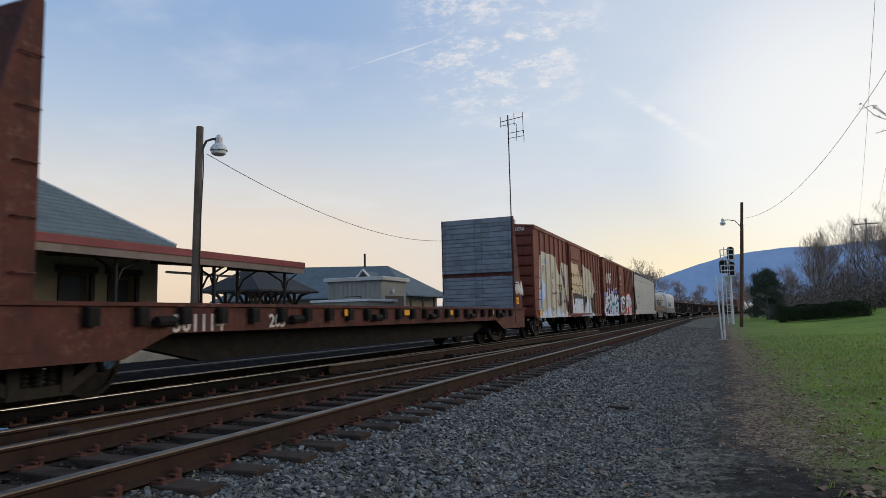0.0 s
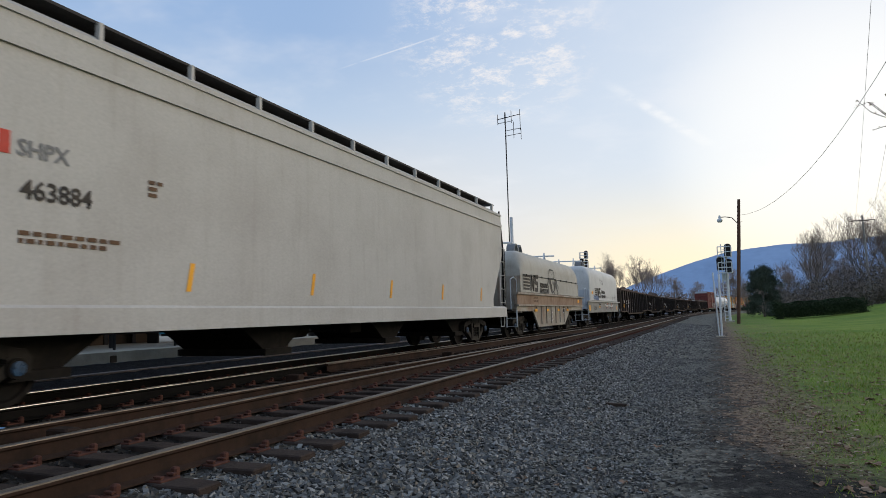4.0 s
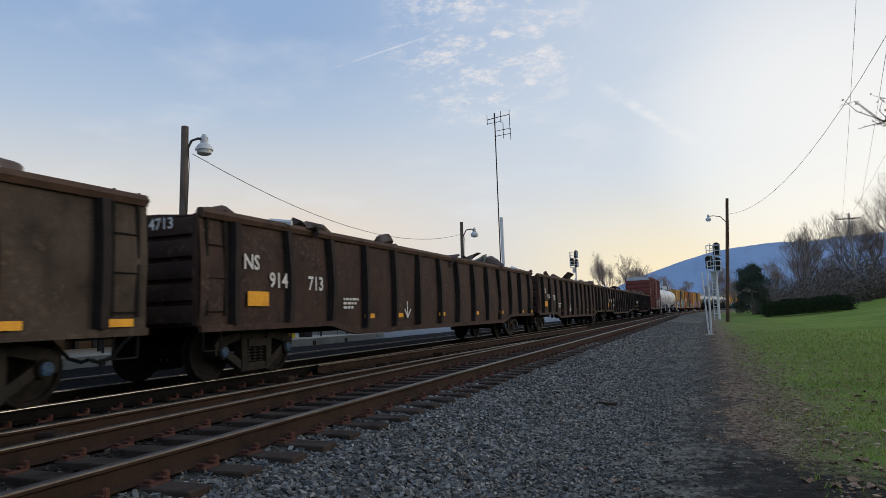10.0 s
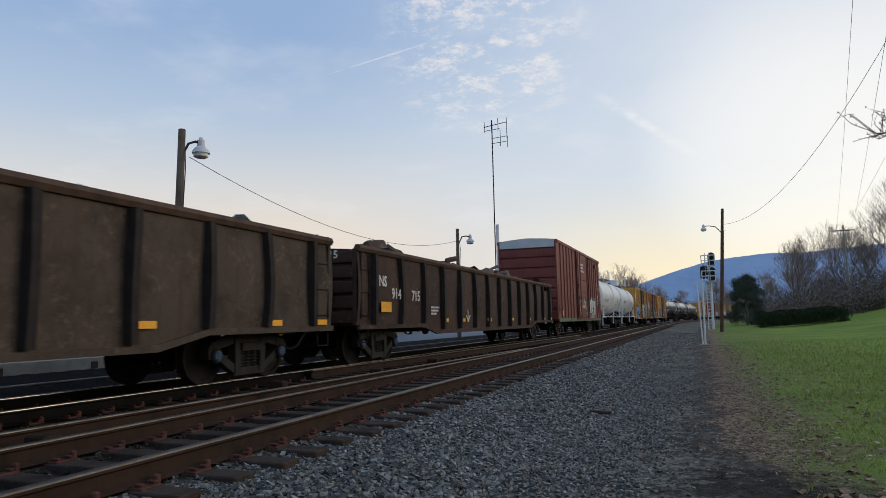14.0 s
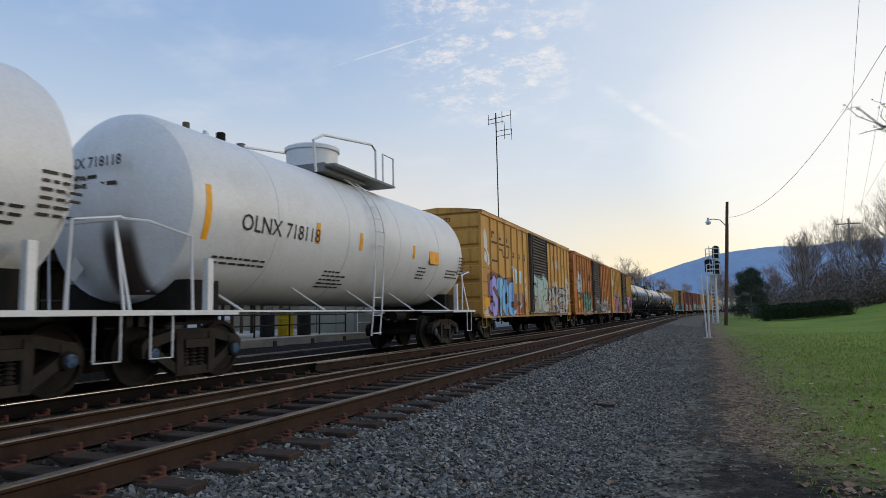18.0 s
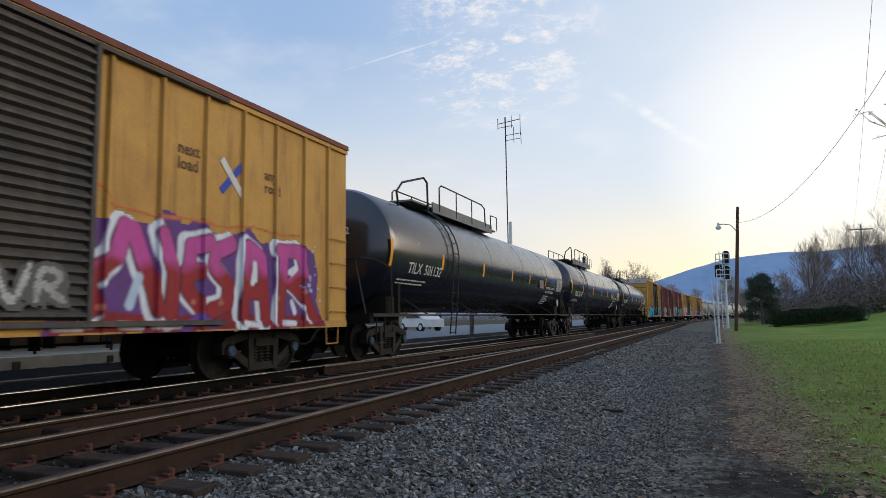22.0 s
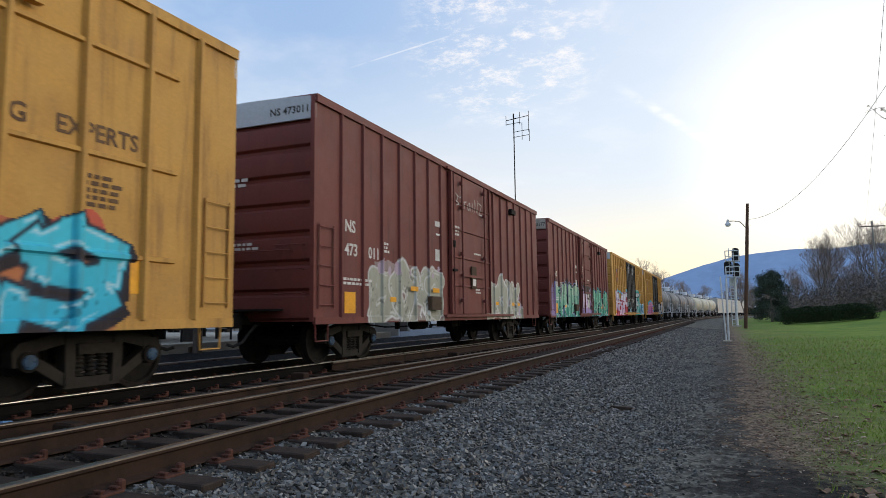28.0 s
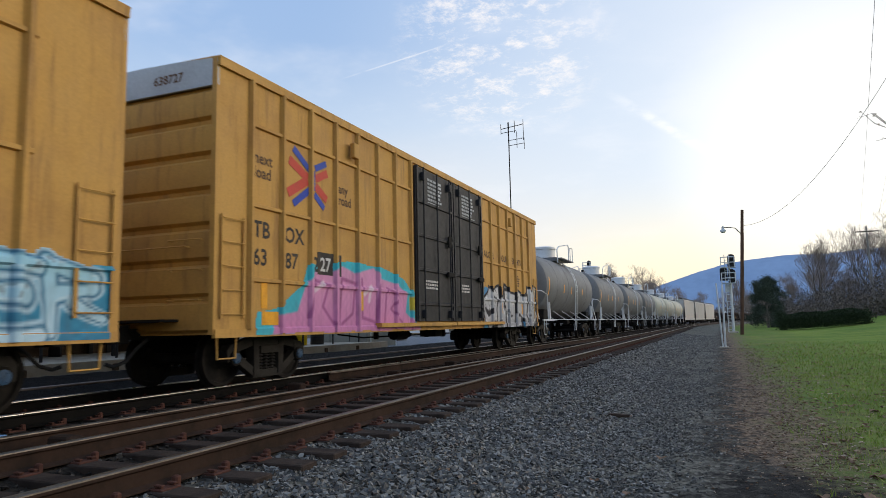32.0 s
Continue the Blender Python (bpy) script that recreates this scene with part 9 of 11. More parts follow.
def tall_brown(s, label, nums, band):
    L0 = 15.9
    posts = [0.9, 1.75, 2.6, 3.45, 4.3, 5.1, 5.9, 10.3, 11.1, 11.9, 12.7, 13.5, 14.3, 15.1]
    car, sf = boxcar(s, L0, label, "maroon", 0.80, 5.05, posts, [(6.45, 9.72)], ends=7, band=(0.42, band), rise=0.07, hold=2.2)
    boxcar_irons(car, L0, 0.80, 5.05, "maroon", True, 2.6)
    words(car, "NS", 0.34, (HALF + 0.007, 1.05, 2.62), SIDE, "letter_white")
    words(car, nums[:3], 0.34, (HALF + 0.007, 1.05, 2.15), SIDE, "letter_white")
    words(car, nums[3:], 0.34, (HALF + 0.007, 2.0, 2.15), SIDE, "letter_white")
    words(car, "NS " + nums, 0.2, (0.55, -0.016, 4.76), END, "letter_black")
    small_print(car, 2.7, 2.5, 3, 0.2, 0.05, "letter_white")
    small_print(car, 1.0, 1.65, 2, 1.3, 0.05, "letter_white")
    small_print(car, -0.8, 3.55, 2, 0.9, 0.06, "letter_white", -0.006, "end")
    small_print(car, -0.6, 2.3, 2, 1.0, 0.05, "letter_white", -0.006, "end")
    stripe(car, 1.05, 1.0, 0.42, 0.42)
    for y in (3.0, 5.2, 13.0):
        stripe(car, y, 1.25, 0.3, 0.11)
    g = Geo().slab(HALF + 0.02, HALF + 0.14, 5.02, 5.66, 1.08, 1.42, 0.02)
    part("air_brake_box", g, M["wainscot"], car)
    # plug door gear: rods, panels and placards
    dx = HALF + 0.075
    for q in (7.15, 9.05):
        part("lock_bar", Geo().tube([(dx + 0.09, q, 0.98), (dx + 0.09, q, 4.85)], 0.028, 6), M["maroon"], car)
        for z in (1.3, 2.6, 3.9, 4.6):
            part("bar_keeper", Geo().slab(dx + 0.03, dx + 0.13, q - 0.07, q + 0.07, z, z + 0.1, 0.01), M["maroon"], car)
    part("door_rail", Geo().box(dx + 0.03, dx + 0.07, 7.15, 9.05, 2.02, 2.09), M["maroon"], car)
    part("placard_board", Geo().slab(dx + 0.03, dx + 0.06, 7.95, 8.35, 1.70, 2.35, 0.01), M["wainscot"], car)
    part("placard", Geo().box(dx + 0.06, dx + 0.064, 8.02, 8.28, 1.78, 1.98), M["letter_white"], car)
    small_print(car, 6.75, 3.35, 3, 0.3, 0.06, "letter_white", dx + 0.006)
    small_print(car, 8.3, 2.72, 1, 0.6, 0.05, "letter_white", dx + 0.006)
    small_print(car, 8.4, 1.66, 2, 0.4, 0.05, "letter_white", dx + 0.006)
    part("roof_lug", Geo().slab(HALF + 0.04, HALF + 0.16, 12.0, 12.5, 4.45, 4.62), M["dark"], car)
    for y, z, w, hh in ((5.55, 3.25, 0.35, 0.14), (5.6, 3.02, 0.25, 0.05), (5.55, 2.35, 0.28, 0.3)):
        stripe(car, y, z, w, hh, HALF + 0.008, "letter_white", "sticker")
    return car, sf


car, sf = tall_brown(421.9, "tall maroon boxcar with white-blotched lower panels", "473011", "silver")
PALE, PALE2 = (0.37, 0.37, 0.30), (0.32, 0.32, 0.26)
mural(car, sf, (2.3, 6.0, 0.80, 2.0), [
    ("poly", [(2.2, 0.8), (2.25, 2.1), (2.9, 2.2), (3.5, 2.05), (4.1, 2.15), (4.8, 1.95), (5.4, 1.98), (5.95, 1.5), (6.1, 0.8)], (0.28, 0.22, 0.21), (0.30, 0.26, 0.23), 3.0),
    ("letters", "BOHS", 0.20, PALE, PALE2, ((0.04, (0.56, 0.56, 0.54)), (0.07, (0.20, 0.12, 0.11)))), ("line", [(4.6, 0.9), (4.7, 1.1), (4.85, 0.95), (5.0, 1.15), (5.1, 0.95)], 0.03, (0.64, 0.64, 0.63)),
    ("spots", 10, (0.05, 0.12), (-0.02, 1.02, 0.9, 1.12), (0.42, 0.33, 0.40))], seed=101, label="pale bubble lettering with white edges")
mural(car, sf, (9.85, 13.3, 0.80, 2.0), [("poly", [(9.8, 0.8), (9.8, 1.1), (13.4, 1.05), (13.3, 0.8)], (0.42, 0.41, 0.36)), ("letters", "BOUK", 0.19, PALE, PALE2, ((0.04, (0.58, 0.58, 0.56)), (0.06, (0.35, 0.25, 0.22)))), ("spots", 6, (0.04, 0.10), (0.95, 1.06, 0.1, 0.9), (0.40, 0.33, 0.42))], seed=102, label="cream bubble lettering with a white edge")
mural(car, flush(HALF + 0.118), (6.6, 9.0, 3.8, 4.4), [("line", [(6.75, 4.3), (6.95, 4.25), (6.8, 4.1), (7.0, 4.05), (6.78, 3.98)], 0.025, (0.45, 0.40, 0.38)), ("line", [(7.15, 4.4), (7.2, 4.0), (7.3, 4.05)], 0.03, (0.48, 0.43, 0.41)), ("line", [(7.05, 4.24), (7.32, 4.26)], 0.025, (0.48, 0.43, 0.41)), ("line", [(7.4, 4.2), (7.42, 3.98), (7.42, 4.15), (7.6, 4.2)], 0.025, (0.45, 0.40, 0.38)), ("line", [(7.85, 4.2), (7.7, 4.1), (7.72, 3.98), (7.88, 4.0), (7.88, 4.2), (7.92, 3.98)], 0.025, (0.45, 0.40, 0.38)), ("line", [(8.08, 4.22), (8.1, 3.98)], 0.025, (0.45, 0.40, 0.38)), ("line", [(8.25, 3.96), (8.3, 4.35), (8.5, 3.96), (8.55, 4.35)], 0.025, (0.45, 0.40, 0.38)), ("line", [(8.65, 4.3), (8.9, 4.25), (8.65, 3.95), (8.95, 3.95)], 0.025, (0.45, 0.40, 0.38))], 0.02, 103, "pale sprayed tag on the door")
for y, z in ((3.95, 1.52), (5.25, 1.52)):
    stripe(car, y, z, 0.42, 0.11, HALF + 0.062)
for y in (10.5, 12.3):
    stripe(car, y, 1.25, 0.3, 0.11)
car, sf = tall_brown(439.8, "tall maroon boxcar with broad green and mauve graffiti", "473177", "coil")
patch(car, sf, 0.2, 1.6, 0.84, 2.55, 104, (0.35, 0.22, 0.40), (0.12, 0.14, 0.34), 0.1, 0.04, "mauve sprayed area")
mural(car, sf, (1.1, 6.2, 0.80, 2.3), [("spots", 9, (0.18, 0.3), (0.0, 1.0, 0.7, 1.1), (0.04, 0.03, 0.035)), ("field", 0.6, 0.25, (0.10, 0.14, 0.26), (0.03, 0.22, 0.17)), ("letters", "RAUBE", 0.21, (0.34, 0.50, 0.36), (0.03, 0.30, 0.22), ((0.06, (0.012, 0.014, 0.016)), (0.10, (0.25, 0.3, 0.5)))), ("spots", 50, (0.012, 0.035), (0.0, 1.0, 0.0, 1.0), (0.6, 0.62, 0.6))], seed=105, label="green and lilac sprayed lettering")
mural(car, sf, (9.75, 15.3, 0.80, 2.15), [("spots", 12, (0.2, 0.34), (-0.02, 0.9, 0.65, 1.1), (0.035, 0.025, 0.028)), ("spots", 6, (0.12, 0.24), (0.1, 1.0, 0.8, 1.05), (0.22, 0.15, 0.42)), ("field", 0.78, 0.10, (0.02, 0.05, 0.045), (0.015, 0.05, 0.04)), ("field", 0.40, 0.10, (0.03, 0.26, 0.19), (0.02, 0.20, 0.15)), ("letters", "OVDJS", 0.22, (0.18, 0.47, 0.32), (0.03, 0.27, 0.20), ((0.05, (0.01, 0.014, 0.014)), (0.085, (0.08, 0.42, 0.55)))), ("spots", 10, (0.05, 0.11), (0.0, 1.0, 0.1, 0.6), (0.40, 0.26, 0.19)), ("spots", 90, (0.010, 0.032), (0.0, 1.0, 0.0, 0.9), (0.55, 0.60, 0.56))], seed=106, label="green sprayed lettering with black and cyan edges")
mural(car, flush(HALF + 0.118), (6.5, 9.7, 0.96, 2.25), [
    ("poly", [(6.45, 0.95), (6.45, 2.5), (7.4, 2.45), (8.6, 2.4), (9.7, 2.3), (9.7, 0.95)], (0.03, 0.028, 0.035), (0.05, 0.04, 0.06), 4.0),
    ("poly", [(6.75, 1.25), (6.8, 1.95), (7.35, 2.0), (7.4, 1.5), (7.45, 2.0), (8.0, 1.95), (8.05, 1.2)], (0.60, 0.58, 0.64), (0.50, 0.36, 0.52)), ("poly", [(8.1, 1.3), (8.15, 2.05), (8.5, 2.0), (8.55, 1.5), (8.5, 1.2)], (0.56, 0.56, 0.52)),
    ("line", [(6.6, 2.4), (6.95, 2.2), (6.85, 1.9), (7.2, 1.7)], 0.05, (0.55, 0.35, 0.52)), ("line", [(8.7, 2.2), (9.1, 1.9), (8.9, 1.6), (9.4, 1.35)], 0.06, (0.50, 0.32, 0.52)), ("line", [(9.0, 2.3), (9.3, 2.0), (9.2, 1.7)], 0.04, (0.30, 0.30, 0.58)),
    ("poly", [(6.5, 0.96), (6.5, 1.2), (7.6, 1.25), (8.6, 1.2), (9.7, 1.15), (9.7, 0.96)], (0.42, 0.24, 0.42), (0.28, 0.22, 0.45), 3.0), ("spots", 8, (0.04, 0.10), (0.0, 1.0, 0.0, 0.6), (0.35, 0.20, 0.38)), ("spots", 18, (0.01, 0.03), (0.0, 1.0, 0.0, 1.0), (0.6, 0.6, 0.6))], seed=107, label="mauve, white and black sprayed shapes")
car, sf = tall_yellow(457.6, "tall yellow boxcar with black double doors and pink and white graffiti", ("66", "41", "08"), 2)
mural(car, sf, (1.3, 7.0, 0.80, 2.35), [("field", 1.12, 0.10, (0.20, 0.38, 0.56), (0.28, 0.45, 0.55)), ("spots", 12, (0.10, 0.2), (0.0, 1.0, 0.9, 1.2), (0.16, 0.46, 0.56)), ("field", 0.6, 0.15, (0.44, 0.055, 0.06), (0.46, 0.06, 0.08)), ("letters", "RESH", 0.19, (0.70, 0.66, 0.70), (0.62, 0.38, 0.52), ((0.035, (0.42, 0.03, 0.05)), (0.07, (0.45, 0.055, 0.06))), True, 0.1), ("poly", [(2.75, 1.98), (2.75, 2.38), (3.35, 2.38), (3.35, 1.98)], (0.45, 0.30, 0.06))], seed=111, label="white and pink sharp-edged sprayed lettering")
words(car, "08", 0.36, (HALF + 0.014, 2.80, 2.05), SIDE, "letter_black")
mural(car, sf, (12.1, 15.5, 0.80, 2.8), [("poly", [(12.0, 0.8), (12.0, 2.95), (15.6, 2.85), (15.7, 0.8)], (0.22, 0.42, 0.38), (0.10, 0.36, 0.32), 4.0), ("letters", "LEFTY", 0.15, (0.56, 0.57, 0.57), (0.50, 0.54, 0.53), ((0.05, (0.05, 0.05, 0.055)), (0.13, (0.06, 0.38, 0.32)))), ("spots", 22, (0.03, 0.07), (0.0, 1.0, 0.0, 1.0), (0.07, 0.48, 0.42)), ("spots", 10, (0.02, 0.05), (0.0, 1.0, 0.0, 1.0), (0.05, 0.07, 0.16)), ("field", 0.09, 0.05, (0.06, 0.42, 0.36), (0.05, 0.38, 0.33))], seed=113, label="grey and teal sprayed lettering")
mural(car, sf, (15.6, 18.7, 0.84, 1.75), [("field", 0.95, 0.1, (0.04, 0.26, 0.40), (0.04, 0.2, 0.32)), ("letters", "HUER", 0.06, (0.30, 0.55, 0.66), (0.42, 0.58, 0.66), ((0.03, (0.03, 0.14, 0.24)), (0.06, (0.4, 0.56, 0.64))))], seed=114, label="blue sprayed lettering")
mural(car, flush(HALF + 0.086), (7.0, 11.7, 1.03, 2.4), [("poly", [(6.98, 1.03), (6.98, 1.9), (7.5, 1.8), (7.7, 1.4), (8.1, 1.25), (8.8, 1.3), (9.3, 1.55), (9.35, 1.03)], (0.30, 0.46, 0.55), (0.26, 0.42, 0.52), 3.0), ("poly", [(6.98, 1.2), (7.0, 1.55), (7.35, 1.5), (7.4, 1.25)], (0.48, 0.07, 0.10)), ("line", [(8.3, 2.05), (8.5, 2.15), (8.4, 1.95), (8.6, 2.0), (8.75, 2.15), (8.7, 1.9)], 0.035, (0.55, 0.55, 0.55)), ("line", [(10.4, 1.95), (10.6, 2.05), (10.5, 1.85), (10.75, 1.9), (10.85, 2.05)], 0.035, (0.55, 0.55, 0.55)), ("squares", 5, (0.05, 0.09), (0.25, 0.8, 0.3, 0.75), (0.5, 0.5, 0.5)), ("spots", 5, (0.05, 0.14), (0.2, 0.5, 0.2, 0.6), (0.28, 0.45, 0.54))], 0.025, 115, "blue smears and white tags on the door")
car, sf = tall_yellow(478.2, "tall yellow boxcar with black double doors and pink graffiti", ("63", "87", "27"), 3)
PINK, PINK2, CYAN = (0.62, 0.28, 0.45), (0.54, 0.20, 0.38), (0.05, 0.42, 0.50)
mural(car, sf, (0.9, 7.3, 0.80, 2.1), [
    ("poly", [(0.9, 0.82), (0.95, 1.2), (1.6, 1.3), (2.2, 1.7), (2.4, 2.1), (3.2, 2.15), (4.2, 2.25), (5.5, 2.2), (6.4, 2.0), (6.9, 1.7), (6.9, 1.2), (7.3, 0.82)], CYAN, (0.06, 0.38, 0.46)),
    ("poly", [(1.35, 0.82), (1.5, 1.15), (2.1, 1.2), (2.35, 1.75), (2.75, 2.05), (3.2, 1.95), (3.5, 2.1), (4.1, 2.0), (4.9, 2.18), (5.3, 1.95), (6.1, 1.85), (6.6, 1.65), (6.5, 1.25), (7.3, 0.82)], PINK, PINK2),
    ("line", [(2.4, 1.1), (2.6, 1.8), (3.1, 1.7), (2.9, 1.3), (3.3, 1.0)], 0.035, (0.34, 0.10, 0.24)), ("line", [(3.5, 1.0), (3.6, 1.85), (4.1, 1.8), (4.0, 1.2), (3.6, 1.0)], 0.035, (0.34, 0.10, 0.24)), ("line", [(4.4, 1.9), (4.4, 1.1), (5.0, 1.0), (5.1, 1.8)], 0.035, (0.34, 0.10, 0.24)), ("line", [(5.4, 1.0), (5.5, 1.75), (6.1, 1.6), (5.7, 1.3), (6.3, 1.0)], 0.035, (0.34, 0.10, 0.24)),
    ("line", [(4.5, 1.6), (4.8, 1.75), (4.7, 1.45)], 0.05, (0.68, 0.52, 0.60)), ("line", [(2.6, 1.6), (2.9, 1.75)], 0.05, (0.68, 0.52, 0.60)), ("poly", [(4.25, 1.25), (4.45, 1.25), (4.45, 1.65), (4.25, 1.65)], (0.60, 0.36, 0.04)), ("poly", [(6.7, 1.3), (6.95, 1.3), (6.95, 1.6), (6.7, 1.6)], (0.45, 0.36, 0.04))], seed=116, label="pink sprayed lettering with a cyan edge")
mural(car, sf, (12.1, 18.4, 0.80, 2.0), [("field", 0.95, 0.14, (0.06, 0.22, 0.42), (0.05, 0.2, 0.35)), ("letters", "OWERS", 0.17, (0.50, 0.50, 0.50), (0.30, 0.30, 0.31), ((0.09, (0.015, 0.015, 0.02)),), True, 0.05, (0.12, -0.1, (0.012, 0.012, 0.015)))], seed=118, label="black and white sprayed lettering")
stripe(car, 2.72, 1.90, 0.85, 0.42, HALF + 0.005, "letter_black", "number_panel")
words(car, "27", 0.36, (HALF + 0.016, 2.80, 1.97), SIDE, "letter_white")

# ---- the rest of the train, far down the line ----
tank_car(498.9, 12.2, "grey tank car with a low walkway", "grey_tank", 1.50, 2.66, False, False, True)
for k in range(3):
    tank_car(513.0 + 14.1 * k, 12.2, "dusty dark grey tank car", "grey_tank", 1.50, 2.66, False, False, True)
for k in range(3):
    tank_car(555.4 + 14.1 * k, 12.2, "dusty cream tank car", "cream", 1.50, 2.66, False, False, True)
for k in range(3):
    hopper(598.0 + 20.6 * k, 19.4, "light grey covered hopper car", "hopper", False)
for k in range(5):
    gondola(660.0 + 21.3 * k, "dark gondola at the far end of the train", "gond2", "914700", 20 + 2 * k)


# ---- far ridge and low hills ----
def ridge(name, label, y, x0, x1, height, n, depth, seed, material):
    g = Geo()
    xs = np.linspace(x0, x1, n)
    rows = [[], [], [], []]
    for x in xs:
        h = height(x) * (1 + 0.035 * noise.noise((x * 0.01, seed, 0)) + 0.012 * noise.noise((x * 0.06, seed, 3)))
        for k, (f, dy) in enumerate(((0.0, 0.0), (0.55, 0.45), (0.9, 0.8), (1.0, 1.0))):
            rows[k].append((x, y + depth * dy + 30 * noise.noise((x * 0.008, k, seed)), h * f))
    g.sheet(rows)
    tagged(new(name, g.mesh(name, material)), label, "mountain", kind="structure")


def ridge_height(x):
    pts = [(-1400, 18), (-420, 34), (-230, 56), (-121, 96), (-45, 120), (23, 138), (75, 146), (166, 150), (267, 153), (358, 159), (600, 172), (1400, 160)]
    for (a, p), (b, q) in zip(pts, pts[1:]):
        if x <= b:
            return p + (q - p) * max(0.0, (x - a)) / (b - a)
    return pts[-1][1]


ridge("backdrop_ridge", "long wooded mountain ridge, distance haze painted in as blue", 1500, -1400, 1400, ridge_height, 240, 320, 2, M["ridge"])
# the hills' pale blue-grey is haze painted into their colour
M["hazy_hill"] = surf("hazy_hill", (0.30, 0.33, 0.42), (0.26, 0.29, 0.37), 1.0, scale=0.01, fine=0.05, bump=0, spec=0.0, fade=0.1)
ridge("backdrop_hills", "low hills across the valley, painted pale for haze", 2600, -4200, -300, lambda x: 62 + 22 * noise.noise((x * 0.002, 1, 5)), 160, 300, 7, M["hazy_hill"])


# ---- trees ----
def tree_geo(seed, height, spread_to=0.46, levels=6, k0=6, twigs=True):
    """Bare crown of forking limbs; limbs and twigs as two meshes."""
    r = random.Random(seed)
    limbs, fine = Geo(), Geo()

    def grow(p, d, length, rad, level):
        pts = [p]
        q, dd = p.copy(), d.copy()
        for _ in range(3):
            dd = (dd + Vector((r.uniform(-0.16, 0.16), r.uniform(-0.16, 0.16), r.uniform(-0.02, 0.14)))).normalized()
            q = q + dd * length / 3
            pts.append(q.copy())
        (limbs if level < 3 else fine).tube(pts, rad, 6 if level == 0 else (4 if level < 3 else 3), rad * 0.6, caps=False)
        if level >= levels:
            return
        n = r.choice((3, 4, 4)) if level else r.choice((5, 6))
        for i in range(n):
            t = r.uniform(0.45, 1.0) if i else 1.0
            base = pts[min(3, max(1, round(t * 3)))]
            side = Vector((r.uniform(-1, 1), r.uniform(-1, 1), r.uniform(-0.1, 0.5))).normalized()
            grow(base, (dd * (1 - spread_to) + side * spread_to + Vector((0, 0, 0.16))).normalized(), length * r.uniform(0.58, 0.8), max(0.007, rad * 0.55), level + 1)
    grow(Vector((0, 0, -0.1)), Vector((r.uniform(-0.05, 0.05), r.uniform(-0.05, 0.05), 1)).normalized(), height * 0.32, height * 0.0135, 0)
    return limbs, fine


TREES = []
for sd, hh in ((1, 13.0), (2, 14.0), (3, 11.0), (4, 15.0), (5, 9.0), (6, 12.0)):
    lim, fin = tree_geo(sd, hh)
    TREES.append((lim.mesh("trunk", M["bark"]), fin.mesh("crown", M["twig"], smooth=False)))


def bare_tree(x, y, kind, scale=1.0, turn=0.0, label="leafless grey-brown tree with fine spreading twigs"):
    z = float(ground_z(np.array([x]), np.array([y]))[0])
    t = thing("tree", label, "tree", "bare trees beside the line", at=(x, y, z))
    m = Matrix.Rotation(turn, 4, "Z") @ Matrix.Scale(scale, 4)
    part("trunk", TREES[kind][0], None, t, at=m)
    part("crown", TREES[kind][1], None, t, at=m)
    return t


r = random.Random(17)
for x, y, k, s in ((13.4, 112, 0, 1.05), (15.2, 117, 3, 0.72), (21.2, 115, 1, 1.0), (23.2, 118, 3, 0.95), (26.5, 104, 1, 1.25), (19.0, 124, 5, 0.75), (10.6, 122, 2, 0.75), (30.5, 108, 0, 1.3), (33.5, 116, 3, 1.2), (17.5, 120, 4, 0.8), (36.0, 106, 1, 1.25)):
    bare_tree(x, y, k, s, r.uniform(0, 6))
for x, y, k, s in ((-20.0, 150, 0, 1.05), (-16.0, 158, 3, 0.95), (-12.5, 150, 1, 0.75), (-9.0, 175, 2, 0.8), (4.0, 150, 2, 0.85), (6.5, 165, 4, 0.95), (9.0, 158, 5, 0.8), (-5.0, 210, 5, 0.8), (2.5, 240, 1, 0.8), (7.0, 130, 4, 0.8)):
    bare_tree(x, y, k, s, r.uniform(0, 6))
# one tree close by, of which only twigs come into view
near_tree = bare_tree(10.55, 25.0, 4, 1.1, 2.0, "leafless tree at the lawn's edge with a few dead leaves")


def leaf_cloud(seed, n, shape, size):
    """Small leaf clumps inside a form: shape(rng) gives points."""
    rs = np.random.default_rng(seed)
    p = shape(rs, n)
    a = rs.normal(0, 1, (n, 3))
    b = rs.normal(0, 1, (n, 3))
    a /= np.linalg.norm(a, axis=1)[:, None]
    b -= (a * b).sum(1)[:, None] * a
    b /= np.linalg.norm(b, axis=1)[:, None]
    s = rs.uniform(0.6, 1.3, (n, 1)) * size
    V = np.stack([p - a * s, p + b * s * 0.5, p + a * s, p - b * s * 0.5], 1).reshape(-1, 3)
    return V.tolist(), np.arange(4 * n).reshape(-1, 4).tolist()


def leaf_mesh(name, seed, n, shape, size, material):
    me = bpy.data.meshes.new(name)
    v, f = leaf_cloud(seed, n, shape, size)
    me.from_pydata(v, [], f)
    me.materials.append(material)
    return me


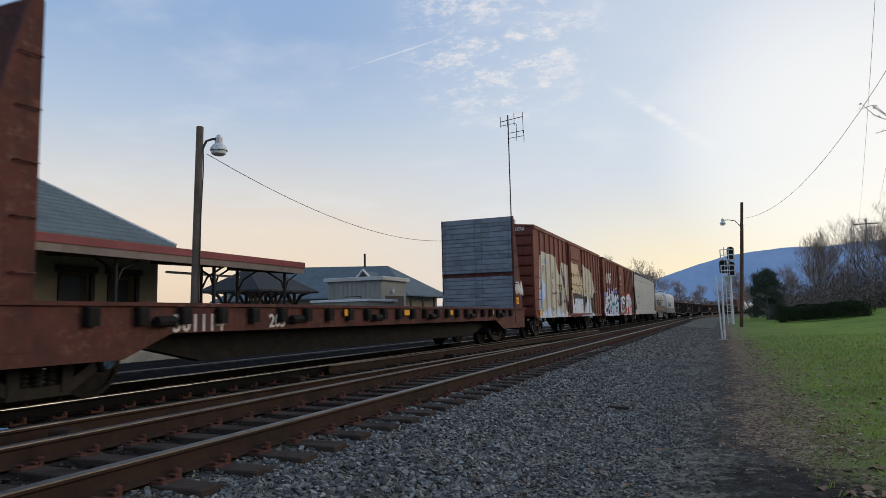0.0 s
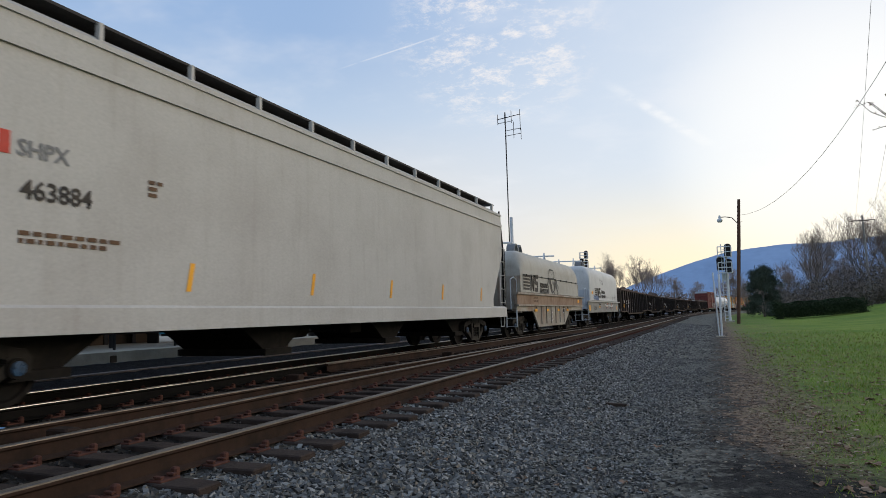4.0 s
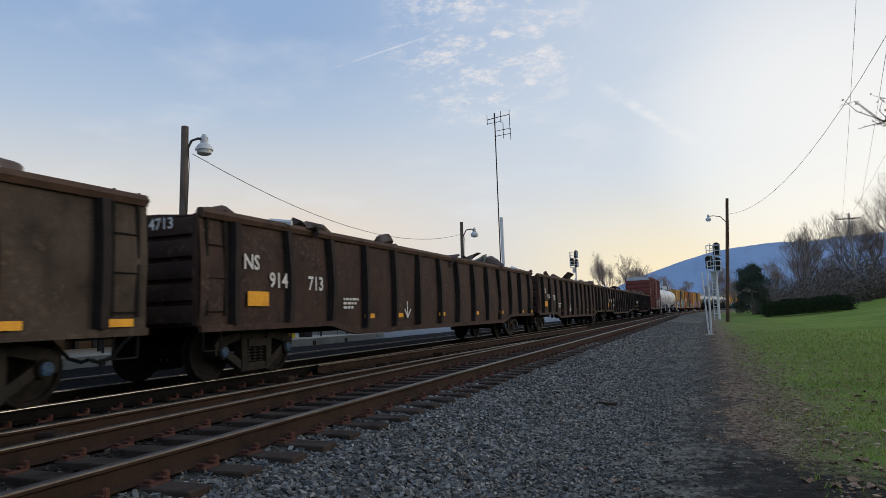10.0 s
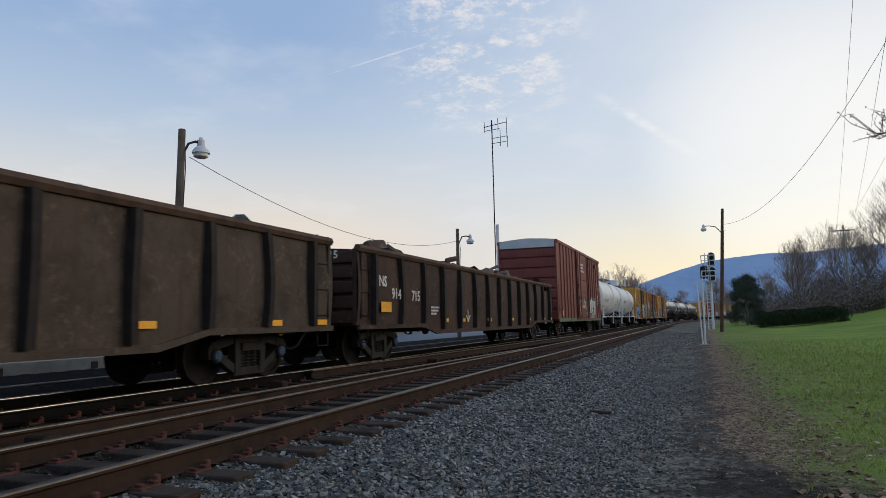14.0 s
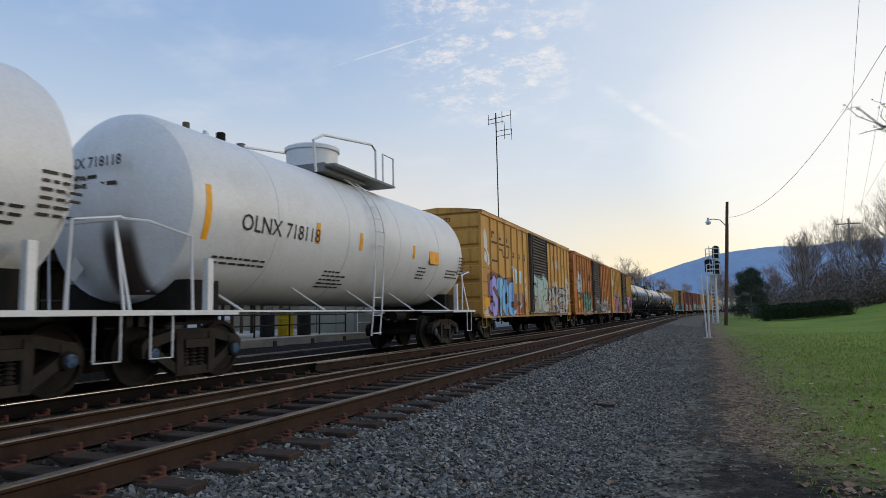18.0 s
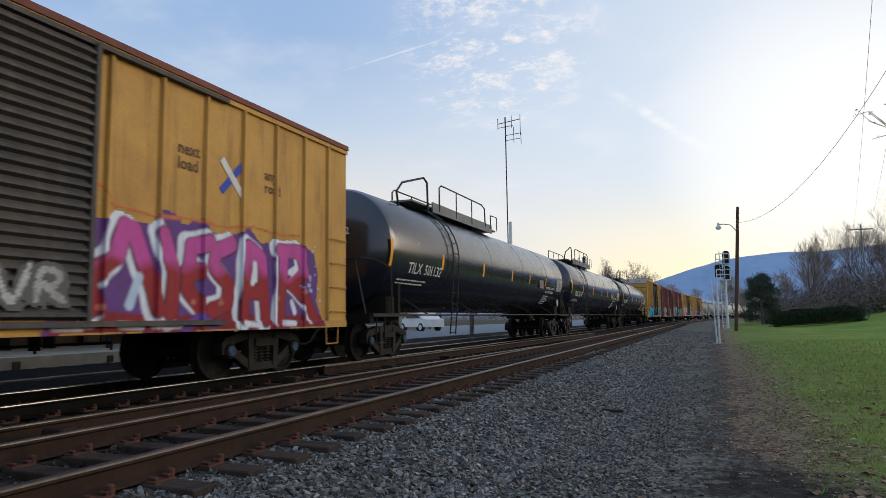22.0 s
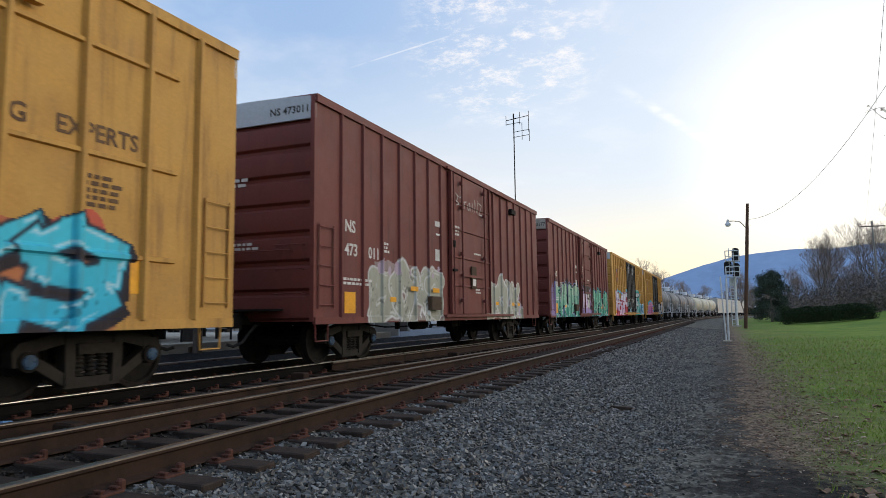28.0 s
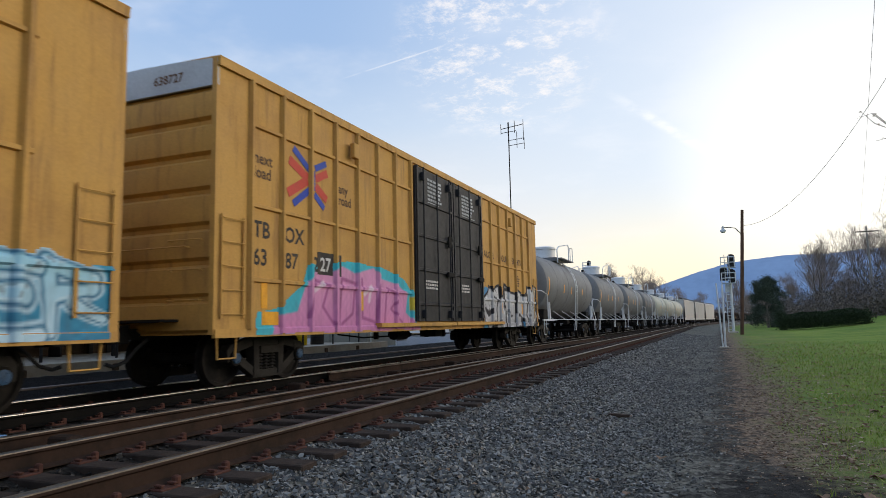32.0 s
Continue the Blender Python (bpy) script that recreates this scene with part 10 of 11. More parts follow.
def long_limb():
    """A low limb of the near tree that reaches out over the lawn."""
    r = random.Random(9)
    main = [Vector(p) for p in ((0, 0, 4.6), (-1.4, 0.1, 6.2), (-2.8, 0, 6.8), (-4.0, 0.1, 7.0), (-4.9, 0, 7.0))]
    limb = part("limb", Geo().tube(main, 0.09, 6, 0.015), M["near_twig"], near_tree)
    g, tips = Geo(), []
    for i in range(46):
        k = r.uniform(1.2, 3.98)
        p = main[int(k)].lerp(main[int(k) + 1], k % 1)
        q = p + Vector((r.uniform(-0.75, 0.15), r.uniform(-0.4, 0.4), r.uniform(-0.25, 0.85)))
        e = q + Vector((r.uniform(-0.45, 0.1), r.uniform(-0.25, 0.25), r.uniform(-0.1, 0.4)))
        g.tube([p, q, e], 0.014, 4, 0.006)
        tips += [q, e, e.lerp(q, 0.5)]
    part("twigs", g, M["near_twig"], limb)
    v = np.array([tuple(p) for p in tips])
    part("dead_leaves", leaf_mesh("dead_leaves", 44, 230, lambda rs, n: v[rs.integers(0, len(v), n)] + rs.normal(0, 0.05, (n, 3)), 0.045, M["leaf"]), None, limb, "few brown leaves left on the twigs")


long_limb()


def undergrowth():
    def brush(rs, n):
        x = rs.uniform(8.5, 48, n)
        y = rs.uniform(98, 130, n)
        h = 1.6 + 3.2 * np.abs(np.sin(x * 0.5 + 1) * np.cos(y * 0.23)) + 1.5 * np.clip((x - 12) / 20, 0, 1)
        return np.stack([x, y, ground_z(x, y) + h * rs.random(n) ** 1.3], 1)
    me = leaf_mesh("undergrowth", 3, 42000, brush, 0.16, island_material("brush_shades", (0.085, 0.075, 0.066), (0.15, 0.125, 0.105), (0.21, 0.165, 0.12)))
    tagged(new("undergrowth", me), "brown leafless brush under the trees", "shrubs", kind="stuff")

    # a thicket of fine twigs that fills the wood's edge, thinner towards its top
    rs = np.random.default_rng(31)
    n = 95000
    x = 7.2 + 46 * rs.random(n) ** 0.9
    y = rs.uniform(106, 134, n)
    tall = (5.6 + 2.6 * np.clip((x - 8) / 14, 0, 1)) * (0.78 + 0.22 * np.sin(x * 0.9 + 1) * np.sin(x * 0.37 + y * 0.1) + 0.12 * np.sin(x * 2.3 + y))
    z = ground_z(x, y) + tall * rs.random(n) ** 1.45
    ln, wd = rs.uniform(0.25, 0.75, n), rs.uniform(0.016, 0.036, n)
    lean = rs.normal(0, 0.65, (n, 2)) * ln[:, None]
    V = np.stack([np.stack([x - wd, y, z], 1), np.stack([x + wd, y, z], 1), np.stack([x + lean[:, 0], y + lean[:, 1], z + ln * rs.uniform(0.3, 1.0, n)], 1)], 1).reshape(-1, 3)
    me = bpy.data.meshes.new("thicket")
    me.from_pydata(V.tolist(), [], np.arange(3 * n).reshape(-1, 3).tolist())
    me.materials.append(island_material("thicket_shades", (0.10, 0.088, 0.080), (0.18, 0.15, 0.13), (0.26, 0.205, 0.16)))
    tagged(new("thicket", me), "tangled bare grey-brown branches at the wood's edge", "shrubs", kind="stuff")

    # olive and rust-coloured shrubs along the top of the lawn
    def shrubs(rs, n):
        c = 46
        cx, cy, cr = rs.uniform(8.5, 46, c), rs.uniform(98, 106, c), rs.uniform(0.8, 2.0, c)
        k = rs.integers(0, c, n)
        d = rs.normal(0, 1, (n, 3))
        d /= np.linalg.norm(d, axis=1)[:, None]
        q = cr[k] * rs.random(n) ** 0.4
        px, py = cx[k] + d[:, 0] * q, cy[k] + d[:, 1] * q
        return np.stack([px, py, ground_z(px, py) + np.abs(d[:, 2]) * q * 1.1], 1)
    me = leaf_mesh("shrubs", 41, 30000, shrubs, 0.09, island_material("shrub_shades", (0.035, 0.042, 0.022), (0.07, 0.066, 0.036), (0.16, 0.085, 0.05)))
    tagged(new("shrubs", me), "low olive and rust-brown shrubs at the lawn's end", "shrubs", kind="stuff")

    def wood(rs, n):
        t = rs.random(n)
        x = -60 + 130 * t
        y = 300 + 60 * rs.random(n) + 60 * np.abs(t - 0.4)
        h = 5.0 + 5.0 * np.abs(np.sin(x * 0.21) * np.cos(x * 0.07 + 1)) + 5 * np.clip(x / 60, 0, 1)
        return np.stack([x + shift(y), y, h * rs.random(n) ** 0.8], 1)
    me = leaf_mesh("far_woods", 4, 26000, wood, 0.55, island_material("woods_shades", (0.15, 0.135, 0.13), (0.21, 0.18, 0.165), (0.25, 0.21, 0.19)))
    tagged(new("far_woods", me), "bare grey-brown woods down the line", "trees", kind="stuff")

    def west(rs, n):
        x = rs.uniform(-420, -60, n)
        y = 330 + 60 * rs.random(n)
        h = 2.0 + 5.0 * np.abs(np.sin(x * 0.11) * np.cos(x * 0.043 + 1))
        return np.stack([x, y, h * rs.random(n)], 1)
    me = leaf_mesh("far_woods", 6, 16000, west, 0.8, island_material("west_woods_shades", (0.24, 0.23, 0.24), (0.30, 0.28, 0.28), (0.33, 0.31, 0.31)))
    tagged(new("far_woods", me), "low bare woods beyond the station", "trees", kind="stuff")


undergrowth()


def evergreen():
    t = thing("evergreen_tree", "dark bushy evergreen tree at the lawn's far edge", "tree", at=(6.2, 104, float(ground_z(np.array([6.2]), np.array([104.0]))[0])))
    part("trunk", Geo().tube([(0, 0, -0.1), (0, 0, 3.0), (0.1, 0, 6.4)], 0.18, 8, 0.06), M["bark"], t)

    def form(rs, n):
        c = 110
        u, v, w = rs.random(c) ** 0.9, rs.random(c) * 6.283, rs.random(c)
        z = 0.2 + 6.6 * u
        rad = (0.3 + 2.1 * np.clip(1 - u ** 1.7, 0, 1) ** 0.6) * (1 + 0.25 * np.sin(v * 5 + z * 2) + 0.15 * np.sin(v * 11 + z * 5)) * np.sqrt(0.35 + 0.65 * w)
        k = rs.integers(0, c, n)
        return np.stack([rad * np.cos(v), rad * np.sin(v), z], 1)[k] + rs.normal(0, 1, (n, 3)) * np.array([0.34, 0.34, 0.24])
    part("crown", leaf_mesh("crown", 9, 32000, form, 0.085, island_material("evergreen_shades", (0.036, 0.050, 0.036), (0.060, 0.078, 0.056), (0.10, 0.12, 0.085))), None, t)


evergreen()


def hedge():
    t = thing("hedge", "clipped dark green hedge in one low rounded block", "hedge", at=(0, 0, 0))

    def form(rs, n):
        x = rs.uniform(5.95, 14.0, n)
        y = rs.uniform(79.4, 82.4, n)
        base = 0.02 + 0.55 * (x - 5.9) / 8.0
        top = base + 1.62 - 0.9 * (1 - np.sqrt(np.clip(1 - np.clip((np.abs(x - 9.97) - 2.9) / 1.15, 0, 1) ** 2, 0, 1))) + 0.06 * np.sin(x * 1.7) + 0.05 * np.sin(x * 4.1)
        v = rs.random(n)
        # leaves crowd the outside
        side = rs.random(n)
        z = base + (top - base) * np.where(side < 0.45, 1.0 - 0.08 * v, v)
        y = np.where(side > 0.6, 79.4 + 0.25 * rs.random(n), y)
        x = np.where(side > 0.9, np.where(rs.random(n) < 0.5, 5.95, 13.9) + 0.25 * rs.normal(0, 1, n), x)
        inset = 0.35 * np.clip((z - top + 0.4) / 0.4, 0, 1) + 0.3 * np.clip((base + 0.4 - z) / 0.4, 0, 1)
        y = np.where(y < 80.5, y + inset, y)
        return np.stack([x, y + 0.1 * rs.normal(0, 1, n), z], 1)
    part("foliage", leaf_mesh("foliage", 12, 26000, form, 0.075, island_material("hedge_shades", (0.012, 0.020, 0.010), (0.028, 0.045, 0.020), (0.065, 0.088, 0.040))), None, t)
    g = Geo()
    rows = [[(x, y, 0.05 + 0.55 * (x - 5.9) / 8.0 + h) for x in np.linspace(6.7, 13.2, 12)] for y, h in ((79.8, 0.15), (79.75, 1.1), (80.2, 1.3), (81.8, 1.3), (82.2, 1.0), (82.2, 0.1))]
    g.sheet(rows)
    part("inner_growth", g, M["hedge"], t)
    for i in range(7):
        x = 6.6 + 1.15 * i
        z = 0.02 + 0.8 * (x - 5.9) / 8.0
        part("stem", Geo().tube([(x, 80.9, z - 0.05), (x + 0.1, 80.9, z + 0.6)], 0.05, 6), M["bark"], t)


hedge()


# ---- lawn: blades close by, dead leaves and wood chips ----
def lawn():
    rs = np.random.default_rng(21)
    n = 110000
    y = 4.5 + 42 * rs.random(n) ** 1.9
    x = 0.6 + (0.9 + 0.42 * np.minimum(y, 45)) * rs.random(n)
    thin = rs.random(n) < np.clip((44 - y) / 32, 0, 1)
    x, y = x[thin], y[thin]
    n = len(x)
    keep = rs.random(n) < np.clip((x - 0.75 - 0.35 * np.sin(y * 1.3) - 0.25 * np.sin(y * 3.1 + 1)) / 2.6, 0.04, 0.8)
    x, y = x[keep], y[keep]
    n = len(x)
    z = ground_z(x, y)
    a = rs.random(n) * 6.283
    h = rs.uniform(0.018, 0.05, n) * (1 + y / 40)
    w = 0.0035 * (1 + y / 9)
    lean = rs.normal(0, 0.5, (n, 2)) * h[:, None]
    dx, dy = np.cos(a) * w, np.sin(a) * w
    V = np.stack([np.stack([x - dx, y - dy, z - 0.004], 1), np.stack([x + dx, y + dy, z - 0.004], 1), np.stack([x + lean[:, 0], y + lean[:, 1], z + h], 1)], 1).reshape(-1, 3)
    me = bpy.data.meshes.new("grass")
    me.from_pydata(V.tolist(), [], np.arange(3 * n).reshape(-1, 3).tolist())
    me.materials.append(island_material("grass_shades", (0.14, 0.225, 0.030), (0.21, 0.285, 0.046), (0.40, 0.34, 0.15)))
    tagged(new("grass", me), "short green lawn grass beside the path", "grass", kind="stuff")
    # wood chips and bits of straw where the path meets the lawn
    m = 11000
    y = 4.6 + 30 * rs.random(m) ** 1.7
    x = 0.55 + 0.36 * rs.normal(0, 1, m) + 0.014 * y
    bare = (y < 6.3) & (x < 0.75) & (rs.random(m) < 0.85)
    x, y = x[~bare], y[~bare]
    m = len(x)
    p = np.stack([x, y, ground_z(x, y) + 0.006], 1)
    p = p[(p[:, 1] + 1.2 * p[:, 0] > 7.6) | (rs.random(len(p)) < 0.35)]
    m = len(p)
    scattered("leaf_litter", stone_bases(8, 4), p, rs.uniform(0.005, 0.016, m), island_material("litter_shades", (0.05, 0.032, 0.022), (0.14, 0.085, 0.05), (0.40, 0.33, 0.26)), "dry leaf crumbs and chips on black dirt", "leaf litter", 23, (0.15, 0.5))

    # scattered leaf scraps out on the grass
    m = 1500
    y = 5.0 + 34 * rs.random(m) ** 1.4
    x = 0.9 + (0.5 + 0.35 * y) * rs.random(m) ** 1.3
    p = np.stack([x, y, ground_z(x, y) + 0.02], 1)
    scattered("leaf_litter", stone_bases(9, 4), p, rs.uniform(0.012, 0.034, m), island_material("scrap_leaf_shades", (0.07, 0.045, 0.028), (0.20, 0.12, 0.07), (0.42, 0.33, 0.24)), "scraps of dead leaves on the lawn", "leaf litter", 29, (0.15, 0.4))


lawn()


def leaf_thing(x, y, size, turn, seed):
    r = random.Random(seed)
    z = float(ground_z(np.array([x]), np.array([y]))[0])
    g = Geo()
    out = []
    for i in range(14):
        a = 2 * math.pi * i / 14
        q = size * (0.55 + 0.45 * abs(math.cos(2.5 * a))) * r.uniform(0.85, 1.1)
        out.append((q * math.cos(a) * 1.3, q * math.sin(a)))
    lift = [0.25 * size * math.sin(3 * a[0] / size + seed) + 0.12 * size * math.cos(4 * a[1] / size) for a in out]
    n = len(out)
    low, high = -0.2 * size, 0.004
    vs = [(p[0], p[1], h) for p, h in zip(out, lift)] + [(0, 0, -0.1 * size)] + [(p[0], p[1], h + high) for p, h in zip(out, lift)] + [(0, 0, -0.1 * size + high)]
    fs = [(i, n, (i + 1) % n) for i in range(n)] + [(n + 1 + i, n + 1 + (i + 1) % n, 2 * n + 1) for i in range(n)] + [(i, (i + 1) % n, n + 1 + (i + 1) % n, n + 1 + i) for i in range(n)]
    g.add(vs, fs)
    lf = part("blade", g, M["leaf"], None)
    lf.name = "fallen_leaf"
    tagged(lf, "curled brown dead leaf lying on the ground", "leaf", "fallen leaves")
    lf.matrix_world = Matrix.Translation((x, y, z + 0.28 * size)) @ Matrix.Rotation(turn, 4, "Z")


r = random.Random(5)
for i in range(90):
    y = 4.9 + 24 * r.random() ** 1.6
    leaf_thing(0.45 + r.random() * (0.6 + 0.4 * y), y, r.uniform(0.035, 0.07), r.uniform(0, 6), i)
for i in range(4):
    leaf_thing(0.92 + r.uniform(-0.12, 0.18), 6.05 + r.uniform(-0.2, 0.25), r.uniform(0.035, 0.06), r.uniform(0, 6), 160 + i)
for i in range(14):
    leaf_thing(r.uniform(-2.4, -0.2), 4.6 + r.random() * 6, r.uniform(0.025, 0.045), r.uniform(0, 6), 180 + i)

board = part("wood_scrap", Geo().prism([(-0.16, 0), (0.15, 0.0), (0.17, 0.03), (-0.12, 0.045)], -0.05, 0.05, "y"), M["tie"], None)
tagged(board, "splintered piece of dark wood on the gravel", "wood")
board.location = (-1.42, 9.9, float(ground_z(np.array([-1.42]), np.array([9.9]))[0]) + 0.012)
for i, (x, y) in enumerate(((-6.85, 5.95), (-6.80, 6.35), (-6.95, 4.8), (-7.0, 4.2))):
    g = Geo().tube([(0, 0, 0.0), (0.05, 0.06, 0.06), (0.12, 0.02, 0.05), (0.2, 0.08, 0.01)], 0.045, 7, 0.03)
    lt = part("plastic_litter", g, M["litter_blue"], None)
    tagged(lt, "crumpled pale blue plastic between the rails", "litter", "blue litter")
    lt.matrix_world = Matrix.Translation((x, y, float(ground_z(np.array([x]), np.array([y]))[0]) + 0.05)) @ Matrix.Rotation(i, 4, "Z")
for x, y in ((-5.75, 17.2),):
    lt = part("paper_litter", Geo().slab(-0.05, 0.05, -0.09, 0.09, 0, 0.03), M["white_wall"], None)
    tagged(lt, "small white scrap lying by the rail", "litter")
    lt.matrix_world = Matrix.Translation((x, y, RAIL - 0.16)) @ Matrix.Rotation(0.5, 4, "Z")


# ---- poles, lamps, wires ----
def street_lamp(name, label, base, top, head, material, r0, arm_z):
    bx, by, bz = base
    t = thing(name, label, "street lamp", at=base)
    tx, ty, tz = top[0] - bx, top[1] - by, top[2] - bz
    part("pole", Geo().tube([(0, 0, -0.3), (tx * 0.5, ty * 0.5, tz * 0.5), (tx, ty, tz)], r0, 12, r0 * 0.8), M[material], t)
    hx, hy, hz = head[0] - bx, head[1] - by, head[2] - bz
    k = arm_z / tz
    ax, ay = tx * k, ty * k
    part("arm", Geo().tube([(ax, ay, arm_z - 0.25), (ax + 0.35 * (hx - ax), ay + 0.35 * (hy - ay), hz + 0.22), (ax + 0.7 * (hx - ax), ay + 0.7 * (hy - ay), hz + 0.32), (hx, hy, hz + 0.30)], 0.035, 8), M["iron"], t)
    lamp = part("lamp_head", Geo().lathe([(0.06, 0.46), (0.07, 0.40), (0.11, 0.38), (0.11, 0.20), (0.17, 0.16), (0.24, 0.06), (0.25, 0.0), (0.22, 0.0)], (hx, hy, hz), "z", 16), M["galv"], t)
    part("lens", Geo().lathe([(0.215, 0.02), (0.20, -0.10), (0.12, -0.14), (0.03, -0.15)], (hx, hy, hz), "z", 16), M["lens"], lamp)
    part("ground_wire", Geo().tube([(tx * 0.98 + r0, ty * 0.98, arm_z), (tx * 0.7 + r0 + 0.06, ty * 0.7, tz * 0.82), (tx * 0.6 + r0, ty * 0.6, tz * 0.6), (r0 + 0.01, 0, 0.3)], 0.014, 5), M["iron"], t)
    return t


street_lamp("street_lamp", "weathered wooden lamp post with a glass lantern arm beside the platform", (-13.0, 14.1, 0.43), (-13.3, 14.56, 6.9), (-13.05, 15.05, 6.30), "pole", 0.125, 5.9)
street_lamp("street_lamp", "weathered wooden lamp post far along the platform", (-13.25, 37.3, 0.43), (-13.3, 37.53, 6.9), (-13.0, 39.0, 6.25), "pole", 0.12, 5.7)
street_lamp("street_lamp", "leaning brown wooden pole with a street light on a long arm", (1.65, 62.6, 0.0), (2.34, 62.3, 10.62), (0.72, 62.0, 8.85), "pole_brown", 0.15, 8.7)


def hung_wire(name, a, b, sag, rad, label):
    a, b = Vector(a), Vector(b)
    pts = [a.lerp(b, i / 18) - Vector((0, 0, sag * 4 * (i / 18) * (1 - i / 18))) for i in range(19)]
    tagged(new(name, Geo().tube(pts, rad, 5).mesh(name, M["iron"])), label, "overhead wire", kind="structure")


hung_wire("overhead_wire", (-13.2, 14.75, 6.15), (-13.2, 37.5, 6.2), 1.15, 0.010, "slack wire between the platform lamps")
hung_wire("overhead_wire", (2.4, 62.3, 9.25), (11.0, 20.0, 20.0), 4.0, 0.013, "slack wire from the pole to the next one")
for a, b in (((19.2, 110, 14.0), (4.2, 18, 11.3)), ((21.2, 110, 14.0), (5.0, 18, 10.2)), ((20.3, 110, 13.9), (7.2, 18, 10.6))):
    hung_wire("overhead_wire", a, b, 0.5, 0.008, "thin power line above the lawn")


def utility_pole():
    t = thing("utility_pole", "pale wooden utility pole with a short crossarm", "utility pole", at=(20.3, 110, float(ground_z(np.array([20.3]), np.array([110.0]))[0])))
    part("pole", Geo().tube([(0, 0, -0.3), (-0.2, 0, 6), (-0.3, 0, 12.4)], 0.17, 10, 0.11), surf("pale_pole", (0.30, 0.28, 0.25), (0.22, 0.20, 0.18), 0.8, scale=2, bump=0.3), t)
    part("crossarm", Geo().box(-1.8, 1.2, -0.06, 0.06, 11.6, 11.74), M["pole"], t)


utility_pole()


def signal_mast(base, h, label, ladder=True):
    t = thing("railway_signal", label, "railway signal", at=base)
    part("mast", Geo().tube([(0, 0, 0), (0, 0, h)], 0.13, 12, 0.11), M["galv"], t)
    part("footing", Geo().slab(-0.4, 0.4, -0.4, 0.4, -0.1, 0.15), M["concrete"], t)
    for z, dx in ((h - 0.55, 0.18), (h - 2.0, 0.18), (h - 1.75, -0.55)):
        hd = part("signal_head", Geo().prism([(dx - 0.34, z - 0.55), (dx + 0.34, z - 0.55), (dx + 0.34, z + 0.45)] + [(dx + 0.34 * math.cos(a), z + 0.45 + 0.34 * math.sin(a)) for a in spread(0.3, 2.84, 6)] + [(dx - 0.34, z + 0.45)], -0.22, -0.18, "y"), M["iron"], t, "black signal backboard")
        for q in (-0.3, 0.05, 0.4):
            part("hood", Geo().lathe([(0.10, -0.30), (0.12, -0.30), (0.12, 0.0), (0.10, 0.0)], (dx, -0.2, z + q), "y", 12), M["iron"], hd)
    for z in (h - 2.6, h - 1.1):
        pf = part("platform", Geo().box(-0.75, 0.45, -0.95, -0.25, z, z + 0.06), M["galv"], t)
        for x in (-0.75, 0.45):
            for y in (-0.95, -0.25):
                part("rail_post", Geo().tube([(x, y, z), (x, y, z + 1.0)], 0.045, 5), M["galv"], pf)
        for q in (0.5, 1.0):
            part("guard_rail", Geo().tube([(-0.75, -0.25, z + q), (-0.75, -0.95, z + q), (0.45, -0.95, z + q), (0.45, -0.25, z + q)], 0.045, 5), M["galv"], pf)
    if ladder:
        for x in (-0.42, -0.02):
            part("ladder_rail", Geo().tube([(x, -0.35, 0.1), (x, -0.35, h + 0.2)], 0.04, 5), M["galv"], t)
        n = int(h / 0.33)
        for i in range(n):
            part("rung", Geo().tube([(-0.42, -0.35, 0.35 + 0.33 * i), (-0.02, -0.35, 0.35 + 0.33 * i)], 0.025, 4), M["galv"], t)
    part("relay_box", Geo().slab(-0.5, -0.12, -0.25, 0.25, h - 3.4, h - 2.7), M["galv"], t)


signal_mast((1.15, 70, 0.0), 7.3, "galvanised signal mast with black heads, ladder and cage")
signal_mast((-19.4, 110, 0.43), 10.6, "galvanised signal mast across the tracks with black heads", False)

post = thing("marker_post", "pair of thin pale steel posts at the path's edge", "post", at=(0.12, 35.0, 0.0))
part("post", Geo().tube([(0.05, 0, -0.2), (0.07, 0, 3.02)], 0.045, 8), M["galv"], post)
part("post", Geo().tube([(-0.05, 0.1, -0.2), (-0.19, 0.1, 3.1)], 0.035, 8), M["galv"], post)
part("foot", Geo().slab(-0.22, 0.2, -0.15, 0.2, -0.05, 0.05), M["concrete"], post)


def antenna():
    t = thing("antenna_mast", "tall thin radio mast with a ladder of dipoles", "antenna mast", at=(-17.28, 60, 0.43))
    part("mast", Geo().tube([(0, 0, 0), (0, 0, 9.9)], 0.15, 10), M["galv"], t)
    part("upper_mast", Geo().tube([(-0.25, 0, 0.0), (-0.25, 0, 20.0)], 0.055, 8), M["iron"], t)
    a = part("aerial", Geo().tube([(-1.0, 0, 19.4), (1.2, 0, 19.65)], 0.04, 5), M["iron"], t)
    for x, z0, z1 in ((-1.0, 18.9, 19.9), (-0.3, 18.8, 20.0), (0.35, 18.9, 20.1), (0.55, 17.4, 19.0), (1.2, 18.1, 20.1), (1.25, 17.2, 18.3)):
        part("element", Geo().tube([(x, 0, z0), (x, 0, z1)], 0.03, 5), M["iron"], a)
    for z in (18.2, 17.7, 19.0):
        part("boom", Geo().tube([(-0.32, 0, z), (1.25, 0, z + 0.1)] if z < 18.5 else [(-1.0, 0, z), (0.5, 0, z + 0.1)], 0.03, 5), M["iron"], a)


antenna()


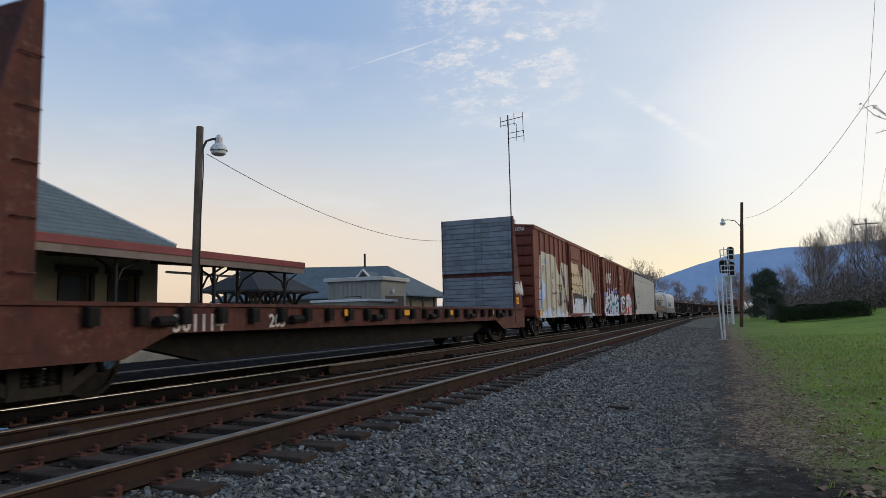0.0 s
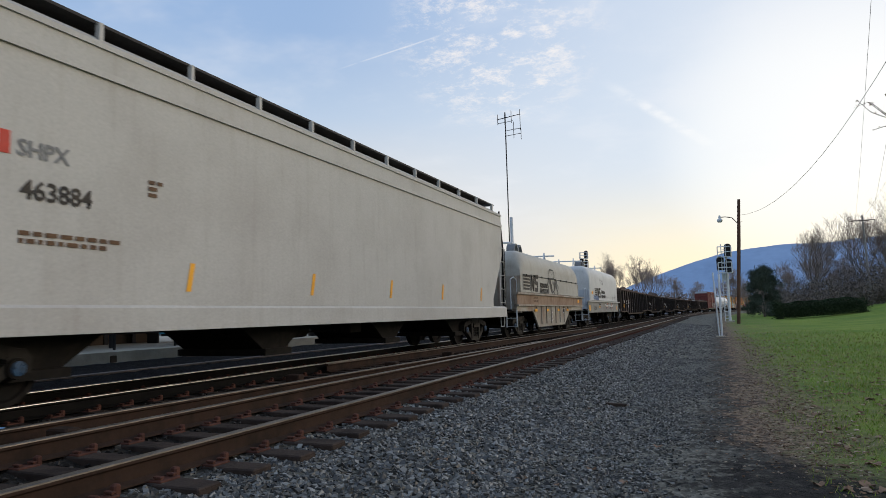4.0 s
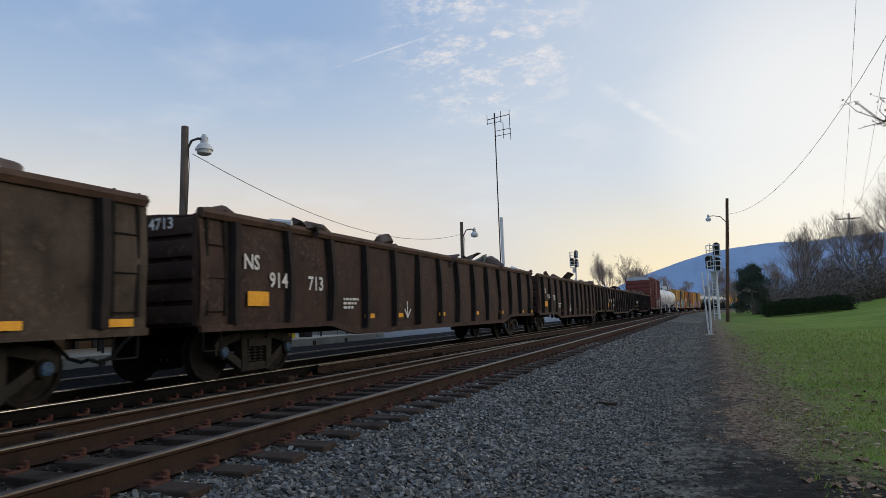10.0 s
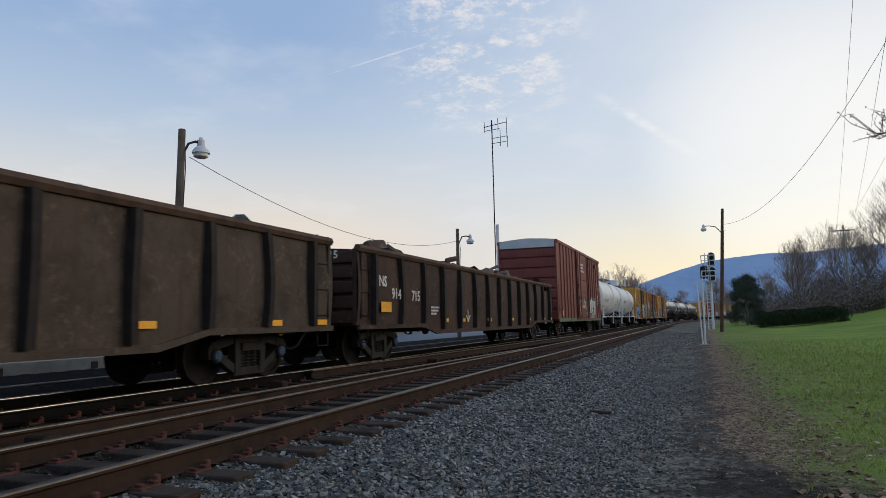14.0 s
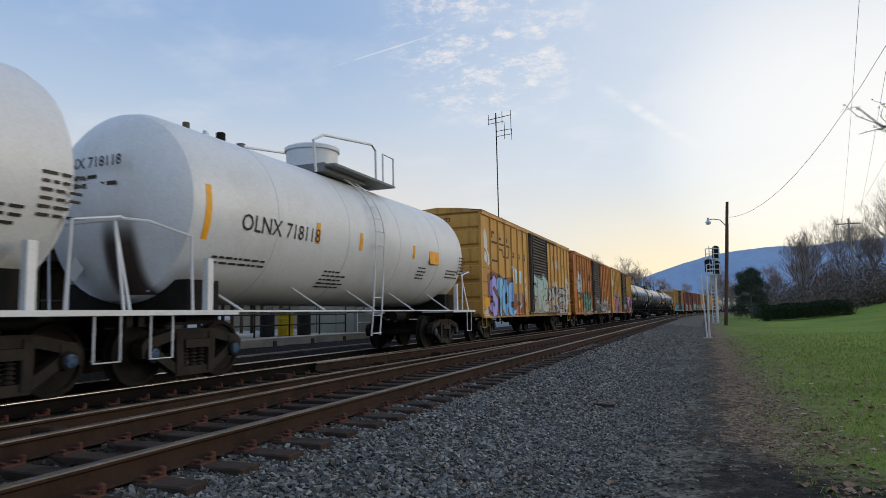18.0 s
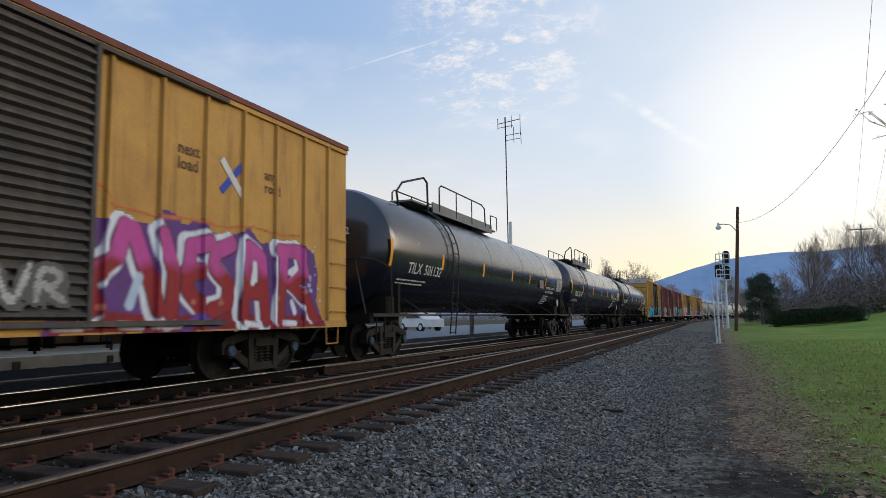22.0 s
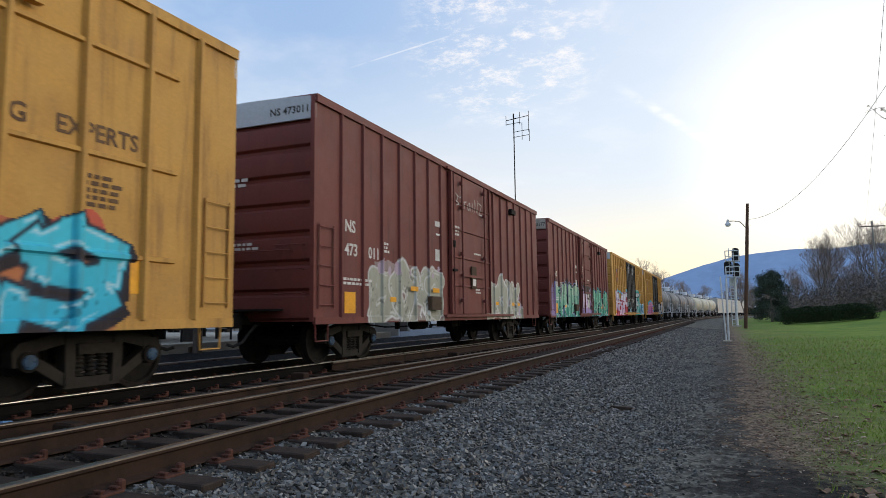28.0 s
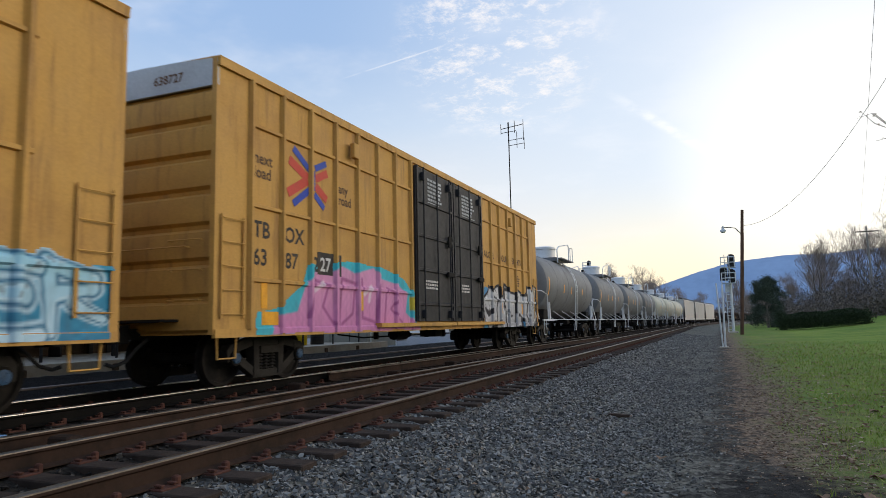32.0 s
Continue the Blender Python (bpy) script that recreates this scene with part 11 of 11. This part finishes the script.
# ---- station ----
def platform():
    p = thing("platform", "low concrete station platform with a stained edge", "platform", kind="structure")
    part("deck", Geo().box(-31.0, -13.55, -30, 26.0, 0.36, 0.70), M["concrete"], p)
    part("edge", Geo().box(-13.55, -13.30, -30, 26.0, 0.30, 0.715), M["concrete"], p)
    for i in range(12):
        y = -2.0 + 2.3 * i
        part("drain_block", Geo().slab(-13.32, -13.25, y, y + 0.16, 0.47, 0.63), M["wainscot"], p)
    s = part("road", Geo().sheet([[(x, y, 0.432) for x in (-13.3, -11.05)] for y in (110, -40)]), M["asphalt"], None)
    s.name = "service_road"
    tagged(s, "strip of blue-grey asphalt along the track", "road", kind="structure")
    k = Geo().slab(-11.05, -10.90, -40, 110, 0.36, 0.455)
    s = part("kerb", k, M["trim"], None)
    tagged(s, "thin stained kerb beside the rails", "kerb", kind="structure")


platform()


def station():
    t = thing("station_building", "cream and brown station house under a slate hip roof", "building")
    xw, y0, y1 = -18.6, -8.0, 18.35
    back, zt = -25.5, 4.15
    doors = [(9.0, 10.0), (14.55, 15.55), (16.35, 17.35)]
    # front wall with real openings
    a = y0
    for d0, d1 in doors + [(y1, y1)]:
        part("wall", Geo().box(xw - 0.3, xw, a, d0, 1.75, zt), M["plaster"], t)
        part("wainscot", Geo().box(xw - 0.3, xw + 0.02, a, d0, 0.70, 1.75), M["wainscot"], t)
        if d1 > d0:
            part("wall", Geo().box(xw - 0.3, xw, d0, d1, 3.05, zt), M["plaster"], t)
            dr = part("door", Geo().box(xw - 0.26, xw - 0.18, d0, d1, 0.70, 3.05), M["wainscot"], t, "dark panelled door")
            part("pane", Geo().box(xw - 0.18, xw - 0.165, d0 + 0.15, d1 - 0.15, 1.8, 2.9), M["glass"], dr)
            part("door_frame", Geo().box(xw - 0.05, xw + 0.06, d0 - 0.14, d0, 0.7, 3.15).box(xw - 0.05, xw + 0.06, d1, d1 + 0.14, 0.7, 3.15).box(xw - 0.05, xw + 0.08, d0 - 0.25, d1 + 0.25, 3.05, 3.25), M["iron"], dr)
        a = d1
    part("wall", Geo().box(back, xw - 0.3, y1 - 0.3, y1, 0.70, zt), M["plaster"], t)
    part("wall", Geo().box(back, xw - 0.3, y0, y0 + 0.3, 0.70, zt), M["plaster"], t)
    part("wall", Geo().box(back - 0.3, back, y0, y1, 0.70, zt), M["plaster"], t)
    # hip roof
    ex, ey = -17.95, 18.55
    ew = -26.2
    rz, ez = 6.15, 4.16
    mid = (ex + ew) / 2
    r0, r1 = -4.0, 15.9
    top = [(mid, r0, rz + 0.5), (mid, r1, rz + 0.5)]
    c = [(ex, y0 - 0.6, ez), (ex, ey, ez), (ew, ey, ez), (ew, y0 - 0.6, ez)]
    lowc = [(x, y, ez - 0.06) for x, y, _ in c]
    g = Geo().add(c + top + lowc, [(0, 1, 5, 4), (1, 2, 5), (2, 3, 4, 5), (3, 0, 4), (9, 8, 7, 6), (0, 6, 7, 1), (1, 7, 8, 2), (2, 8, 9, 3), (3, 9, 6, 0)])
    rf = part("roof", g, M["shingle"], t, "grey-green slate roof", smooth=False)
    part("ridge_cap", Geo().tube([(mid, r0, rz + 0.5), (mid, r1, rz + 0.5), (ex, ey, ez + 0.03)], 0.06, 6), M["galv"], rf)
    part("eave", Geo().box(ex - 0.08, ex + 0.02, y0 - 0.6, ey, ez - 0.26, ez - 0.06).box(ew, ex - 0.08, ey - 0.1, ey, ez - 0.26, ez - 0.06), M["trim"], rf)
    part("finial", Geo().tube([(mid, r1 - 0.5, rz + 0.5), (mid, r1 - 0.5, rz + 1.0)], 0.02, 5), M["iron"], rf)
    for k in range(1, 14):
        f = k / 14
        x = ex + (mid - ex) * f
        z = ez + (rz + 0.5 - ez) * f
        part("slate_course", Geo().box(x - 0.03, x + 0.03, y0 - 0.6 + (r0 - y0 + 0.6) * f, ey + (r1 - ey) * f, z - 0.03, z + 0.006), M["shingle"], rf)


station()


def canopy():
    t = thing("platform_canopy", "long station canopy with a red metal edge on iron posts", "canopy")
    y0, y1 = -9.0, 22.6
    xf, xb = -15.3, -18.55
    rows = Geo().prism([(xf, 3.52), (xf, 3.62), (xb, 4.02), (xb, 3.92)], y0, y1, "y")
    rf = part("roof", rows, M["red_roof"], t, "red standing-seam canopy roof")
    for i in range(40):
        y = y0 + 0.4 + i * 0.78
        part("seam", Geo().prism([(xf, 3.625), (xf, 3.66), (xb, 4.06), (xb, 4.02)], y - 0.015, y + 0.015, "y"), M["red_roof"], rf)
    part("fascia", Geo().box(xf, xf + 0.06, y0, y1, 3.24, 3.46), M["trim"], t)
    part("red_edge", Geo().box(xf - 0.05, xf + 0.10, y0, y1, 3.46, 3.68), M["red_roof"], t, "red metal roof edge")
    part("end_fascia", Geo().prism([(xf, 3.24), (xf, 3.6), (xb, 3.98), (xb, 3.6)], y1, y1 + 0.06, "y"), M["trim"], t)
    part("ceiling_boards", Geo().prism([(xf - 0.05, 3.30), (xb, 3.62), (xb, 3.66), (xf - 0.05, 3.36)], y0 + 0.05, y1 - 0.05, "y"), M["wainscot"], t)
    for i in range(8):
        y = -6.0 + 4.0 * i
        ps = part("post", Geo().tube([(-15.75, y, 0.70), (-15.75, y, 3.3)], 0.06, 8), M["iron"], t)
        part("bracket", Geo().tube([(-15.75, y, 2.5), (-15.9, y, 2.95), (-16.6, y, 3.35)], 0.035, 6), M["iron"], ps)
        part("bracket", Geo().tube([(-15.75, y, 2.5), (-15.75, y + 0.2, 2.95), (-15.75, y + 0.8, 3.25)], 0.035, 6), M["iron"], ps)
        part("rafter", Geo().prism([(xf - 0.05, 3.2), (xb, 3.5), (xb, 3.62), (xf - 0.05, 3.32)], y - 0.05, y + 0.05, "y"), M["wainscot"], t)
    for y in (20.2, 22.3):
        ps = part("post", Geo().tube([(-18.3, y, 0.70), (-18.3, y, 3.7)], 0.07, 8), M["iron"], t)
        part("bracket", Geo().tube([(-18.3, y, 2.6), (-18.0, y, 3.1), (-17.2, y, 3.5)], 0.04, 6), M["iron"], ps)
    part("gutter", Geo().tube([(xb + 0.1, 18.6, 3.25), (xb + 0.1, 22.6, 3.25)], 0.05, 6), M["galv"], t)


canopy()


def shelter():
    """Open umbrella shed with arched brackets."""
    t = thing("platform_shelter", "open platform shed with a dark hip roof on arched brackets", "shelter")
    x0, x1, y0, y1, ez, rz = -25.6, -21.6, 28.0, 33.5, 3.05, 4.3
    c = [(x0, y0, ez), (x1, y0, ez), (x1, y1, ez), (x0, y1, ez)]
    m = (x0 + x1) / 2
    g = Geo().add(c + [(m, y0 + 1.6, rz), (m, y1 - 1.6, rz)] + [(x, y, ez - 0.1) for x, y, _ in c], [(0, 1, 4), (1, 2, 5, 4), (2, 3, 5), (3, 0, 4, 5), (9, 8, 7, 6), (0, 6, 7, 1), (1, 7, 8, 2), (2, 8, 9, 3), (3, 9, 6, 0)])
    part("roof", g, M["iron"], t, smooth=False)
    for x in (m - 1.0, m + 1.0):
        for y in (y0 + 1.0, (y0 + y1) / 2, y1 - 1.0):
            ps = part("post", Geo().tube([(x, y, 0.4), (x, y, ez)], 0.09, 8), M["wainscot"], t)
            for s in (-1, 1):
                part("bracket", Geo().tube([(x, y, 1.7), (x + s * 0.12, y, 2.3), (x + s * 0.5, y, 2.8), (x + s * 1.1, y, 3.0)], 0.06, 6), M["wainscot"], ps)
                part("bracket", Geo().tube([(x, y, 1.7), (x, y + s * 0.12, 2.3), (x, y + s * 0.5, 2.8), (x, y + s * 1.0, 3.0)], 0.06, 6), M["wainscot"], ps)


shelter()


def shed():
    t = thing("equipment_shed", "small grey sided shed with a flat roof beside the tracks", "shed", at=(0, 0, 0.43))
    x0, x1, y0, y1, h = -21.6, -18.0, 34.5, 37.8, 3.2
    part("wall", Geo().box(x0, x1, y0, y0 + 0.12, 0, h), M["shed"], t)
    part("wall", Geo().box(x1 - 0.12, x1, y0 + 0.12, y0 + 0.45, 0, h).box(x1 - 0.12, x1, y1 - 0.35, y1, 0, h).box(x1 - 0.12, x1, y0 + 0.45, y1 - 0.35, 2.3, h), M["shed"], t)
    part("wall", Geo().box(x0, x0 + 0.12, y0 + 0.12, y1, 0, h).box(x0 + 0.12, x1 - 0.12, y1 - 0.12, y1, 0, h), M["shed"], t)
    for i in range(12):
        x = x0 + 0.15 + 0.3 * i
        part("batten", Geo().box(x - 0.02, x + 0.02, y0 - 0.03, y0, 0, h), M["shed"], t)
    part("roof", Geo().slab(x0 - 0.2, x1 + 0.2, y0 - 0.2, y1 + 0.2, h, h + 0.22, 0.03), M["hopper"], t)
    v = part("vent", Geo().box(-20.4, -19.3, y0 - 0.05, y0 - 0.03, 1.3, 2.3), M["iron"], t)
    for i in range(7):
        part("slat", Geo().prism([(y0 - 0.09, 1.36 + 0.13 * i), (y0 - 0.05, 1.45 + 0.13 * i), (y0 - 0.05, 1.47 + 0.13 * i), (y0 - 0.10, 1.38 + 0.13 * i)], -20.35, -19.35), M["shed"], v)
    part("door", Geo().box(x1 - 0.09, x1 - 0.04, y0 + 0.45, y1 - 0.35, 0, 2.3), M["louver"], t, "grey-brown roller door")
    part("lamp", Geo().slab(x1, x1 + 0.15, y0 + 1.2, y0 + 1.4, 2.5, 2.7), M["galv"], t)


shed()


def far_house():
    t = thing("freight_house", "long low house with a slate hip roof and one gable", "building", at=(0, 0, 0.4))
    part("basement", Geo().box(-44.5, -26, 53.2, 60.8, -5.2, 0.0), M["concrete"], t)
    x0, x1, y0, y1 = -46.0, -24.5, 52.0, 62.0
    part("wall", Geo().box(x0 + 1, x1 - 1.2, y0 + 1, y1 - 1, 0, 3.0), M["plaster"], t)
    m = (y0 + y1) / 2
    c = [(x0, y0, 3.0), (x1, y0, 3.0), (x1, y1, 3.0), (x0, y1, 3.0)]
    g = Geo().add(c + [(x0 + 5, m, 6.4), (x1 - 4.5, m, 6.0)] + [(x, y, 2.9) for x, y, _ in c], [(0, 1, 5, 4), (1, 2, 5), (2, 3, 4, 5), (3, 0, 4), (9, 8, 7, 6), (0, 6, 7, 1), (1, 7, 8, 2), (2, 8, 9, 3), (3, 9, 6, 0)])
    part("roof", g, M["shingle"], t, smooth=False)
    gb = part("gable", Geo().prism([(-30.6, 4.0), (-28.2, 4.0), (-29.4, 5.3)], y0 + 0.9, y0 + 4, "y"), M["shingle"], t)
    part("gable_trim", Geo().tube([(-30.8, y0 + 0.85, 3.95), (-29.4, y0 + 0.85, 5.4), (-28.0, y0 + 0.85, 3.95)], 0.12, 6), M["white_wall"], gb)
    part("gable_face", Geo().prism([(-30.4, 4.0), (-28.4, 4.0), (-29.4, 5.15)], y0 + 0.86, y0 + 0.9, "y"), M["wainscot"], gb)
    part("chimney", Geo().tube([(-31.5, m, 6.0), (-31.5, m, 7.3)], 0.1, 6), M["iron"], t)
    for i in range(4):
        part("post", Geo().tube([(x1 - 0.3, y0 + 1 + 2.6 * i, 0), (x1 - 0.3, y0 + 1 + 2.6 * i, 2.9)], 0.08, 6), M["wainscot"], t)


far_house()


def fence(y0, y1, x, label):
    t = thing("platform_railing", label, "railing")
    n = int((y1 - y0) / 2.0)
    for i in range(n + 1):
        y = y0 + (y1 - y0) * i / n
        part("post", Geo().tube([(x, y, 0.68), (x, y, 1.95)], 0.035, 8), M["iron"], t)
    for z in (1.12, 1.5, 1.9):
        part("rail", Geo().tube([(x, y0, z), (x, y1, z)], 0.028, 6), M["iron"], t)


fence(-6.0, 25.8, -14.6, "black pipe railing along the platform")


def bench(y):
    t = thing("bench", "dark slatted bench against the station wall", "bench", "platform benches", at=(-17.6, y, 0.70))
    for i in range(3):
        part("seat_slat", Geo().slab(-0.2 + 0.15 * i, -0.08 + 0.15 * i, -0.8, 0.8, 0.42, 0.46), M["wainscot"], t)
        part("back_slat", Geo().box(-0.26 - 0.03 * i, -0.23 - 0.03 * i, -0.8, 0.8, 0.55 + 0.14 * i, 0.65 + 0.14 * i), M["wainscot"], t)
    for s in (-0.65, 0.65):
        part("leg", Geo().box(-0.25, 0.22, s - 0.03, s + 0.03, 0.0, 0.42).box(-0.32, -0.26, s - 0.03, s + 0.03, 0.3, 0.98), M["iron"], t)


for y in (8.0, 13.0, 18.0):
    bench(y)


def barrel(x, y, z, r, h, material, label, category, name):
    t = thing(name, label, category, at=(x, y, z))
    part("body", Geo().lathe([(r * 0.94, 0), (r, 0.03), (r, h * 0.32), (r * 1.04, h * 0.34), (r, h * 0.36), (r, h * 0.66), (r * 1.04, h * 0.68), (r, h * 0.70), (r, h * 0.97), (r * 0.92, h)], (0, 0, 0), "z", 20), M[material], t)
    part("lid", Geo().lathe([(r * 1.03, h), (r * 1.03, h + 0.04), (r * 0.6, h + 0.10), (0.05, h + 0.11)], (0, 0, 0), "z", 20), M["iron"], t)


barrel(-15.0, 21.9, 0.70, 0.30, 0.95, "yellow_plastic", "yellow plastic barrel with a dark lid on the platform", "barrel", "barrel")
barrel(-15.2, 21.0, 0.70, 0.27, 0.9, "iron", "black waste bin on the platform", "bin", "waste_bin")
barrel(-14.9, 23.0, 0.70, 0.27, 0.9, "iron", "black waste bin near the platform end", "bin", "waste_bin")
barrel(-14.9, 15.9, 0.70, 0.30, 0.85, "louver", "grey waste bin beside the lamp post", "bin", "waste_bin")
barrel(-14.2, 9.6, 0.70, 0.20, 0.45, "white_wall", "white bucket on the platform edge", "bucket", "bucket")


def cabinet():
    t = thing("equipment_cabinet", "large grey metal equipment cabinet past the platform", "cabinet", at=(-15.6, 27.4, 0.43))
    part("body", Geo().slab(-1.6, 1.2, -1.2, 1.6, 0, 1.75, 0.02), M["shed"], t)
    part("roof", Geo().slab(-1.7, 1.3, -1.3, 1.7, 1.75, 1.85, 0.02), M["galv"], t)
    for x in (-0.7, 0.3):
        part("door_seam", Geo().box(x - 0.01, x + 0.01, -1.215, -1.2, 0.1, 1.65), M["iron"], t)
    rl = thing("stair_rail", "pale steel handrail by the platform end", "railing", at=(-13.9, 25.6, 0.43))
    part("rail", Geo().tube([(0, 0, 0), (0, 0, 1.3), (0, 2.4, 1.3), (0, 2.4, 0)], 0.03, 6), M["galv"], rl)
    part("rail", Geo().tube([(0, 0, 0.7), (0, 2.4, 0.7)], 0.025, 6), M["galv"], rl)


cabinet()


def parked_car(x, y, z, material, label, turn):
    t = thing("parked_car", label, "car", at=(x, y, z))
    t.rotation_euler = (0, 0, turn)
    prof = [(-2.1, 0.35), (2.1, 0.35), (2.15, 0.75), (1.9, 0.92), (1.1, 0.98), (0.55, 1.42), (-0.9, 1.45), (-1.6, 1.0), (-2.1, 0.92)]
    part("body", Geo().prism(prof, -0.82, 0.82), M[material], t)
    part("windscreen", Geo().prism([(1.02, 1.0), (0.56, 1.36), (0.50, 1.36), (0.96, 1.0)], -0.7, 0.7), M["glass"], t)
    for s in (-1, 1):
        part("side_window", Geo().prism([(0.85, 1.02), (0.5, 1.34), (-0.8, 1.36), (-1.3, 1.02)], *sorted((s * 0.825, s * 0.835))), M["glass"], t)
        for q in (-1.3, 1.3):
            w = part("wheel", Geo().lathe([(0.2, -0.1), (0.32, -0.1), (0.33, 0.0), (0.32, 0.1), (0.2, 0.1)], (s * 0.75, q, 0.33), "x", 18), M["tyre"], t)
            part("rim", Geo().lathe([(0.2, -0.02), (0.18, 0.02), (0.05, 0.03)], (s * 0.86, q, 0.33), "x", 12), M["galv"], w)


parked_car(-28.5, 28.0, 0.70 - 0.27, "car_blue", "small blue car parked behind the platform", 0.9)
parked_car(-27.5, 32.0, 0.70 - 0.27, "white_wall", "white car parked behind the platform", 1.1)
parked_car(-30.0, 50.0, 0.43, "car_red", "red car parked by the far house", 1.2)
parked_car(-21.5, 48.5, 0.43, "white_wall", "white car parked beyond the shed", 1.0)


def town_house(x0, x1, y, h, material, label, cols):
    t = thing("town_building", label, "building", "town behind the station", at=(0, 0, -4.2))
    part("wall", Geo().box(x0, x1, y, y + 8, 0, h), M[material], t)
    part("roof", Geo().prism([(x0 - 0.4, h), (x1 + 0.4, h), ((x0 + x1) / 2, h + 1.8)], y - 0.4, y + 8.4, "y"), M["shingle"], t)
    for k in range(2):
        for i in range(cols):
            x = x0 + (x1 - x0) * (i + 0.5) / cols
            w = part("window", Geo().box(x - 0.55, x + 0.55, y - 0.05, y - 0.01, 0.9 + 2.5 * k, 2.3 + 2.5 * k), M["trim"], t)
            part("pane", Geo().box(x - 0.42, x + 0.42, y - 0.07, y - 0.05, 1.0 + 2.5 * k, 2.2 + 2.5 * k), M["glass"], w)


town_house(-62, -50, 52, 4.4, "white_wall", "white two-storey house with dark windows", 5)
town_house(-78, -66, 60, 4.2, "white_wall", "white house with a grey roof", 4)
town_house(-49, -42, 66, 3.6, "shed", "grey-green low house behind the station", 3)


def motions():
    """The train runs past at an even speed; its wheels turn."""
    def car_pose(s, length, hold):
        p, _ = along(s + hold, TRAIN_X)
        q, _ = along(s + length - hold, TRAIN_X)
        d = (q - p).normalized()
        o = p - d * hold
        return Matrix.Translation((o.x, o.y, RAIL)) @ Matrix.Rotation(-math.atan2(d.x, d.y), 4, "Z")
    for car, s, length in CARS:
        walk(car, [(t, car_pose(s - SPEED * t, length, 1.9)) for t in range(33)])
    turn = SPEED / WHEEL_R / FPS
    made = {}
    for ob in WHEELSETS:
        key = round(ob.location.y, 3)
        if key not in made:
            spot = ob.location.copy()
            walk(ob, [(i / FPS, Matrix.Translation(spot) @ Matrix.Rotation(turn * i, 4, "X")) for i in range(32 * FPS + 1)])
            made[key] = ob
        else:
            src = made[key].animation_data
            ob.rotation_mode = "QUATERNION"
            ob.animation_data_create()
            ob.animation_data.action = src.action
            ob.animation_data.action_slot = src.action_slot


motions()
